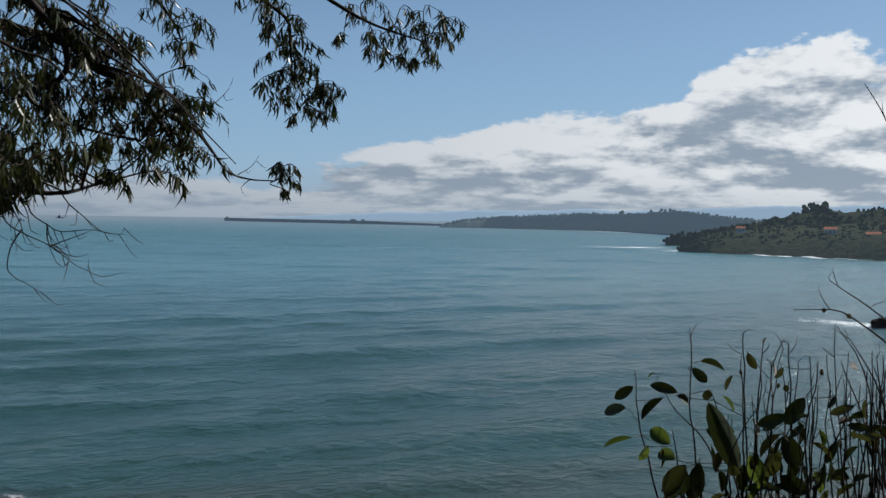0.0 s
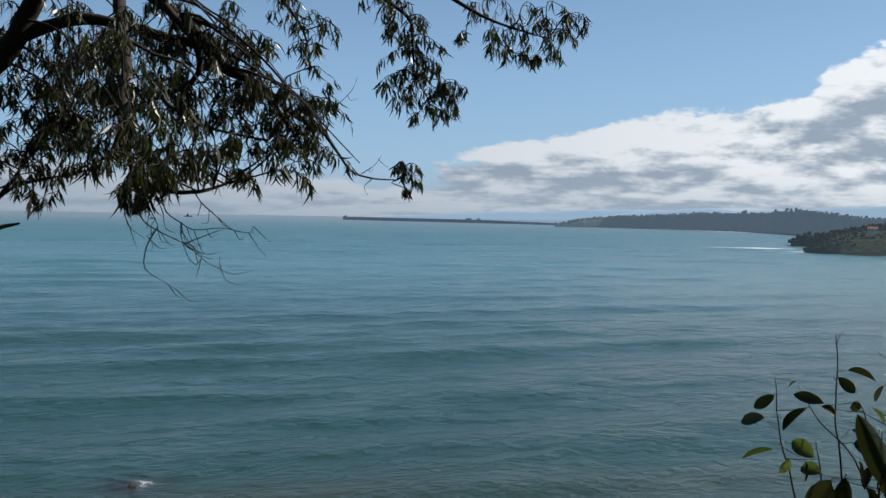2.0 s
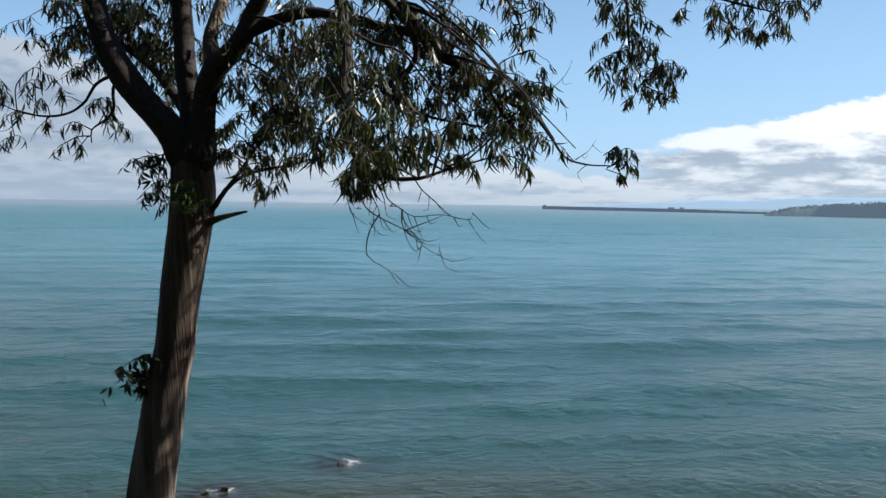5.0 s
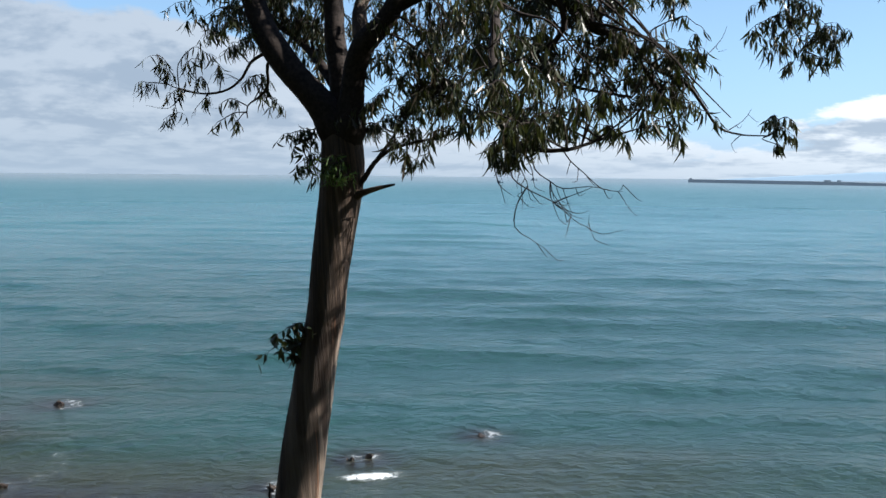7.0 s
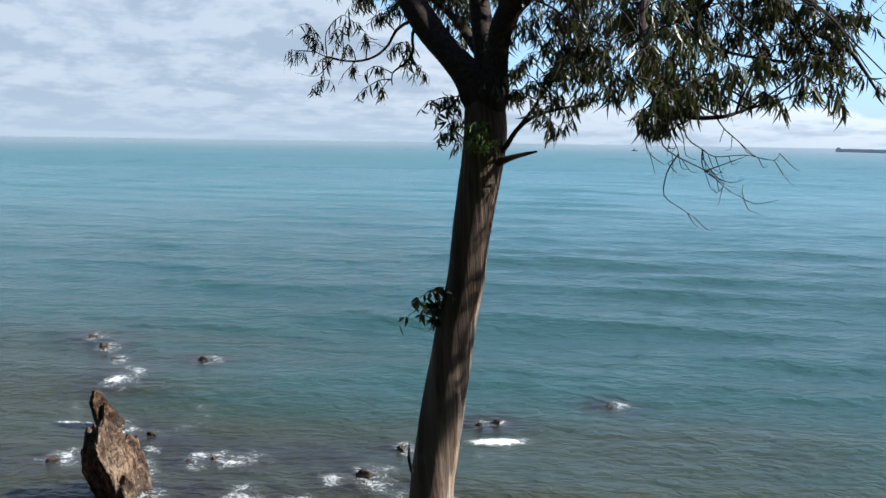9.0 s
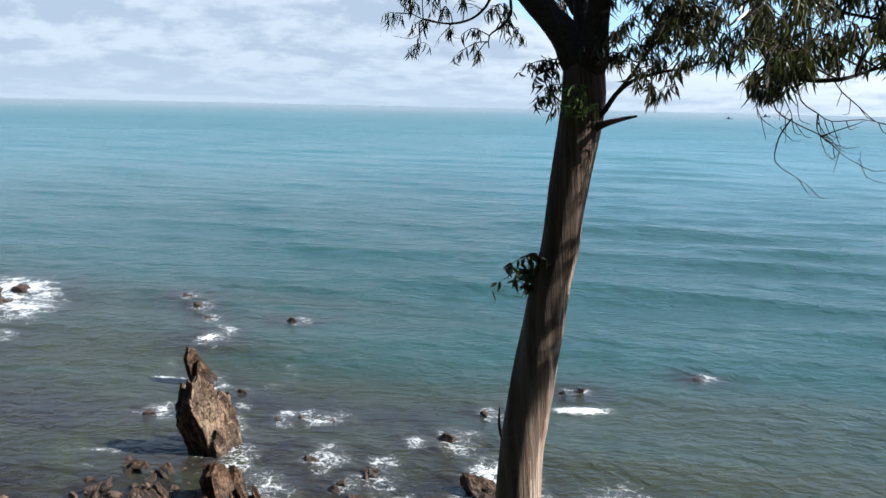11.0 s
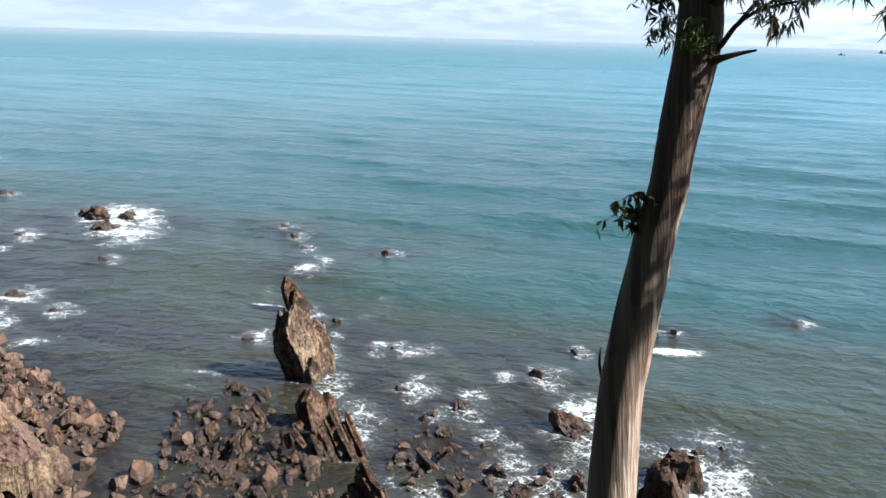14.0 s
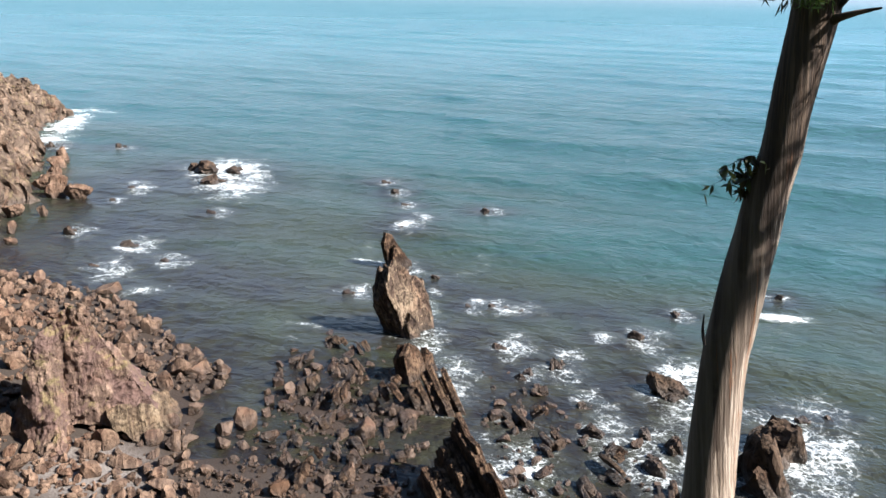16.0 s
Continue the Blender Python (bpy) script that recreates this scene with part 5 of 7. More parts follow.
def build_eucalyptus():
    rng = random.Random(12)
    tree = tagged(new("eucalyptus_tree"), "eucalyptus with peeling brown-grey bark and drooping leaves", "tree")
    tree.location = (0, 0, 0)
    bm = bmesh.new()
    tube_into(bm, curve_points(TRUNK, 0.05), 30, 0.04, 3)
    part("trunk", bm, BARK, tree, "brown-grey trunk with bark peeling in strips", True)
    for name, pts in BOUGHS.items():
        bm = bmesh.new()
        thick = pts[0][3] > 0.06
        tube_into(bm, curve_points(pts, 0.05), 20 if thick else 9, 0.06 if thick else 0.12, len(name))
        part("limb" if thick else "branch", bm, BARK if thick else TWIG, tree, "", True)
    bm = bmesh.new()
    tube_into(bm, curve_points([(*p, r) for p, r in zip(STUB, (0.045, 0.026, 0.019, 0.007))], 0.03), 10, 0.3, 5)
    part("broken_stub", bm, BARK, tree, "broken stub of a dead branch", True)
    bm = bmesh.new()
    tube_into(bm, curve_points([(*p, r) for p, r in zip(SPIKE, (0.012, 0.012, 0.004))], 0.03), 7, 0.2, 6)
    part("bark_splinter", bm, TWIG, tree)
    twigs = bmesh.new()
    # thin branches that fan out and down through the leaves from the cross and arching limbs
    for name, count in (("cross_limb", 9), ("arching_limb", 7), ("hanging_limb", 5), ("right_limb", 6), ("low_fork", 4)):
        limb = curve_points(BOUGHS[name], 0.08)
        for _ in range(count):
            q = rng.choice(limb[len(limb) // 6:2 * len(limb) // 3])
            run = rng.uniform(0.5, 1.1)
            bend = rng.uniform(-.25, .25)
            pts = [(q[0] + run * f * 0.9, q[1] + bend * f * f + rng.uniform(-.03, .03), q[2] + rng.uniform(-.02, .04) - 0.10 * run * f - 0.55 * run * f * f, 0.011 * (1 - 0.75 * f)) for f in (0.0, 0.25, 0.5, 0.75, 1.0)]
            if pts[-1][2] > 25.25:
                tube_into(twigs, curve_points(pts, 0.05), 6, 0.1, 2, cap=False)
    for line in BARE_TWIGS:
        n = len(line)
        tube_into(twigs, curve_points([(*p, 0.0036 * (1 - 0.75 * i / (n - 1))) for i, p in enumerate(line)], 0.03), 5, cap=False)
        for p in curve_points([(*p, 0.0) for p in line], 0.16)[1:]:
            if rng.random() < 0.35:
                q = Vector(p[:3])
                e = q + Vector((rng.uniform(-.04, .15), rng.uniform(-.10, .10), rng.uniform(-.12, .02)))
                tube_into(twigs, curve_points([(*q, 0.0020), (*((q + e) / 2 + Vector((rng.uniform(-.02, .02), 0, -.025))), 0.0015), (*e, 0.0008)], 0.03), 4, cap=False)
    verts, faces, singles = [], [], []
    for name in ("tip", "far_spray", "left_branch", "cross_limb", "low_branch", "hanging_limb", "weeping_limb", "arching_limb", "low_fork", "mid_spray", "top_spray", "left_twig", "left_limb", "middle_limb", "back_limb", "right_limb"):
        limb = curve_points(BOUGHS["cross_limb" if name == "tip" else name], 0.06)
        for x, y, z, r in SPRAYS[name]:
            c = Vector((x, y, z))
            near = min(limb, key=lambda q: (Vector(q[:3]) - c - Vector((0, 0, r))).length)
            dense = 0.6 if name in ("left_branch", "left_twig", "tip") else 0.62 if name in ("weeping_limb", "arching_limb", "mid_spray", "cross_limb", "right_limb") else 1.05
            spray(rng, twigs, verts, faces, c, r, near[:3], dense, singles=singles if name in ("tip", "far_spray") else None)
    upper = curve_points(BOUGHS["upper_limb"], 0.06)
    for _ in range(34):
        c = Vector((rng.uniform(-3.7, -1.5), rng.uniform(5.7, 7.5), rng.uniform(27.5, 28.7)))
        spray(rng, twigs, verts, faces, c, rng.uniform(0.18, 0.25), min(upper, key=lambda q: (Vector(q[:3]) - c).length)[:3])
    # leaves behind the fork
    for lo, hi, count, name in (((-3.8, 5.85, 25.35), (-2.95, 6.6, 26.5), 30, "low_fork"), ((-5.25, 5.8, 26.05), (-4.75, 6.2, 26.5), 12, "back_limb"), ((-4.75, 5.95, 25.85), (-4.15, 6.35, 26.55), 20, "back_limb")):
        limb = curve_points(BOUGHS[name], 0.06)
        for _ in range(count):
            c = Vector([rng.uniform(a, b) for a, b in zip(lo, hi)])
            spray(rng, twigs, verts, faces, c, rng.uniform(0.10, 0.15), min(limb, key=lambda q: (Vector(q[:3]) - c).length)[:3])
    # smaller sprays all along the thin branches
    for name in ("cross_limb", "hanging_limb", "weeping_limb", "arching_limb", "low_fork", "back_limb"):
        for q in curve_points(BOUGHS[name], 0.17)[3:]:
            if q[3] < 0.035 and (name != "cross_limb" or q[1] < 6.0):
                for _ in range(2):
                    r = rng.uniform(0.05, 0.10)
                    c = Vector(q[:3]) + Vector((rng.uniform(-.28, .28), rng.uniform(-.28, .28), rng.uniform(-.14, .22)))
                    if name != "hanging_limb" or c.z > 25.05:
                        spray(rng, twigs, verts, faces, c, r, q[:3], 0.8)
    for rows, stem in ((LOW_TUFT, LOW_TUFT_STEM), (SIDE_TUFT, SIDE_TUFT_STEM)):
        tube_into(twigs, curve_points([(*p, 0.006) for p in stem], 0.03), 5, cap=False)
        for x, y, z, r in rows:
            spray(rng, twigs, verts, faces, (x, y, z), r, stem[1], 0.5 if rows is LOW_TUFT else 0.8, (0.06, 0.10), None, 60 if rows is LOW_TUFT else 40, 2.6 if rows is LOW_TUFT else 1.2)
    tagged(part("twig_tangle", twigs, TWIG, tree, "fine dark twigs"), kind="stuff")
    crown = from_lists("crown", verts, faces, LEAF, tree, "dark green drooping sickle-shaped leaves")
    tagged(crown, kind="stuff")
    yv, yf = [], []
    young = bmesh.new()
    for x, y, z, r in YOUNG_TUFT:
        spray(rng, young, yv, yf, (x, y, z), r, None, 0.8, (0.05, 0.09), None, 60)
    part("shoot_stems", young, TWIG, tree)
    tagged(from_lists("young_growth", yv, yf, YOUNG_LEAF, tree, "bright green young shoots on the trunk"), kind="stuff")
    kinds = []
    for k in range(6):
        lv, lf = [], []
        leaf_into(lv, lf, Matrix(), 0.14, 0.14 * (0.14 + 0.01 * k), -0.3 + 0.12 * k, 0.15 - 0.06 * k)
        me = bpy.data.meshes.new("leaf")
        me.from_pydata(lv, [], lf)
        me.materials.append(LEAF)
        me.shade_smooth()
        kinds.append(me)
    for m, s in singles:
        ob = new("leaf", rng.choice(kinds))
        ob.parent = tree
        ob.matrix_world = m @ Matrix.Diagonal((s, s, s, 1))


build_eucalyptus()


# ---------------------------------------------------------------- shore rocks
LEFT_FIELD = [(-87.7, 17.3), (-84.4, 19.3), (-78.8, 22.0), (-71.6, 23.7), (-62.5, 23.4), (-56.5, 24.6), (-53.6, 23.0), (-54.2, 19.6), (-49.0, 19.0), (-46.5, 17.6), (-48.8, 14.3), (-46.9, 11.7), (-47.3, 6.2), (-62, 6), (-86, 8)]
MIDDLE_BED = [(-57.3, 28.7), (-58.2, 33.3), (-55.4, 35.5), (-49.2, 33.3), (-44.2, 31.3), (-39.3, 29.3), (-35.3, 25.3), (-36.5, 20.0), (-41.7, 16.2), (-44.1, 18.8), (-46.6, 20.5), (-48.0, 23.3), (-51.6, 25.0)]
RIGHT_BED = [(-46.0, 38.0), (-45.0, 39.6), (-39.7, 38.8), (-35.5, 38.4), (-31.9, 38.8), (-27.7, 36.2), (-28, 31), (-32.7, 29.0), (-38.2, 32.0)]


def inside(poly, x, y):
    hit = False
    for (ax, ay), (bx, by) in zip(poly, poly[1:] + poly[:1]):
        if (ay > y) != (by > y) and x < (bx - ax) * (y - ay) / (by - ay) + ax:
            hit = not hit
    return hit


def ground_at(x, y):
    return float(beach_height(np.array([x]), np.array([y]))[0])


def scatter(rng, poly, count, lo, hi, taken, power=1.6, gap=0.42):
    xs, ys = [p[0] for p in poly], [p[1] for p in poly]
    out = []
    for _ in range(count * 30):
        if len(out) >= count:
            break
        x, y = rng.uniform(min(xs), max(xs)), rng.uniform(min(ys), max(ys))
        s = lo + (hi - lo) * rng.random() ** power
        if inside(poly, x, y) and all((x - a) ** 2 + (y - b) ** 2 > ((s + c) * gap) ** 2 for a, b, c in taken):
            taken.append((x, y, s))
            out.append((x, y, s))
    return out


# corners of the outcrop's wedges
OUTCROP_WEDGE = [(-53.0, 13.9, 7.3), (-52.3, 14.4, 6.7), (-51.6, 15.2, 4.9), (-50.2, 16.6, 2.8), (-49.5, 17.3, 0.9), (-57.0, 17.2, 0.4), (-56.8, 12.0, 0.4), (-53.4, 18.8, 0.5), (-50.2, 14.7, 0.9), (-51.2, 12.9, 1.0), (-54.0, 12.7, 6.5)]
OUTCROP_FIN = [(-53.5, 13.2, 6.6), (-53.1, 12.2, 6.0), (-52.6, 11.3, 4.4), (-51.0, 11.2, 2.8), (-49.4, 11.3, 1.5), (-47.8, 11.3, 0.2), (-55.0, 10.6, 0.0), (-52.0, 9.9, 0.2), (-48.5, 10.5, 0.0), (-50.2, 12.3, 0.6), (-52.2, 13.2, 1.4)]
OUTCROP_TOE = [(-50.6, 17.4, 1.9), (-49.2, 16.6, 1.6), (-48.4, 15.8, 0.2), (-49.2, 14.6, 1.2), (-50.4, 14.6, 1.8), (-52.0, 18.6, 1.5), (-51.6, 19.4, 0.1), (-49.0, 18.0, 0.2), (-52.8, 16.4, 0.5)]


def wedge_into(bm, corners, seed, cell=0.24):
    """A broken wedge of rock: the hull of its corners, cut fine, with ledges along beds that dip seaward and rough chips."""
    one = bmesh.new()
    for c in corners:
        one.verts.new(c)
    hull = bmesh.ops.convex_hull(one, input=one.verts[:])
    bmesh.ops.delete(one, geom=list({v for v in hull["geom_interior"] + hull["geom_unused"] if isinstance(v, bmesh.types.BMVert)}), context="VERTS")
    for _ in range(6):
        long = [e for e in one.edges if e.calc_length() > cell]
        if not long:
            break
        bmesh.ops.subdivide_edges(one, edges=long, cuts=1)
        bmesh.ops.triangulate(one, faces=one.faces[:])
    bmesh.ops.recalc_face_normals(one, faces=one.faces[:])
    one.normal_update()
    off = Vector((seed * 1.7, seed * 0.9, 2.0))
    dip = Vector((0.34, -0.55, 0.76)).normalized()
    move = []
    for v in one.verts:
        q = v.co
        c = q.dot(dip) * 1.9 + 0.7 * noise.noise(q * 0.5 + off)
        ledge = noise.noise(Vector((math.floor(c) * 3.7 + seed, q.x * 0.3, q.y * 0.3))) + 0.5 * (0.5 - c % 1.0)
        rough = noise.noise(q * 0.7 + off) * 0.16 + noise.noise(q * 1.7 - off) * 0.16 + noise.noise(q * 4.0 + off) * 0.10
        move.append(v.normal * (ledge * 0.20 + rough) + noise.noise_vector(q * 3.0 + off) * 0.07)
    for v, d in zip(one.verts, move):
        v.co += d
    tmp = bpy.data.meshes.new("wedge")
    one.to_mesh(tmp)
    one.free()
    bm.from_mesh(tmp)
    bpy.data.meshes.remove(tmp)


def build_outcrop():
    """A crooked two-armed ridge round a dark hollow that opens to the water."""
    rock = tagged(new("rock_outcrop"), "big pink-brown slanting outcrop with yellow lichen round a hollow", "rock")
    for name, corners, mat in (("wing", OUTCROP_WEDGE, SLAB_ROCK), ("buttress", OUTCROP_FIN, SLAB_ROCK), ("toe", OUTCROP_TOE, TOE_ROCK)):
        bm = bmesh.new()
        wedge_into(bm, corners, len(name))
        part(name, bm, mat, rock, "pale yellow-brown bedded foot of the outcrop" if name == "toe" else "")


def build_rocks():
    rng = random.Random(2)
    # across, along, thickness, length, height, lean, turn from the strike, skew
    bedded_block("sea_stack", (-53.85, 37.2, -0.8), 7, -14, [
        ([(0.0, -1), (-0.1, 0.6), (-0.48, 2.8), (-1.03, 4.1), (-1.17, 5.3), (-0.6, 6.3), (0.0, 6.8), (0.6, 6.3), (1.2, 5.7), (1.64, 4.1), (1.4, 3.0), (1.4, 1.0), (1.3, -1)], 0.1, 0.55, 2, 0.03),
        ([(0.3, -1), (0.1, 0.8), (-0.65, 2.6), (-1.15, 4.1), (-0.95, 5.3), (-0.25, 6.3), (0.3, 6.6), (0.9, 5.8), (1.3, 4.2), (1.3, -1)], -1.8, 0.15, 8, 0.22),
        ([(1.2, -1), (1.3, 4.4), (1.9, 5.4), (2.5, 5.0), (2.95, 3.7), (3.2, 2.0), (3.1, -1)], -0.9, 0.1, 3, 0.12),
        ([(0.1, -1), (-0.2, 1.8), (0.35, 2.9), (0.95, 2.2), (1.15, -1)], 0.5, 0.85, 1, 0.05)],
        STACK_ROCK, "tall tan lens-shaped sea stack of bedded rock in surf", "sea stack")
    bedded_block("sea_stack", (-69.6, 46.9, -0.5), -4, -16, [
        ([(-0.3, -1), (-0.6, 1.4), (-0.75, 3.0), (-0.35, 4.0), (0.15, 3.7), (0.9, 2.4), (1.9, 0.9), (2.2, -1)], -0.6, 0.2, 3, 0.10),
        ([(0.0, -1), (-0.3, 1.6), (0.0, 2.9), (0.7, 1.9), (1.8, -1)], 0.2, 0.7, 2, 0.12)], RIB_ROCK, "small dark brown pointed stack behind the tall one", "sea stack")
    bedded_block("rock_rib", (-47.3, 33.9, -0.5), 22, -14, [
        ([(-0.9, -1), (-1.3, 1.15), (-1.2, 2.62), (-0.3, 3.2), (0.5, 2.71), (1.1, 1.31), (1.3, -1)], -0.9, 0.4, 2, 0.1),
        ([(0.8, -1), (0.6, 1.15), (1.1, 2.3), (1.7, 1.8), (1.9, -1)], -0.6, 0.3, 2, 0.15)], RIB_ROCK, "tan block leaning at the end of the broken rib")
    bedded_block("rock_rib", (-43.7, 33.2, -0.4), 64, -24, [
        ([(-1.8, -1), (-1.6, 0.82), (-0.6, 1.8), (0.9, 2.21), (1.6, 1.64), (2, -1)], -1.6, -0.5, 3, 0.2),
        ([(-2.2, -1), (-2, 0.74), (-1, 1.48), (0.4, 2.13), (1.3, 2.38), (2, 1.48), (2.2, -1)], -0.45, 0.35, 2, 0.12),
        ([(-1.9, -1), (-1.7, 0.98), (-0.4, 1.39), (-0.1, 1.89), (1.1, 1.97), (1.8, -1)], 0.5, 1.2, 2, 0.2)], RIB_ROCK, "broken brown rib of tilted slabs rising from shallow water")
    bedded_block("rock_rib", (-32.6, 27.3, -0.5), 72, -7, [
        ([(-5.5, -1), (-5.3, 2.0), (-4.4, 2.9), (-2.8, 2.9), (-2.4, 3.4), (-0.6, 3.4), (0.0, 3.9), (1.6, 3.9), (2.0, 4.3), (3.2, 4.3), (3.8, 2.8), (4.4, -1)], -0.25, 0.35, 2, 0.05),
        ([(-4.8, -1), (-4.6, 1.6), (-3.0, 1.8), (-2.6, 2.5), (-0.8, 2.5), (-0.4, 3.1), (1.8, 3.2), (2.3, 3.6), (3.3, 3.1), (4.0, 1.6), (4.6, -1)], -1.2, -0.25, 2, 0.12),
        ([(-3.8, -1), (-3.5, 0.9), (-1.6, 1.2), (-1.2, 2.0), (1.2, 2.3), (2.4, 2.2), (3.6, 1.0), (4.2, -1)], -2.3, -1.2, 2, 0.16),
        ([(-5.2, -1), (-4.8, 1.4), (-3.4, 1.9), (-3.0, 1.3), (-1.2, 1.6), (-0.6, 2.5), (0.6, 2.6), (1.0, 1.6), (2.2, 2.6), (3.0, 2.5), (3.4, -1)], 0.4, 0.85, 1, 0.1),
        ([(-5.0, -1), (-4.6, 0.7), (-2.4, 0.9), (-1.8, 0.5), (0.2, 1.1), (1.4, 0.7), (2.4, -1)], 0.95, 1.4, 1, 0.1)],
        RIB_ROCK, "dark jagged rib of upright slabs at the water's edge")
    build_outcrop()
    jagged = [boulder_mesh(s, SKERRY_ROCK, 15, 4, (1, 0.9, 0.9), 0.06) for s in range(7)]
    knoll("rock_islet", (-28.0, 44.4, -0.4), [(0, 0, 0.7, 3.4, 3.0, 3.8), (1.1, -0.6, 0.3, 2.6, 2.2, 2.4), (-1.0, 0.8, 0.3, 2.4, 2.2, 2.4)], jagged, "dark wet rock ringed by white surf", "", 3)
    knoll("rock_islet", (-26.4, 41.0, -0.4), [(0, 0, 1.0, 3.4, 3.2, 5.2), (1.0, -1.0, 0.4, 2.8, 2.6, 3.2), (-1.1, 0.6, 0.4, 2.6, 2.4, 3.0)], jagged, "tall dark rock in white surf beside a smaller one", "", 4)
    knoll("rock_islet", (-36.5, 45.8, -0.3), [(0, 0, 0.6, 3.0, 2.6, 2.9), (0.9, -0.5, 0.2, 1.9, 1.8, 1.8)], jagged, "brown wet rock among streaks of foam", "", 5)
    taken = [(x, y, w * 1.2) for x, y, w, h in STACKS] + [(-53.0, 14.6, 9.0)]
    for x, y, w, h in SKERRIES_FAR + SKERRIES_MID + SKERRIES_NEAR:
        taken.append((x, y, w))
        if w > 2.8 and x > -40:
            continue
        blocks = [(0, 0, 0.15 * h, w, w * 0.85, h * 1.2)] + [(rng.uniform(-.5, .5) * w, rng.uniform(-.5, .5) * w, 0, w * rng.uniform(.35, .6), w * rng.uniform(.35, .6), h * rng.uniform(.7, 1.1)) for _ in range(rng.randint(1, 3))]
        knoll("skerry", (x, y, -0.12 * h), blocks, jagged, "dark wet rock awash in white foam", "rocks awash off the shore", int(abs(x * 10)))
    # single boulders
    pale = [boulder_mesh(40 + s, BOULDER_ROCK, 15, 2, (1, 0.8, 0.75)) for s in range(12)]
    flat = [boulder_mesh(60 + s, BOULDER_ROCK, 15, 2, (1.25, 0.75, 0.42)) for s in range(6)]
    dark = [boulder_mesh(80 + s, WET_ROCK, 15, 2, (1, 0.8, 0.7)) for s in range(6)]
    big = [(-55.8, 24.0, 1.3), (-58.5, 23.3, 1.6), (-54.0, 22.6, 1.2), (-57.2, 23.2, 1.0), (-52.8, 20.7, 1.2), (-60.5, 23.0, 1.4), (-53.3, 21.7, 0.9), (-56.9, 21.2, 2.0), (-55.2, 19.7, 1.9), (-56.0, 22.4, 1.9), (-46.0, 19.5, 1.2), (-47.7, 20.3, 1.5), (-47.7, 22.0, 1.9), (-48.3, 23.3, 1.0), (-57.8, 19.9, 1.5), (-49.6, 18.0, 1.4), (-51.0, 20.0, 1.6), (-39.1, 23.4, 1.5), (-43.4, 25.7, 1.1),
           (-42.6, 26.9, 1.9), (-69.9, 22.6, 1.6), (-75.9, 23.2, 2.4), (-65.4, 22.7, 1.9), (-67.0, 23.6, 1.5)]
    taken += big
    rows = [(x, y, s, pale) for x, y, s in big]
    rows += [(x, y, s, pale if rng.random() < 0.7 else flat) for x, y, s in scatter(rng, LEFT_FIELD, 110, 0.8, 2.1, taken)]
    rows += [(x, y, s, rng.choice((pale, flat, dark, dark))) for x, y, s in scatter(rng, MIDDLE_BED, 120, 0.45, 1.5, taken, 2.0, 0.38)]
    south = [(-50, 5), (-46, 7), (-43.0, 11), (-40.5, 15.5), (-43.6, 18.2), (-46.5, 16.8), (-48.5, 12.0)]
    rows += [(x, y, s, pale if rng.random() < 0.6 else flat) for x, y, s in scatter(rng, south, 62, 0.5, 1.7, taken, 1.6, 0.36)]
    rows += [(x, y, s, rng.choice((flat, dark, dark))) for x, y, s in scatter(rng, RIGHT_BED, 60, 0.4, 1.5, taken)]
    words = {id(pale): "angular tan boulder lying on the shore", id(flat): "flat brown slab of rock lying on the shore", id(dark): "dark wet boulder among the shallows"}
    for x, y, s, kind in rows:
        ob = new("boulder", rng.choice(kind))
        ob.matrix_world = pose(x, y, max(-0.1, ground_at(x, y)) + 0.17 * s, rng.uniform(-25, 25), rng.uniform(-25, 25), STRIKE + 90 + rng.gauss(0, 25)) @ Matrix.Diagonal((s * rng.uniform(0.9, 1.25), s, s * rng.uniform(0.8, 1.3), 1))
        tagged(ob, words[id(kind)], "boulder", "boulders along the shore")
    # broken edges of beds standing in rows along the strike
    beds = [(-45.3, 24.2), (-46.2, 25.6), (-44.6, 22.6), (-41.6, 24.8), (-40.2, 26.2), (-42.8, 28.4), (-49.6, 28.6), (-51.6, 30.2), (-53.5, 32.6), (-38.6, 21.8), (-37.4, 23.8), (-35.2, 25.6), (-41.0, 36.4), (-42.6, 37.8), (-38.8, 35.4), (-35.6, 33.6), (-31.6, 34.4), (-39.8, 34.0),
            (-54.4, 28.6), (-47.4, 30.8), (-43.0, 21.4), (-40.4, 20.0), (-31.0, 32.4), (-29.6, 33.6), (-28.6, 35.0), (-33.4, 36.8), (-55.6, 31.6), (-50.8, 26.6), (-48.4, 26.4), (-53.0, 30.8), (-46.0, 28.6), (-44.2, 30.0)]
    for x, y in beds:
        sheets = []
        across = -1.1
        for _ in range(rng.randint(4, 9)):
            across += rng.uniform(0.18, 0.62)
            half, top = rng.choice((rng.uniform(0.18, 0.5), rng.uniform(0.4, 1.2))), rng.uniform(0.16, 0.50)
            shift = rng.uniform(-.8, .8)
            outline = [(shift + half * u, top * z) for u, z in ((-1, -0.6), (-0.95, 0.5), (-0.6, rng.uniform(.6, .9)), (-0.1, rng.uniform(.7, 1.0)), (0.4, rng.uniform(.6, 1.0)), (0.85, rng.uniform(.4, .9)), (1, -0.6))]
            sheets.append((outline, across, across + rng.uniform(0.12, 0.42), 1, 0.0))
        bedded_block("bedded_rock", (x, y, max(-0.2, ground_at(x, y) - 0.2)), STRIKE + rng.uniform(-16, 16), rng.uniform(-38, -8), sheets, RIB_ROCK, "low row of tilted brown rock beds on the wet shore", "rock", "rows of tilted beds")
    # rubble between the boulders
    base = [boulder_mesh(100 + s, BOULDER_ROCK, 9, 1, (1, 0.8, 0.7)) for s in range(5)]
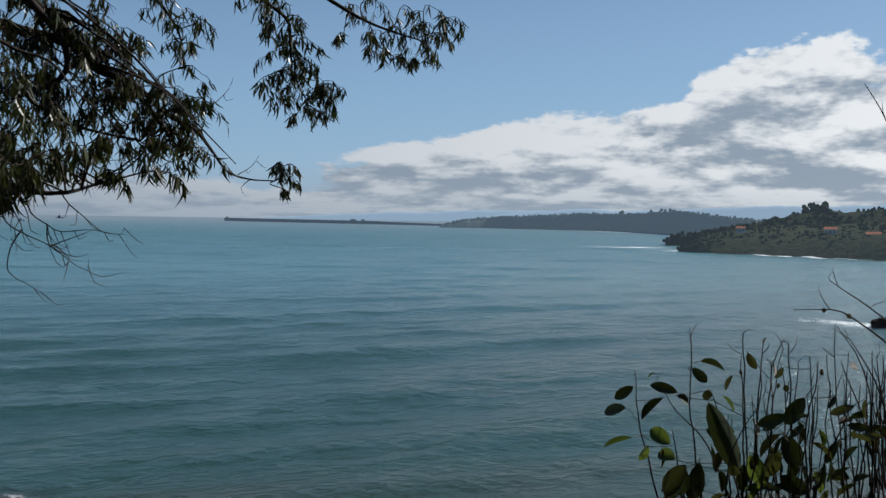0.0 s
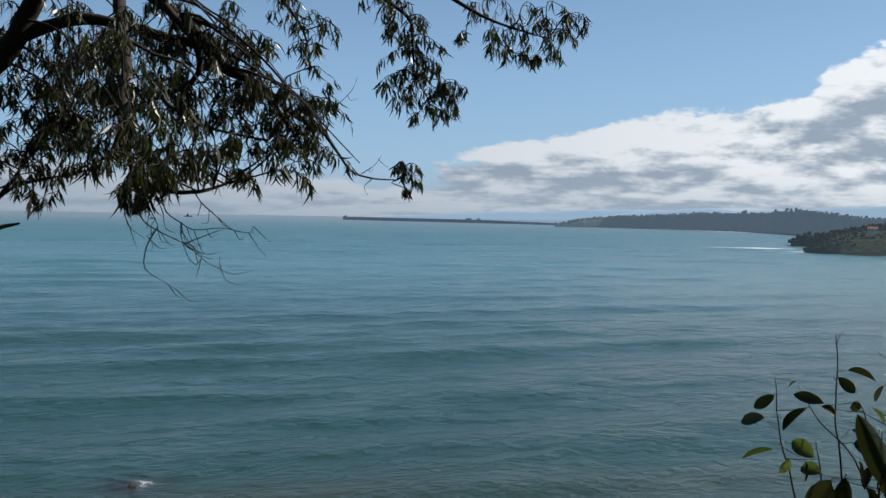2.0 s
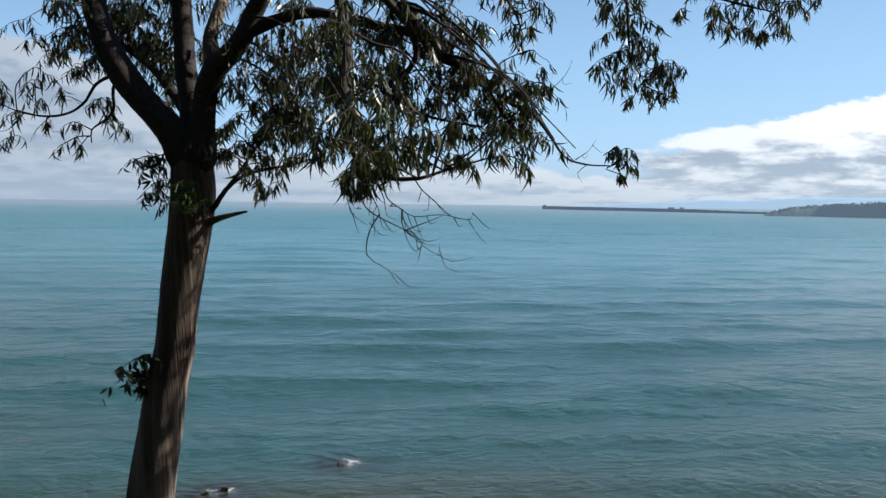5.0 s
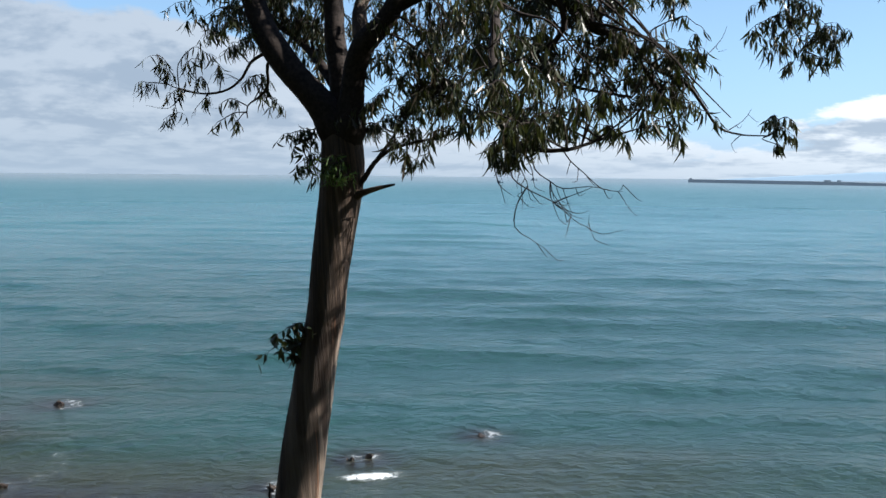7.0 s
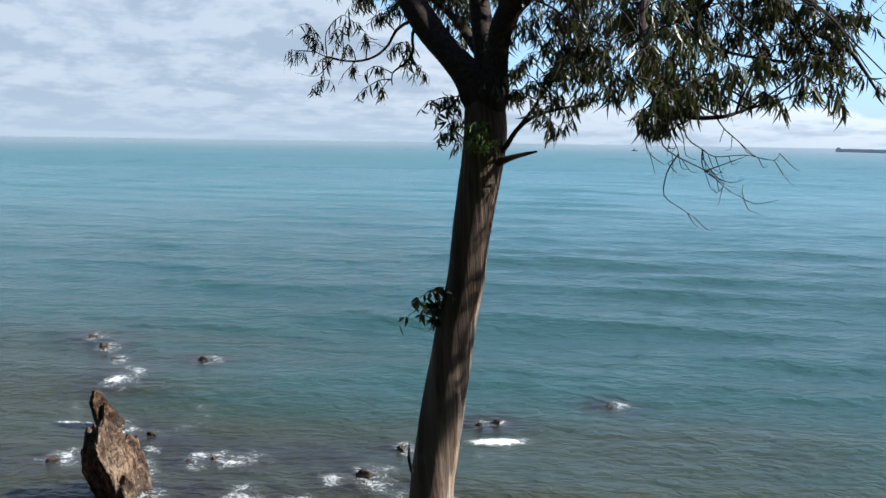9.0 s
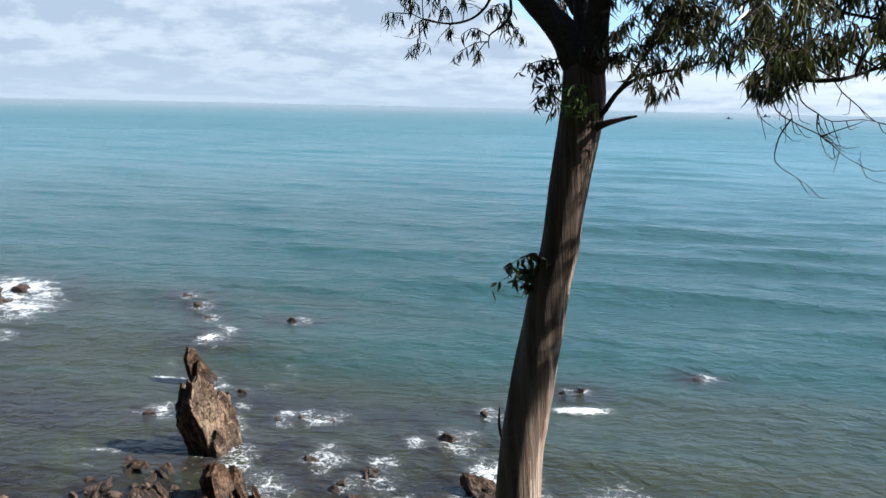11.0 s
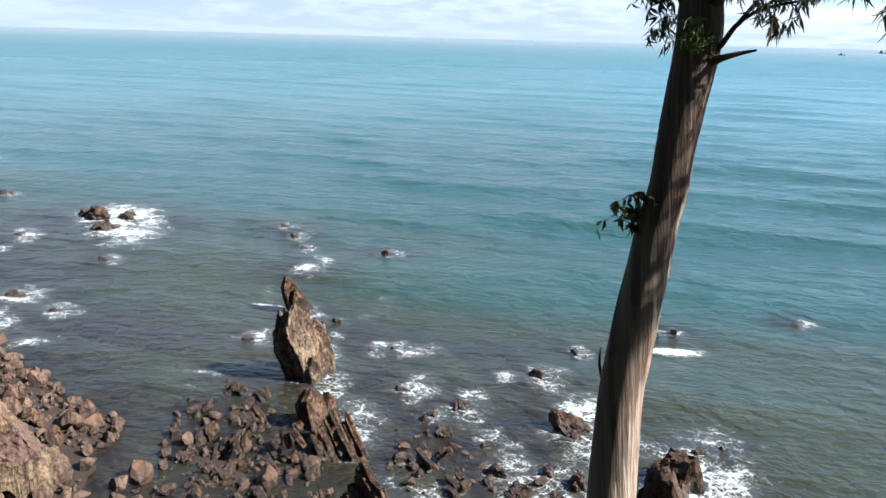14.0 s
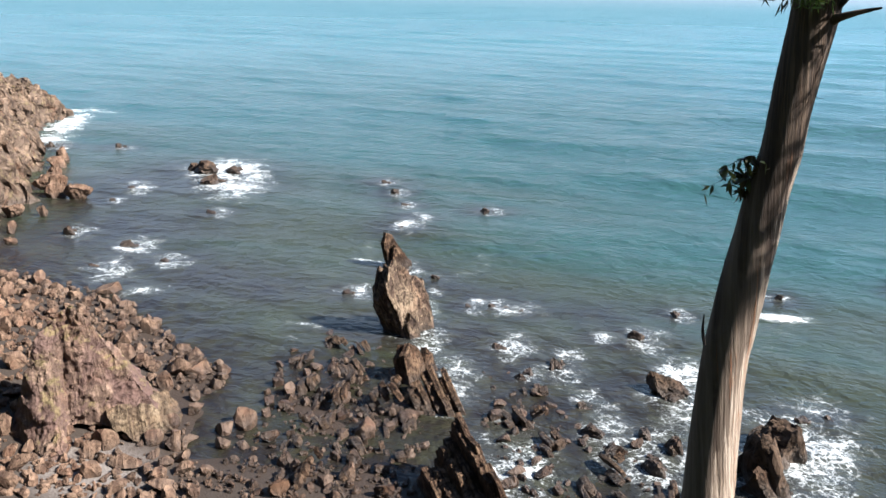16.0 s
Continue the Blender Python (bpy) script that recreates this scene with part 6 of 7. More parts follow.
    shapes = [(np.array([v.co[:] for v in me.vertices]), [tuple(p.vertices) for p in me.polygons]) for me in base]
    finer = [(np.array([v.co[:] for v in me.vertices]), [tuple(p.vertices) for p in me.polygons]) for me in pale]
    for poly, n, lo, hi, mat in ((LEFT_FIELD, 420, 0.8, 1.9, BOULDER_ROCK), (LEFT_FIELD, 1700, 0.25, 0.95, BOULDER_ROCK), (south, 260, 0.2, 0.7, BOULDER_ROCK), (MIDDLE_BED, 900, 0.2, 0.65, WET_ROCK), (RIGHT_BED, 300, 0.2, 0.6, WET_ROCK)):
        xs, ys = [p[0] for p in poly], [p[1] for p in poly]
        verts, faces, count, made = [], [], 0, 0
        while made < n:
            x, y = rng.uniform(min(xs), max(xs)), rng.uniform(min(ys), max(ys))
            if not inside(poly, x, y):
                continue
            made += 1
            # bare gravel at the foot of the outcrop
            if math.hypot(x + 46.5, y - 13.2) < 2.2 and rng.random() < 0.6:
                continue
            s = lo + (hi - lo) * rng.random() ** 2
            if hi > 1.5 and any((x - a) ** 2 + (y - b) ** 2 < ((s + c) * 0.36) ** 2 for a, b, c in taken):
                continue
            if hi > 1.5:
                taken.append((x, y, s))
            co, fs = rng.choice(finer if hi > 1.5 else shapes)
            m = np.array(pose(0, 0, 0, rng.uniform(0, 360), rng.uniform(0, 360), rng.uniform(0, 360)).to_3x3()) * s
            verts.append(co @ m.T + np.array([x, y, ground_at(x, y) + 0.15 * s]))
            faces += [tuple(i + count for i in f) for f in fs]
            count += len(co)
        me = bpy.data.meshes.new("rubble")
        me.from_pydata(np.concatenate(verts).tolist(), [], faces)
        me.materials.append(mat)
        tagged(new("rubble", me), "brown broken stones between the boulders", "stones", kind="stuff")


build_rocks()


def build_left_cliff():
    """The cliff that closes the cove; its foot runs out to a low point."""
    foot = np.array([(-186, 53.5, 1.5), (-181, 50, 6), (-174, 45, 9.5), (-167, 40.5, 12.5), (-156, 37.5, 15), (-147, 36.5, 15), (-139, 34.5, 14), (-130, 31.5, 13.5), (-120, 28.4, 13), (-111, 23.6, 13), (-104, 17, 13), (-99, 8, 15), (-97, -6, 18), (-96, -30, 22)], float)
    s = np.linspace(0, len(foot) - 1, 300)
    px, py, ph = (np.interp(s, np.arange(len(foot)), foot[:, k]) for k in range(3))
    ts = np.concatenate([np.linspace(0, 1, 46), np.linspace(1.1, 5, 14)])
    pts = []
    for t in ts:
        for x, y, h in zip(px, py, ph):
            back = h * 0.62 * min(t, 1.0) ** 1.15 + max(0.0, t - 1) * 8
            z = h * (min(t, 1.0) ** 0.85) + max(0.0, t - 1) * 1.6 - 0.8
            q = Vector((x - 0.35 * back, y - 0.94 * back, z))
            n = noise.noise_vector(q * 0.16) * 2.0 + noise.noise_vector(q * 0.45) * 1.1 + noise.noise_vector(q * 1.2) * 0.5 + noise.noise_vector(q * 2.6) * 0.32 + noise.noise_vector(Vector((q.x * 0.9, q.y * 0.9, q.z * 0.3))) * 0.8
            q += n * min(1.0, 0.35 + h / 12)
            pts.append(q[:])
    me = grid_mesh("cliff", np.array(pts), len(ts), len(s), CLIFF_ROCK, False, flip=True)
    tagged(new("cliff", me), "tan and pink rocky cliff falling to white surf", "cliff", kind="structure")
    rng = random.Random(8)
    meshes = [boulder_mesh(120 + k, BOULDER_ROCK, 16, 4, (1, 0.8, 0.8), 0.06) for k in range(5)]
    for x, y, s in [(-115.8, 29.6, 4.0), (-113.8, 31.9, 3.4), (-137.1, 36.8, 3.2), (-133, 35.0, 3.0), (-121, 30.4, 3.8), (-127, 33.0, 2.6), (-108.5, 23.4, 2.6), (-104.5, 20.5, 2.2), (-101, 21.4, 1.7), (-98.5, 18.5, 2.0), (-96, 20.2, 1.6), (-107, 26.2, 1.6)]:
        ob = new("boulder", rng.choice(meshes))
        ob.matrix_world = pose(x, y, 0.18 * s, rng.uniform(-20, 20), rng.uniform(-20, 20), rng.uniform(0, 360)) @ Matrix.Diagonal((s, s * 0.9, s * 1.15, 1))
        tagged(ob, "large brown fallen block at the foot of the cliff", "boulder", "fallen blocks under the cliff")


build_left_cliff()


def build_right_islet():
    far = [boulder_mesh(200 + s, SKERRY_ROCK, 15, 4, (1, 0.9, 0.8), 0.055) for s in range(4)]
    knoll("rock_islet", (110.5, 228.0, -1.0), [(0, 0, 2, 13, 12, 15), (-7, 1, 0, 9, 9, 7), (-2, 3, 4, 6, 6, 12), (8, -3, 6, 15, 15, 30), (18, -4, 8, 20, 18, 40)], far, "black rocky islet against glittering water", "", 7)

build_right_islet()

# ---------------------------------------------------------------- bush on the edge: the plan
BUSH_STEMS = [
    [(0.814, 3.467, 23.84), (0.77, 3.477, 24.0), (0.716, 3.489, 24.189), (0.686, 3.495, 24.355), (0.674, 3.497, 24.47)],
    [(0.945, 3.495, 23.833), (0.932, 3.499, 24.001), (0.896, 3.508, 24.251), (0.884, 3.511, 24.503), (0.883, 3.512, 24.629)],
    [(1.097, 3.479, 23.842), (1.035, 3.498, 24.0), (0.963, 3.518, 24.187), (0.852, 3.547, 24.306), (0.779, 3.563, 24.408)],
    [(1.147, 3.54, 23.822), (1.134, 3.544, 23.988), (1.108, 3.552, 24.246), (1.098, 3.556, 24.479), (1.089, 3.558, 24.606), (1.127, 3.546, 24.619)],
    [(1.217, 3.409, 23.869), (1.195, 3.417, 24.027), (1.151, 3.432, 24.294), (1.164, 3.428, 24.501), (1.189, 3.419, 24.605)],
    [(1.266, 3.489, 23.843), (1.262, 3.49, 24.007), (1.255, 3.493, 24.262), (1.246, 3.496, 24.471), (1.238, 3.499, 24.574), (1.21, 3.508, 24.583)],
    [(1.155, 3.053, 23.991), (1.159, 3.052, 24.135), (1.145, 3.057, 24.376), (1.173, 3.046, 24.489), (1.179, 3.044, 24.58)],
    [(1.083, 3.31, 23.901), (1.025, 3.328, 24.05), (0.954, 3.349, 24.329), (0.915, 3.36, 24.426)],
    [(1.176, 3.531, 23.826), (1.162, 3.536, 23.991), (1.145, 3.541, 24.291), (1.151, 3.539, 24.44), (1.157, 3.537, 24.589)],
    [(1.506, 3.516, 23.838), (1.483, 3.525, 24.001), (1.469, 3.531, 24.215), (1.461, 3.535, 24.384)],
    [(1.573, 3.624, 23.802), (1.569, 3.626, 23.972), (1.58, 3.621, 24.24), (1.539, 3.638, 24.387), (1.5, 3.655, 24.493)],
    [(1.458, 3.244, 23.931), (1.453, 3.246, 24.084), (1.446, 3.249, 24.36), (1.409, 3.266, 24.531), (1.339, 3.295, 24.667)],
    [(1.621, 3.364, 23.893), (1.596, 3.376, 24.214), (1.541, 3.402, 24.41), (1.487, 3.426, 24.528), (1.442, 3.445, 24.606)],
    [(1.624, 3.239, 24.327), (1.556, 3.272, 24.552), (1.457, 3.318, 24.652), (1.371, 3.354, 24.712), (1.303, 3.381, 24.716), (1.229, 3.409, 24.71)],
    [(1.612, 3.41, 23.877), (1.599, 3.416, 24.081), (1.558, 3.435, 24.322), (1.561, 3.434, 24.528)],
    [(1.71, 3.379, 24.418), (1.624, 3.421, 24.612), (1.555, 3.453, 24.689), (1.458, 3.495, 24.766), (1.394, 3.521, 24.811)],
    [(0.929, 3.121, 23.963), (0.917, 3.125, 24.109), (0.938, 3.119, 24.284), (1.01, 3.096, 24.421)],
    [(1.212, 3.132, 23.965), (1.223, 3.128, 24.156), (1.267, 3.11, 24.311), (1.303, 3.095, 24.427)],
    [(1.516, 3.309, 23.91), (1.502, 3.315, 24.128), (1.465, 3.332, 24.262), (1.43, 3.347, 24.338)],
    [(1.209, 3.505, 23.836), (1.196, 3.51, 24.003), (1.228, 3.499, 24.197), (1.288, 3.477, 24.35)],
    [(0.88, 3.525, 23.822), (0.866, 3.528, 23.991), (0.842, 3.534, 24.159), (0.83, 3.537, 24.244)],
    [(1.554, 3.225, 23.94), (1.547, 3.228, 24.327), (1.52, 3.241, 24.634), (1.52, 3.241, 24.922), (1.504, 3.249, 25.209), (1.465, 3.266, 25.373), (1.431, 3.281, 25.45), (1.405, 3.293, 25.503)],
    [(1.078, 3.486, 23.84), (1.083, 3.484, 24.03), (1.116, 3.474, 24.222), (1.102, 3.478, 24.387)],
    [(1.511, 3.234, 23.936), (1.494, 3.242, 24.129), (1.476, 3.25, 24.347), (1.459, 3.258, 24.565)],
    [(1.617, 3.448, 23.864), (1.59, 3.461, 24.068), (1.562, 3.474, 24.265), (1.538, 3.485, 24.464)],
    [(1.462, 3.25, 23.93), (1.456, 3.253, 24.125), (1.448, 3.256, 24.358), (1.441, 3.259, 24.59)],
    [(1.45, 3.186, 23.951), (1.44, 3.191, 24.142), (1.431, 3.195, 24.276), (1.422, 3.199, 24.41)],
    [(1.497, 3.64, 23.795), (1.505, 3.636, 24.016), (1.513, 3.633, 24.274), (1.518, 3.631, 24.531)],
    [(1.529, 3.264, 23.926), (1.518, 3.269, 24.121), (1.509, 3.274, 24.26), (1.501, 3.277, 24.4)],
    [(1.405, 3.323, 23.903), (1.386, 3.331, 24.101), (1.366, 3.339, 24.347), (1.348, 3.346, 24.593)],
    [(1.685, 3.618, 23.807), (1.674, 3.623, 24.023), (1.663, 3.628, 24.274), (1.652, 3.633, 24.523)],
    [(1.534, 3.625, 23.801), (1.503, 3.638, 24.016), (1.47, 3.651, 24.266), (1.442, 3.663, 24.517)],
    [(1.496, 3.324, 23.905), (1.482, 3.33, 24.103), (1.469, 3.335, 24.263), (1.458, 3.34, 24.423)],
    [(1.525, 3.677, 23.783), (1.528, 3.676, 24.005), (1.533, 3.674, 24.141), (1.537, 3.672, 24.277)],
    [(1.245, 3.292, 23.91), (1.251, 3.29, 24.11), (1.257, 3.288, 24.264), (1.261, 3.286, 24.417)],
    [(1.072, 3.425, 23.86), (1.065, 3.427, 24.067), (1.057, 3.43, 24.305), (1.05, 3.432, 24.543)],
    [(1.198, 3.131, 23.965), (1.195, 3.132, 24.154), (1.191, 3.134, 24.369), (1.186, 3.135, 24.584)],
    [(1.224, 3.513, 23.833), (1.231, 3.511, 24.046), (1.239, 3.508, 24.242), (1.244, 3.506, 24.437)],
    [(1.082, 3.429, 23.859), (1.097, 3.424, 24.068), (1.11, 3.42, 24.311), (1.121, 3.416, 24.551)],
]
BUSH_LEAVES = []
BUSH_LEAVES += [(0.68, 3.623, 24.304, 0.599, 3.685, 24.276, 0.057, 0),
                (0.654, 3.356, 24.438, 0.585, 3.352, 24.391, 0.041, 0),
                (0.649, 3.303, 24.263, 0.533, 3.281, 24.246, 0.048, 1),
                (0.785, 3.232, 24.432, 0.688, 3.23, 24.461, 0.043, 0),
                (0.89, 3.428, 24.516, 0.968, 3.344, 24.514, 0.051, 0),
                (0.873, 3.463, 24.49, 0.923, 3.43, 24.444, 0.042, 0),
                (0.789, 3.332, 24.409, 0.849, 3.356, 24.381, 0.037, 0),
                (0.772, 3.406, 24.389, 0.682, 3.403, 24.322, 0.054, 0),
                (0.8, 3.4, 24.213, 0.732, 3.44, 24.263, 0.062, 1),
                (0.78, 3.23, 24.205, 0.728, 3.301, 24.215, 0.055, 1)]
BUSH_LEAVES += [(0.858, 3.196, 24.436, 0.967, 3.196, 24.198, 0.083, 0),
                (1.0, 3.498, 24.382, 1.033, 3.428, 24.34, 0.035, 1),
                (0.934, 3.492, 24.256, 1.026, 3.45, 24.242, 0.082, 0),
                (1.24, 3.307, 24.423, 1.162, 3.272, 24.333, 0.063, 0),
                (1.125, 3.122, 24.39, 1.019, 3.118, 24.357, 0.047, 0),
                (1.218, 3.475, 24.255, 1.258, 3.422, 24.144, 0.083, 0),
                (1.084, 3.435, 24.189, 1.153, 3.467, 24.061, 0.077, 1),
                (1.202, 3.475, 24.098, 1.293, 3.422, 24.048, 0.07, 0),
                (0.842, 3.337, 24.172, 0.77, 3.358, 24.056, 0.078, 2),
                (0.925, 3.49, 24.147, 0.888, 3.451, 24.004, 0.077, 0)]
BUSH_LEAVES += [(1.302, 3.356, 24.298, 1.341, 3.379, 24.224, 0.039, 1),
                (1.383, 3.371, 24.255, 1.325, 3.335, 24.183, 0.035, 0),
                (1.439, 3.385, 24.107, 1.351, 3.368, 24.134, 0.057, 2),
                (1.327, 3.17, 24.37, 1.387, 3.159, 24.387, 0.033, 0),
                (1.466, 3.361, 24.32, 1.497, 3.327, 24.234, 0.061, 2),
                (1.049, 3.516, 24.459, 1.014, 3.533, 24.401, 0.031, 2),
                (1.017, 3.27, 24.578, 1.037, 3.241, 24.524, 0.033, 2),
                (1.076, 3.195, 24.559, 1.079, 3.14, 24.522, 0.024, 2),
                (1.112, 3.17, 24.541, 1.1, 3.199, 24.502, 0.024, 2),
                (0.778, 3.616, 24.442, 0.74, 3.583, 24.429, 0.018, 1)]
BUSH_LEAVES += [(1.084, 3.137, 24.263, 1.079, 3.201, 24.17, 0.059, 2),
                (0.993, 3.37, 24.224, 0.94, 3.374, 24.14, 0.063, 2),
                (0.926, 3.266, 24.169, 0.958, 3.269, 24.09, 0.052, 0),
                (1.303, 3.389, 24.144, 1.329, 3.373, 24.067, 0.06, 1),
                (1.304, 3.214, 24.441, 1.269, 3.171, 24.411, 0.021, 0),
                (1.513, 3.34, 24.422, 1.516, 3.277, 24.375, 0.044, 0),
                (0.723, 3.422, 24.206, 0.703, 3.468, 24.148, 0.037, 1),
                (0.731, 3.272, 24.242, 0.754, 3.295, 24.158, 0.032, 2),
                (1.274, 3.452, 24.168, 1.255, 3.476, 24.078, 0.048, 0),
                (1.094, 3.446, 24.311, 1.109, 3.391, 24.272, 0.043, 2)]
BUSH_LEAVES += [(1.228, 3.249, 24.089, 1.217, 3.209, 23.996, 0.049, 0),
                (1.149, 3.452, 24.2, 1.208, 3.405, 24.135, 0.038, 0),
                (0.845, 3.377, 24.144, 0.858, 3.436, 24.03, 0.042, 0),
                (1.354, 3.38, 24.074, 1.357, 3.44, 24.008, 0.023, 2),
                (1.137, 3.29, 24.312, 1.091, 3.304, 24.299, 0.021, 0),
                (1.306, 3.346, 24.127, 1.262, 3.36, 24.099, 0.023, 0),
                (1.138, 3.221, 24.302, 1.1, 3.222, 24.236, 0.038, 0),
                (0.842, 3.251, 24.114, 0.844, 3.236, 24.06, 0.029, 0),
                (0.952, 3.571, 24.284, 1.033, 3.606, 24.261, 0.029, 0),
                (1.31, 3.3, 24.19, 1.303, 3.303, 24.117, 0.034, 1)]
BUSH_LEAVES += [(1.207, 3.216, 24.343, 1.147, 3.186, 24.305, 0.027, 0),
                (1.212, 3.186, 24.373, 1.179, 3.235, 24.358, 0.023, 0),
                (0.906, 3.533, 24.028, 0.802, 3.541, 24.018, 0.047, 0),
                (0.907, 3.499, 24.104, 0.893, 3.536, 23.985, 0.049, 0),
                (0.943, 3.451, 24.067, 0.888, 3.486, 24.027, 0.033, 0),
                (1.276, 3.37, 24.246, 1.351, 3.323, 24.208, 0.053, 2),
                (1.335, 3.324, 24.213, 1.327, 3.298, 24.123, 0.045, 1),
                (1.09, 3.32, 24.067, 1.1, 3.351, 23.947, 0.056, 2),
                (1.176, 3.377, 24.065, 1.161, 3.356, 24.017, 0.021, 2),
                (0.892, 3.568, 24.007, 0.818, 3.605, 23.948, 0.042, 0)]
BUSH_LEAVES += [(1.098, 3.357, 24.089, 1.132, 3.284, 24.098, 0.027, 0),
                (0.962, 3.385, 24.284, 1.005, 3.341, 24.284, 0.023, 1),
                (1.133, 3.384, 24.224, 1.18, 3.363, 24.184, 0.029, 2),
                (1.173, 3.432, 24.072, 1.271, 3.416, 24.05, 0.039, 0),
                (1.25, 3.396, 24.177, 1.276, 3.367, 24.116, 0.03, 0),
                (1.221, 3.341, 24.334, 1.255, 3.36, 24.234, 0.051, 0),
                (1.181, 3.434, 24.078, 1.086, 3.446, 24.048, 0.036, 1),
                (1.357, 3.374, 24.127, 1.324, 3.435, 24.106, 0.026, 0),
                (1.117, 3.396, 24.104, 1.102, 3.461, 24.013, 0.032, 1),
                (1.095, 3.516, 24.133, 1.09, 3.52, 24.023, 0.054, 0)]
BUSH_LEAVES += [(1.167, 3.312, 24.29, 1.074, 3.301, 24.218, 0.047, 2),
                (1.03, 3.486, 24.018, 0.968, 3.558, 23.959, 0.035, 2),
                (0.927, 3.366, 24.231, 0.943, 3.385, 24.169, 0.027, 0),
                (1.111, 3.411, 24.196, 1.101, 3.444, 24.126, 0.033, 0),
                (1.354, 3.085, 24.461, 1.352, 3.122, 24.377, 0.042, 2),
                (1.403, 3.242, 24.265, 1.363, 3.28, 24.208, 0.037, 0),
                (1.413, 3.167, 24.181, 1.367, 3.204, 24.154, 0.032, 0),
                (1.433, 3.313, 24.117, 1.377, 3.355, 24.072, 0.029, 2),
                (1.408, 3.3, 24.34, 1.331, 3.271, 24.341, 0.029, 2),
                (1.293, 3.106, 24.363, 1.35, 3.073, 24.36, 0.032, 0)]
BUSH_LEAVES += [(1.401, 3.273, 24.397, 1.318, 3.271, 24.369, 0.033, 2),
                (1.438, 3.272, 24.325, 1.513, 3.256, 24.304, 0.039, 0),
                (1.288, 3.057, 24.341, 1.342, 3.029, 24.339, 0.029, 2),
                (1.326, 3.12, 24.222, 1.244, 3.096, 24.187, 0.042, 0),
                (1.354, 3.068, 24.34, 1.379, 3.032, 24.344, 0.019, 2),
                (1.345, 3.093, 24.341, 1.367, 3.043, 24.332, 0.02, 0)]


def bush_leaf_mesh(seed, mat):
    """A broad leaf one unit long along +x, cupped about its midrib, with a short stalk."""
    rng = random.Random(seed)
    shape = [(0.0, 0.012), (0.10, 0.015), (0.16, 0.16), (0.30, 0.36), (0.50, 0.48), (0.68, 0.50), (0.84, 0.40), (0.95, 0.20), (1.0, 0.05)]
    droop, cup = rng.uniform(0.05, 0.22), rng.uniform(0.10, 0.30)
    rows = []
    for t, w in shape:
        z = -droop * t * t
        rows.append([(t, -w, z + cup * w), (t, -w * 0.5, z + cup * w * 0.35 + rng.uniform(-.01, .01)), (t, 0, z), (t, w * 0.5, z + cup * w * 0.35 + rng.uniform(-.01, .01)), (t, w, z + cup * w)])
    me = bpy.data.meshes.new("leaf")
    me.from_pydata([p for r in rows for p in r], [], [(i * 5 + k, i * 5 + k + 1, i * 5 + k + 6, i * 5 + k + 5) for i in range(len(rows) - 1) for k in range(4)])
    me.materials.append(mat)
    me.shade_smooth()
    return me


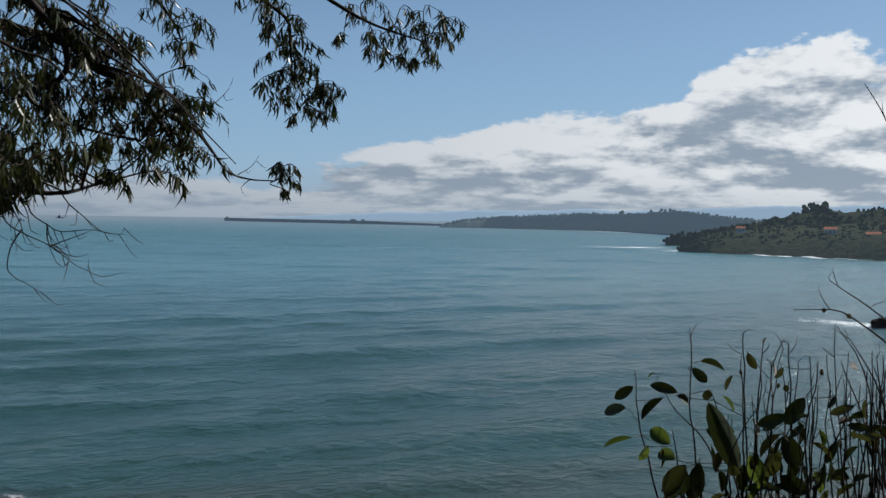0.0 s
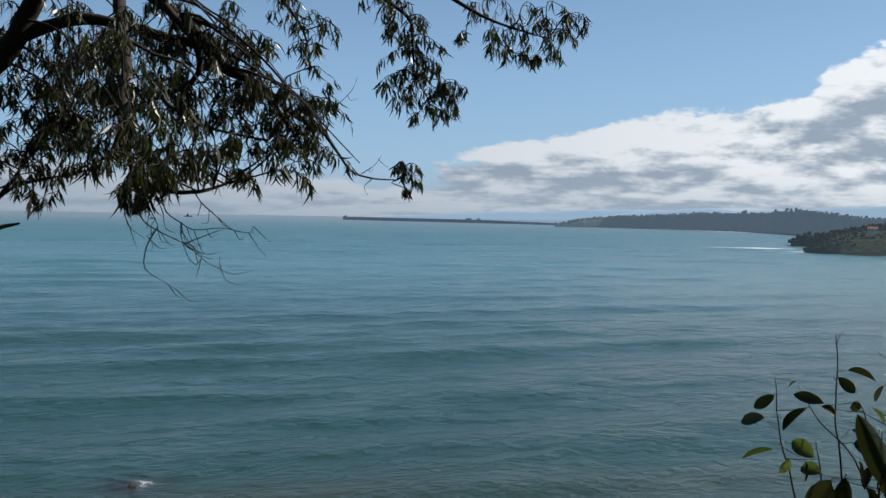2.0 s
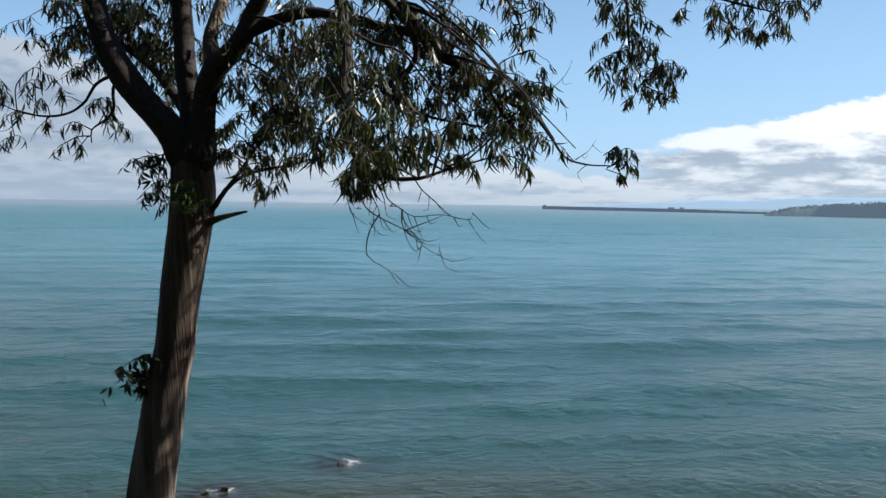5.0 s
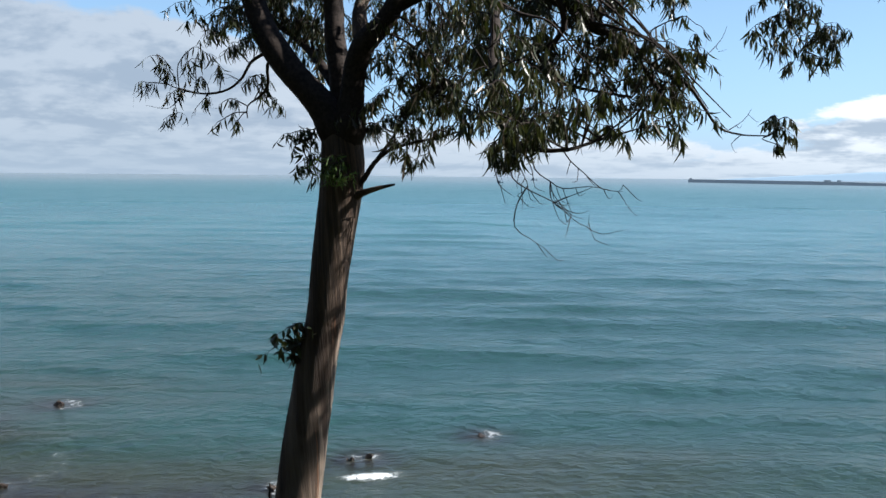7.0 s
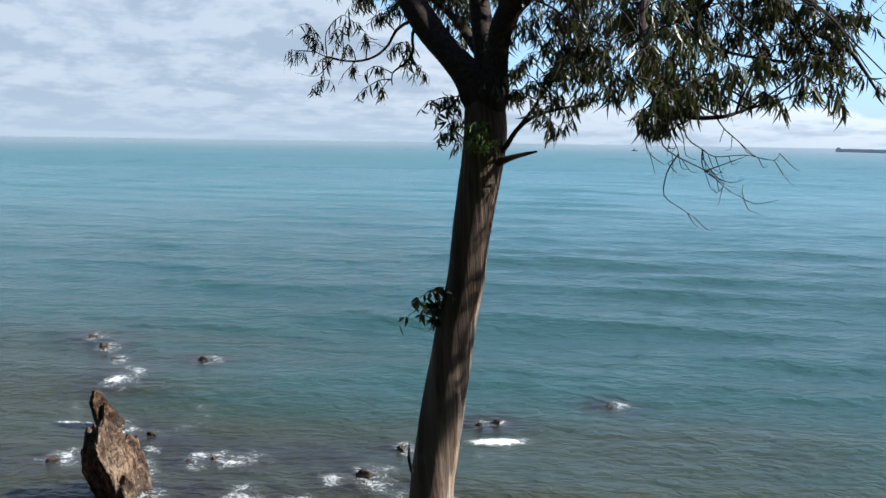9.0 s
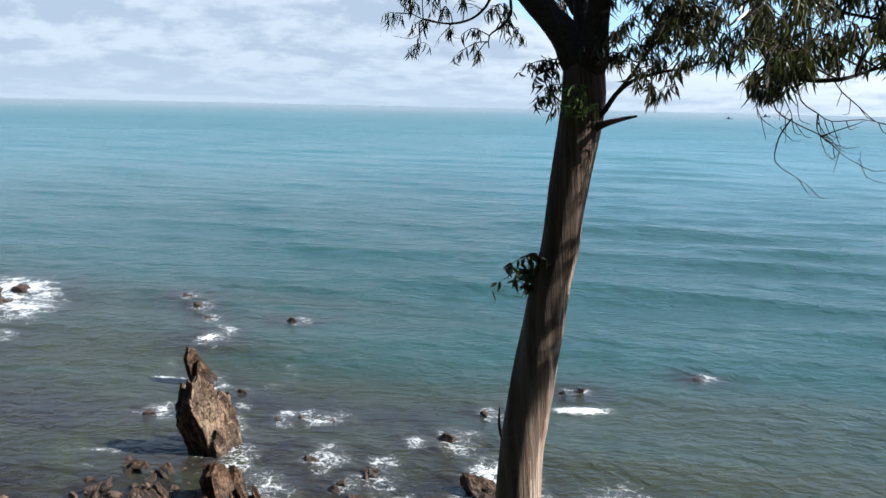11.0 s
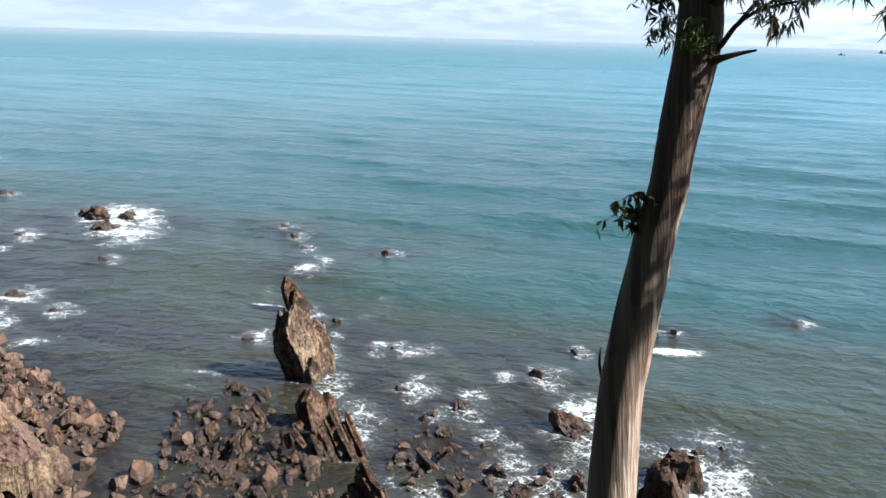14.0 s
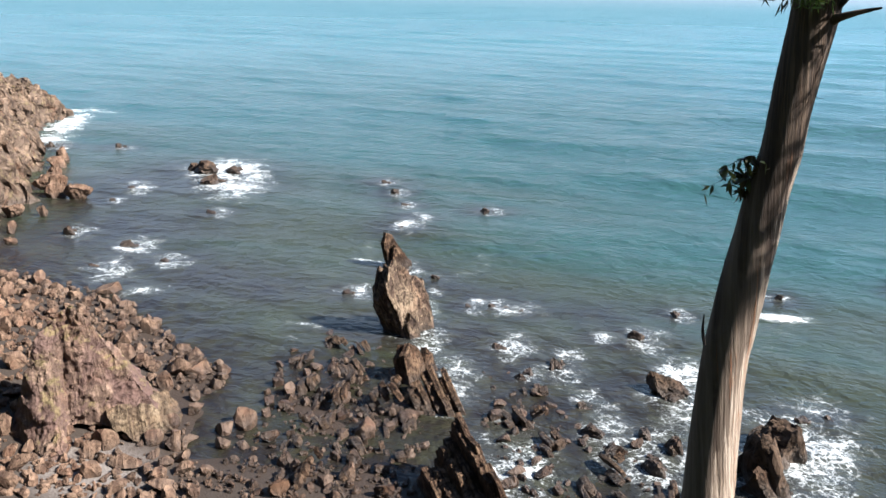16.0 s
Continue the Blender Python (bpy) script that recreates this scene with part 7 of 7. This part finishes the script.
def build_bush():
    rng = random.Random(21)
    bush = tagged(new("bush"), "straggly bush with broad green leaves and bare dark stems", "bush")
    # the thicket of bare stems, thickest at one end
    thicket = []
    for k in range(34):
        x = rng.uniform(1.34, 1.66) if k < 22 else rng.uniform(1.0, 1.34)
        y, top = rng.uniform(3.15, 3.55), rng.uniform(24.22, 24.58)
        lean = rng.uniform(-.10, .06)
        n = rng.randint(4, 6)
        thicket.append([(x + lean * i / n + rng.uniform(-.012, .012), y + rng.uniform(-.012, .012), 23.84 + (top - 23.84) * i / n) for i in range(n + 1)])
    reach = []
    for line in BUSH_STEMS + thicket:
        bm = bmesh.new()
        n = len(line)
        foot = Vector(line[0])
        ground = clifftop_height(np.array([20.0]), np.array([math.hypot(foot.x, foot.y)]))[0] - 0.2
        pts = [(foot.x + rng.uniform(-.1, .1), foot.y + rng.uniform(-.1, .1), float(ground), 0.006)] + [(*p, 0.0040 * (1 - 0.72 * i / (n - 1)) + 0.0004) for i, p in enumerate(line)]
        path = curve_points(pts, 0.04)
        path = [(p[0] + 0.012 * noise.noise(Vector(p[:3]) * 9.0), p[1], p[2], p[3]) for p in path]
        reach.extend(Vector(p[:3]) for p in path[2:])
        tube_into(bm, path, 6, 0.15, 3)
        for q in path[len(path) // 2:]:
            if rng.random() < 0.20:
                c = Vector(q[:3])
                e = c + Vector((rng.uniform(-.06, .06), rng.uniform(-.04, .04), rng.uniform(0.02, .09)))
                tube_into(bm, curve_points([(*c, 0.0018), (*((c + e) / 2 + Vector((rng.uniform(-.01, .01), 0, 0))), 0.0014), (*e, 0.0008)], 0.02), 4, cap=False)
        part("stem", bm, TWIG, bush, "", True)
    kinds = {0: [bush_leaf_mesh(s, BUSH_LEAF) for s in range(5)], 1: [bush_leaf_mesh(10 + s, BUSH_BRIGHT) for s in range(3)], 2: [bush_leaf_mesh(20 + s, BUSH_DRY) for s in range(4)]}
    words = {0: "dark green leaf", 1: "bright yellow-green leaf", 2: "withered red-brown leaf"}
    for ax, ay, az, bx, by, bz, w, hue in BUSH_LEAVES:
        a, b = Vector((ax, ay, az)), Vector((bx, by, bz))
        d = b - a
        length = d.length
        turn = d.to_track_quat("X", "Z").to_matrix().to_4x4() @ pose(0, 0, 0, rng.uniform(35, 85) * rng.choice((-1, 1)), 0, 0)
        ob = new("leaf", rng.choice(kinds[hue]))
        ob.parent = bush
        ob.matrix_world = Matrix.Translation(a) @ turn @ Matrix.Diagonal((length * 1.05, w * 0.92, length, 1))
        tagged(ob, words[hue])
        # the stalk runs down to the nearest stem
        low = min(reach, key=lambda p: (p - a).length + (0.05 if p.z > a.z else 0.0))
        if (low - a).length > 0.006:
            bm = bmesh.new()
            tube_into(bm, curve_points([(*low, 0.0016), (*((low + a) / 2 + Vector((0, 0, -0.004))), 0.0013), (*a, 0.0011)], 0.02), 4, cap=False)
            part("leaf_stalk", bm, TWIG, bush)
    # small curled dead leaves on the bare stems
    for line in BUSH_STEMS[3:20]:
        for _ in range(1):
            k = rng.randrange(2, len(line))
            p = Vector(line[k]) + Vector((rng.uniform(-.03, .03), rng.uniform(-.03, .03), rng.uniform(-.08, .02)))
            s = rng.uniform(0.02, 0.045)
            ob = new("leaf", rng.choice(kinds[2]))
            ob.parent = bush
            ob.matrix_world = Matrix.Translation(p) @ pose(0, 0, 0, rng.uniform(0, 360), rng.uniform(20, 110), rng.uniform(0, 360)) @ Matrix.Diagonal((s, s * 0.8, s, 1))
            tagged(ob, words[2])


build_bush()


# ---------------------------------------------------------------- boats and houses far off
def box_into(bm, at, size, bevel=0.0):
    one = bmesh.new()
    bmesh.ops.create_cube(one, size=1.0)
    one.transform(Matrix.Translation(at) @ Matrix.Diagonal((*size, 1)))
    if bevel:
        bmesh.ops.bevel(one, geom=one.edges[:], offset=bevel, segments=1, affect="EDGES")
    tmp = bpy.data.meshes.new("box")
    one.to_mesh(tmp)
    one.free()
    bm.from_mesh(tmp)
    bpy.data.meshes.remove(tmp)


def build_ship(at, length, yaw, label):
    ship = tagged(new("ship"), label, "ship")
    bm = bmesh.new()
    secs = [(-0.5, 0.10, 0.10), (-0.42, 0.13, 0.095), (0.0, 0.14, 0.09), (0.3, 0.12, 0.10), (0.45, 0.06, 0.13), (0.5, 0.01, 0.15)]
    rings = []
    for x, w, h in secs:
        rings.append([bm.verts.new((x * length, s * w * length / 1.3 * k, z)) for s, k, z in ((-1, .7, -0.5), (-1, 1, h * length), (1, 1, h * length), (1, .7, -0.5))])
    for a, b in zip(rings[:-1], rings[1:]):
        for k in range(4):
            bm.faces.new((a[k], a[(k + 1) % 4], b[(k + 1) % 4], b[k]))
    bm.faces.new(rings[0]), bm.faces.new(rings[-1][::-1])
    bmesh.ops.recalc_face_normals(bm, faces=bm.faces)
    part("hull", bm, SHIP_PAINT, ship)
    bm = bmesh.new()
    box_into(bm, (-0.1 * length, 0, 0.18 * length), (0.34 * length, 0.18 * length, 0.18 * length), 0.3)
    box_into(bm, (-0.08 * length, 0, 0.31 * length), (0.2 * length, 0.15 * length, 0.10 * length), 0.3)
    part("wheelhouse", bm, SHIP_PAINT, ship)
    bm = bmesh.new()
    box_into(bm, (-0.08 * length, 0, 0.48 * length), (0.03 * length, 0.03 * length, 0.3 * length))
    box_into(bm, (0.3 * length, 0, 0.25 * length), (0.025 * length, 0.025 * length, 0.26 * length))
    part("mast", bm, SHIP_PAINT, ship)
    ship.matrix_world = pose(*at, 0, 0, yaw)


def build_house(at, size, yaw, label):
    house = tagged(new("house"), label, "house")
    w, d, h = size
    bm = bmesh.new()
    box_into(bm, (0, 0, h / 2 - 0.5), (w, d, h + 1))
    part("wall", bm, WHITEWASH, house)
    bm = bmesh.new()
    v = [bm.verts.new(p) for p in ((-w * .54, -d * .56, h), (w * .54, -d * .56, h), (w * .54, d * .56, h), (-w * .54, d * .56, h), (-w * .54, 0, h + d * .28), (w * .54, 0, h + d * .28))]
    for f in ((0, 1, 5, 4), (2, 3, 4, 5), (0, 4, 3), (1, 2, 5), (3, 2, 1, 0)):
        bm.faces.new([v[i] for i in f])
    part("roof", bm, ROOF, house)
    for k in range(3):
        bm = bmesh.new()
        box_into(bm, ((k - 1) * w * 0.3, -d / 2, h * 0.5), (w * 0.1, 0.15, h * 0.35))
        part("window", bm, SHIP_PAINT, house)
    house.matrix_world = pose(*at, 0, 0, yaw)


SHIP_PAINT = simple("ship_paint", (0.10, 0.13, 0.16), 0.6, 0.3, 0.6)
WHITEWASH = simple("whitewash", (0.62, 0.60, 0.56), 0.9, 0.1, 0.5)
ROOF = simple("roof_tile", (0.28, 0.12, 0.08), 0.9, 0.3, 0.8)
build_ship((-949.9, 2061.6, 0.0), 15, 20, "small grey ship far out on the sea")
build_ship((-1894.0, 2686.0, 0.0), 22, 0, "small grey ship on the far horizon")
build_ship((-1190.0, 2840.0, 0.0), 24, 5, "low grey boat on the far horizon")
for b, d, z, s in [(21.4, 790, 16.0, (9, 7, 4)), (23.6, 770, 13.0, (10, 7, 4)), (16.6, 800, 16.5, (7, 5, 3)), (24.3, 1000, 28, (12, 8, 6))]:
    build_house(polar(b, d, z).to_tuple(), s, -b, "small white house with a red roof on the headland")
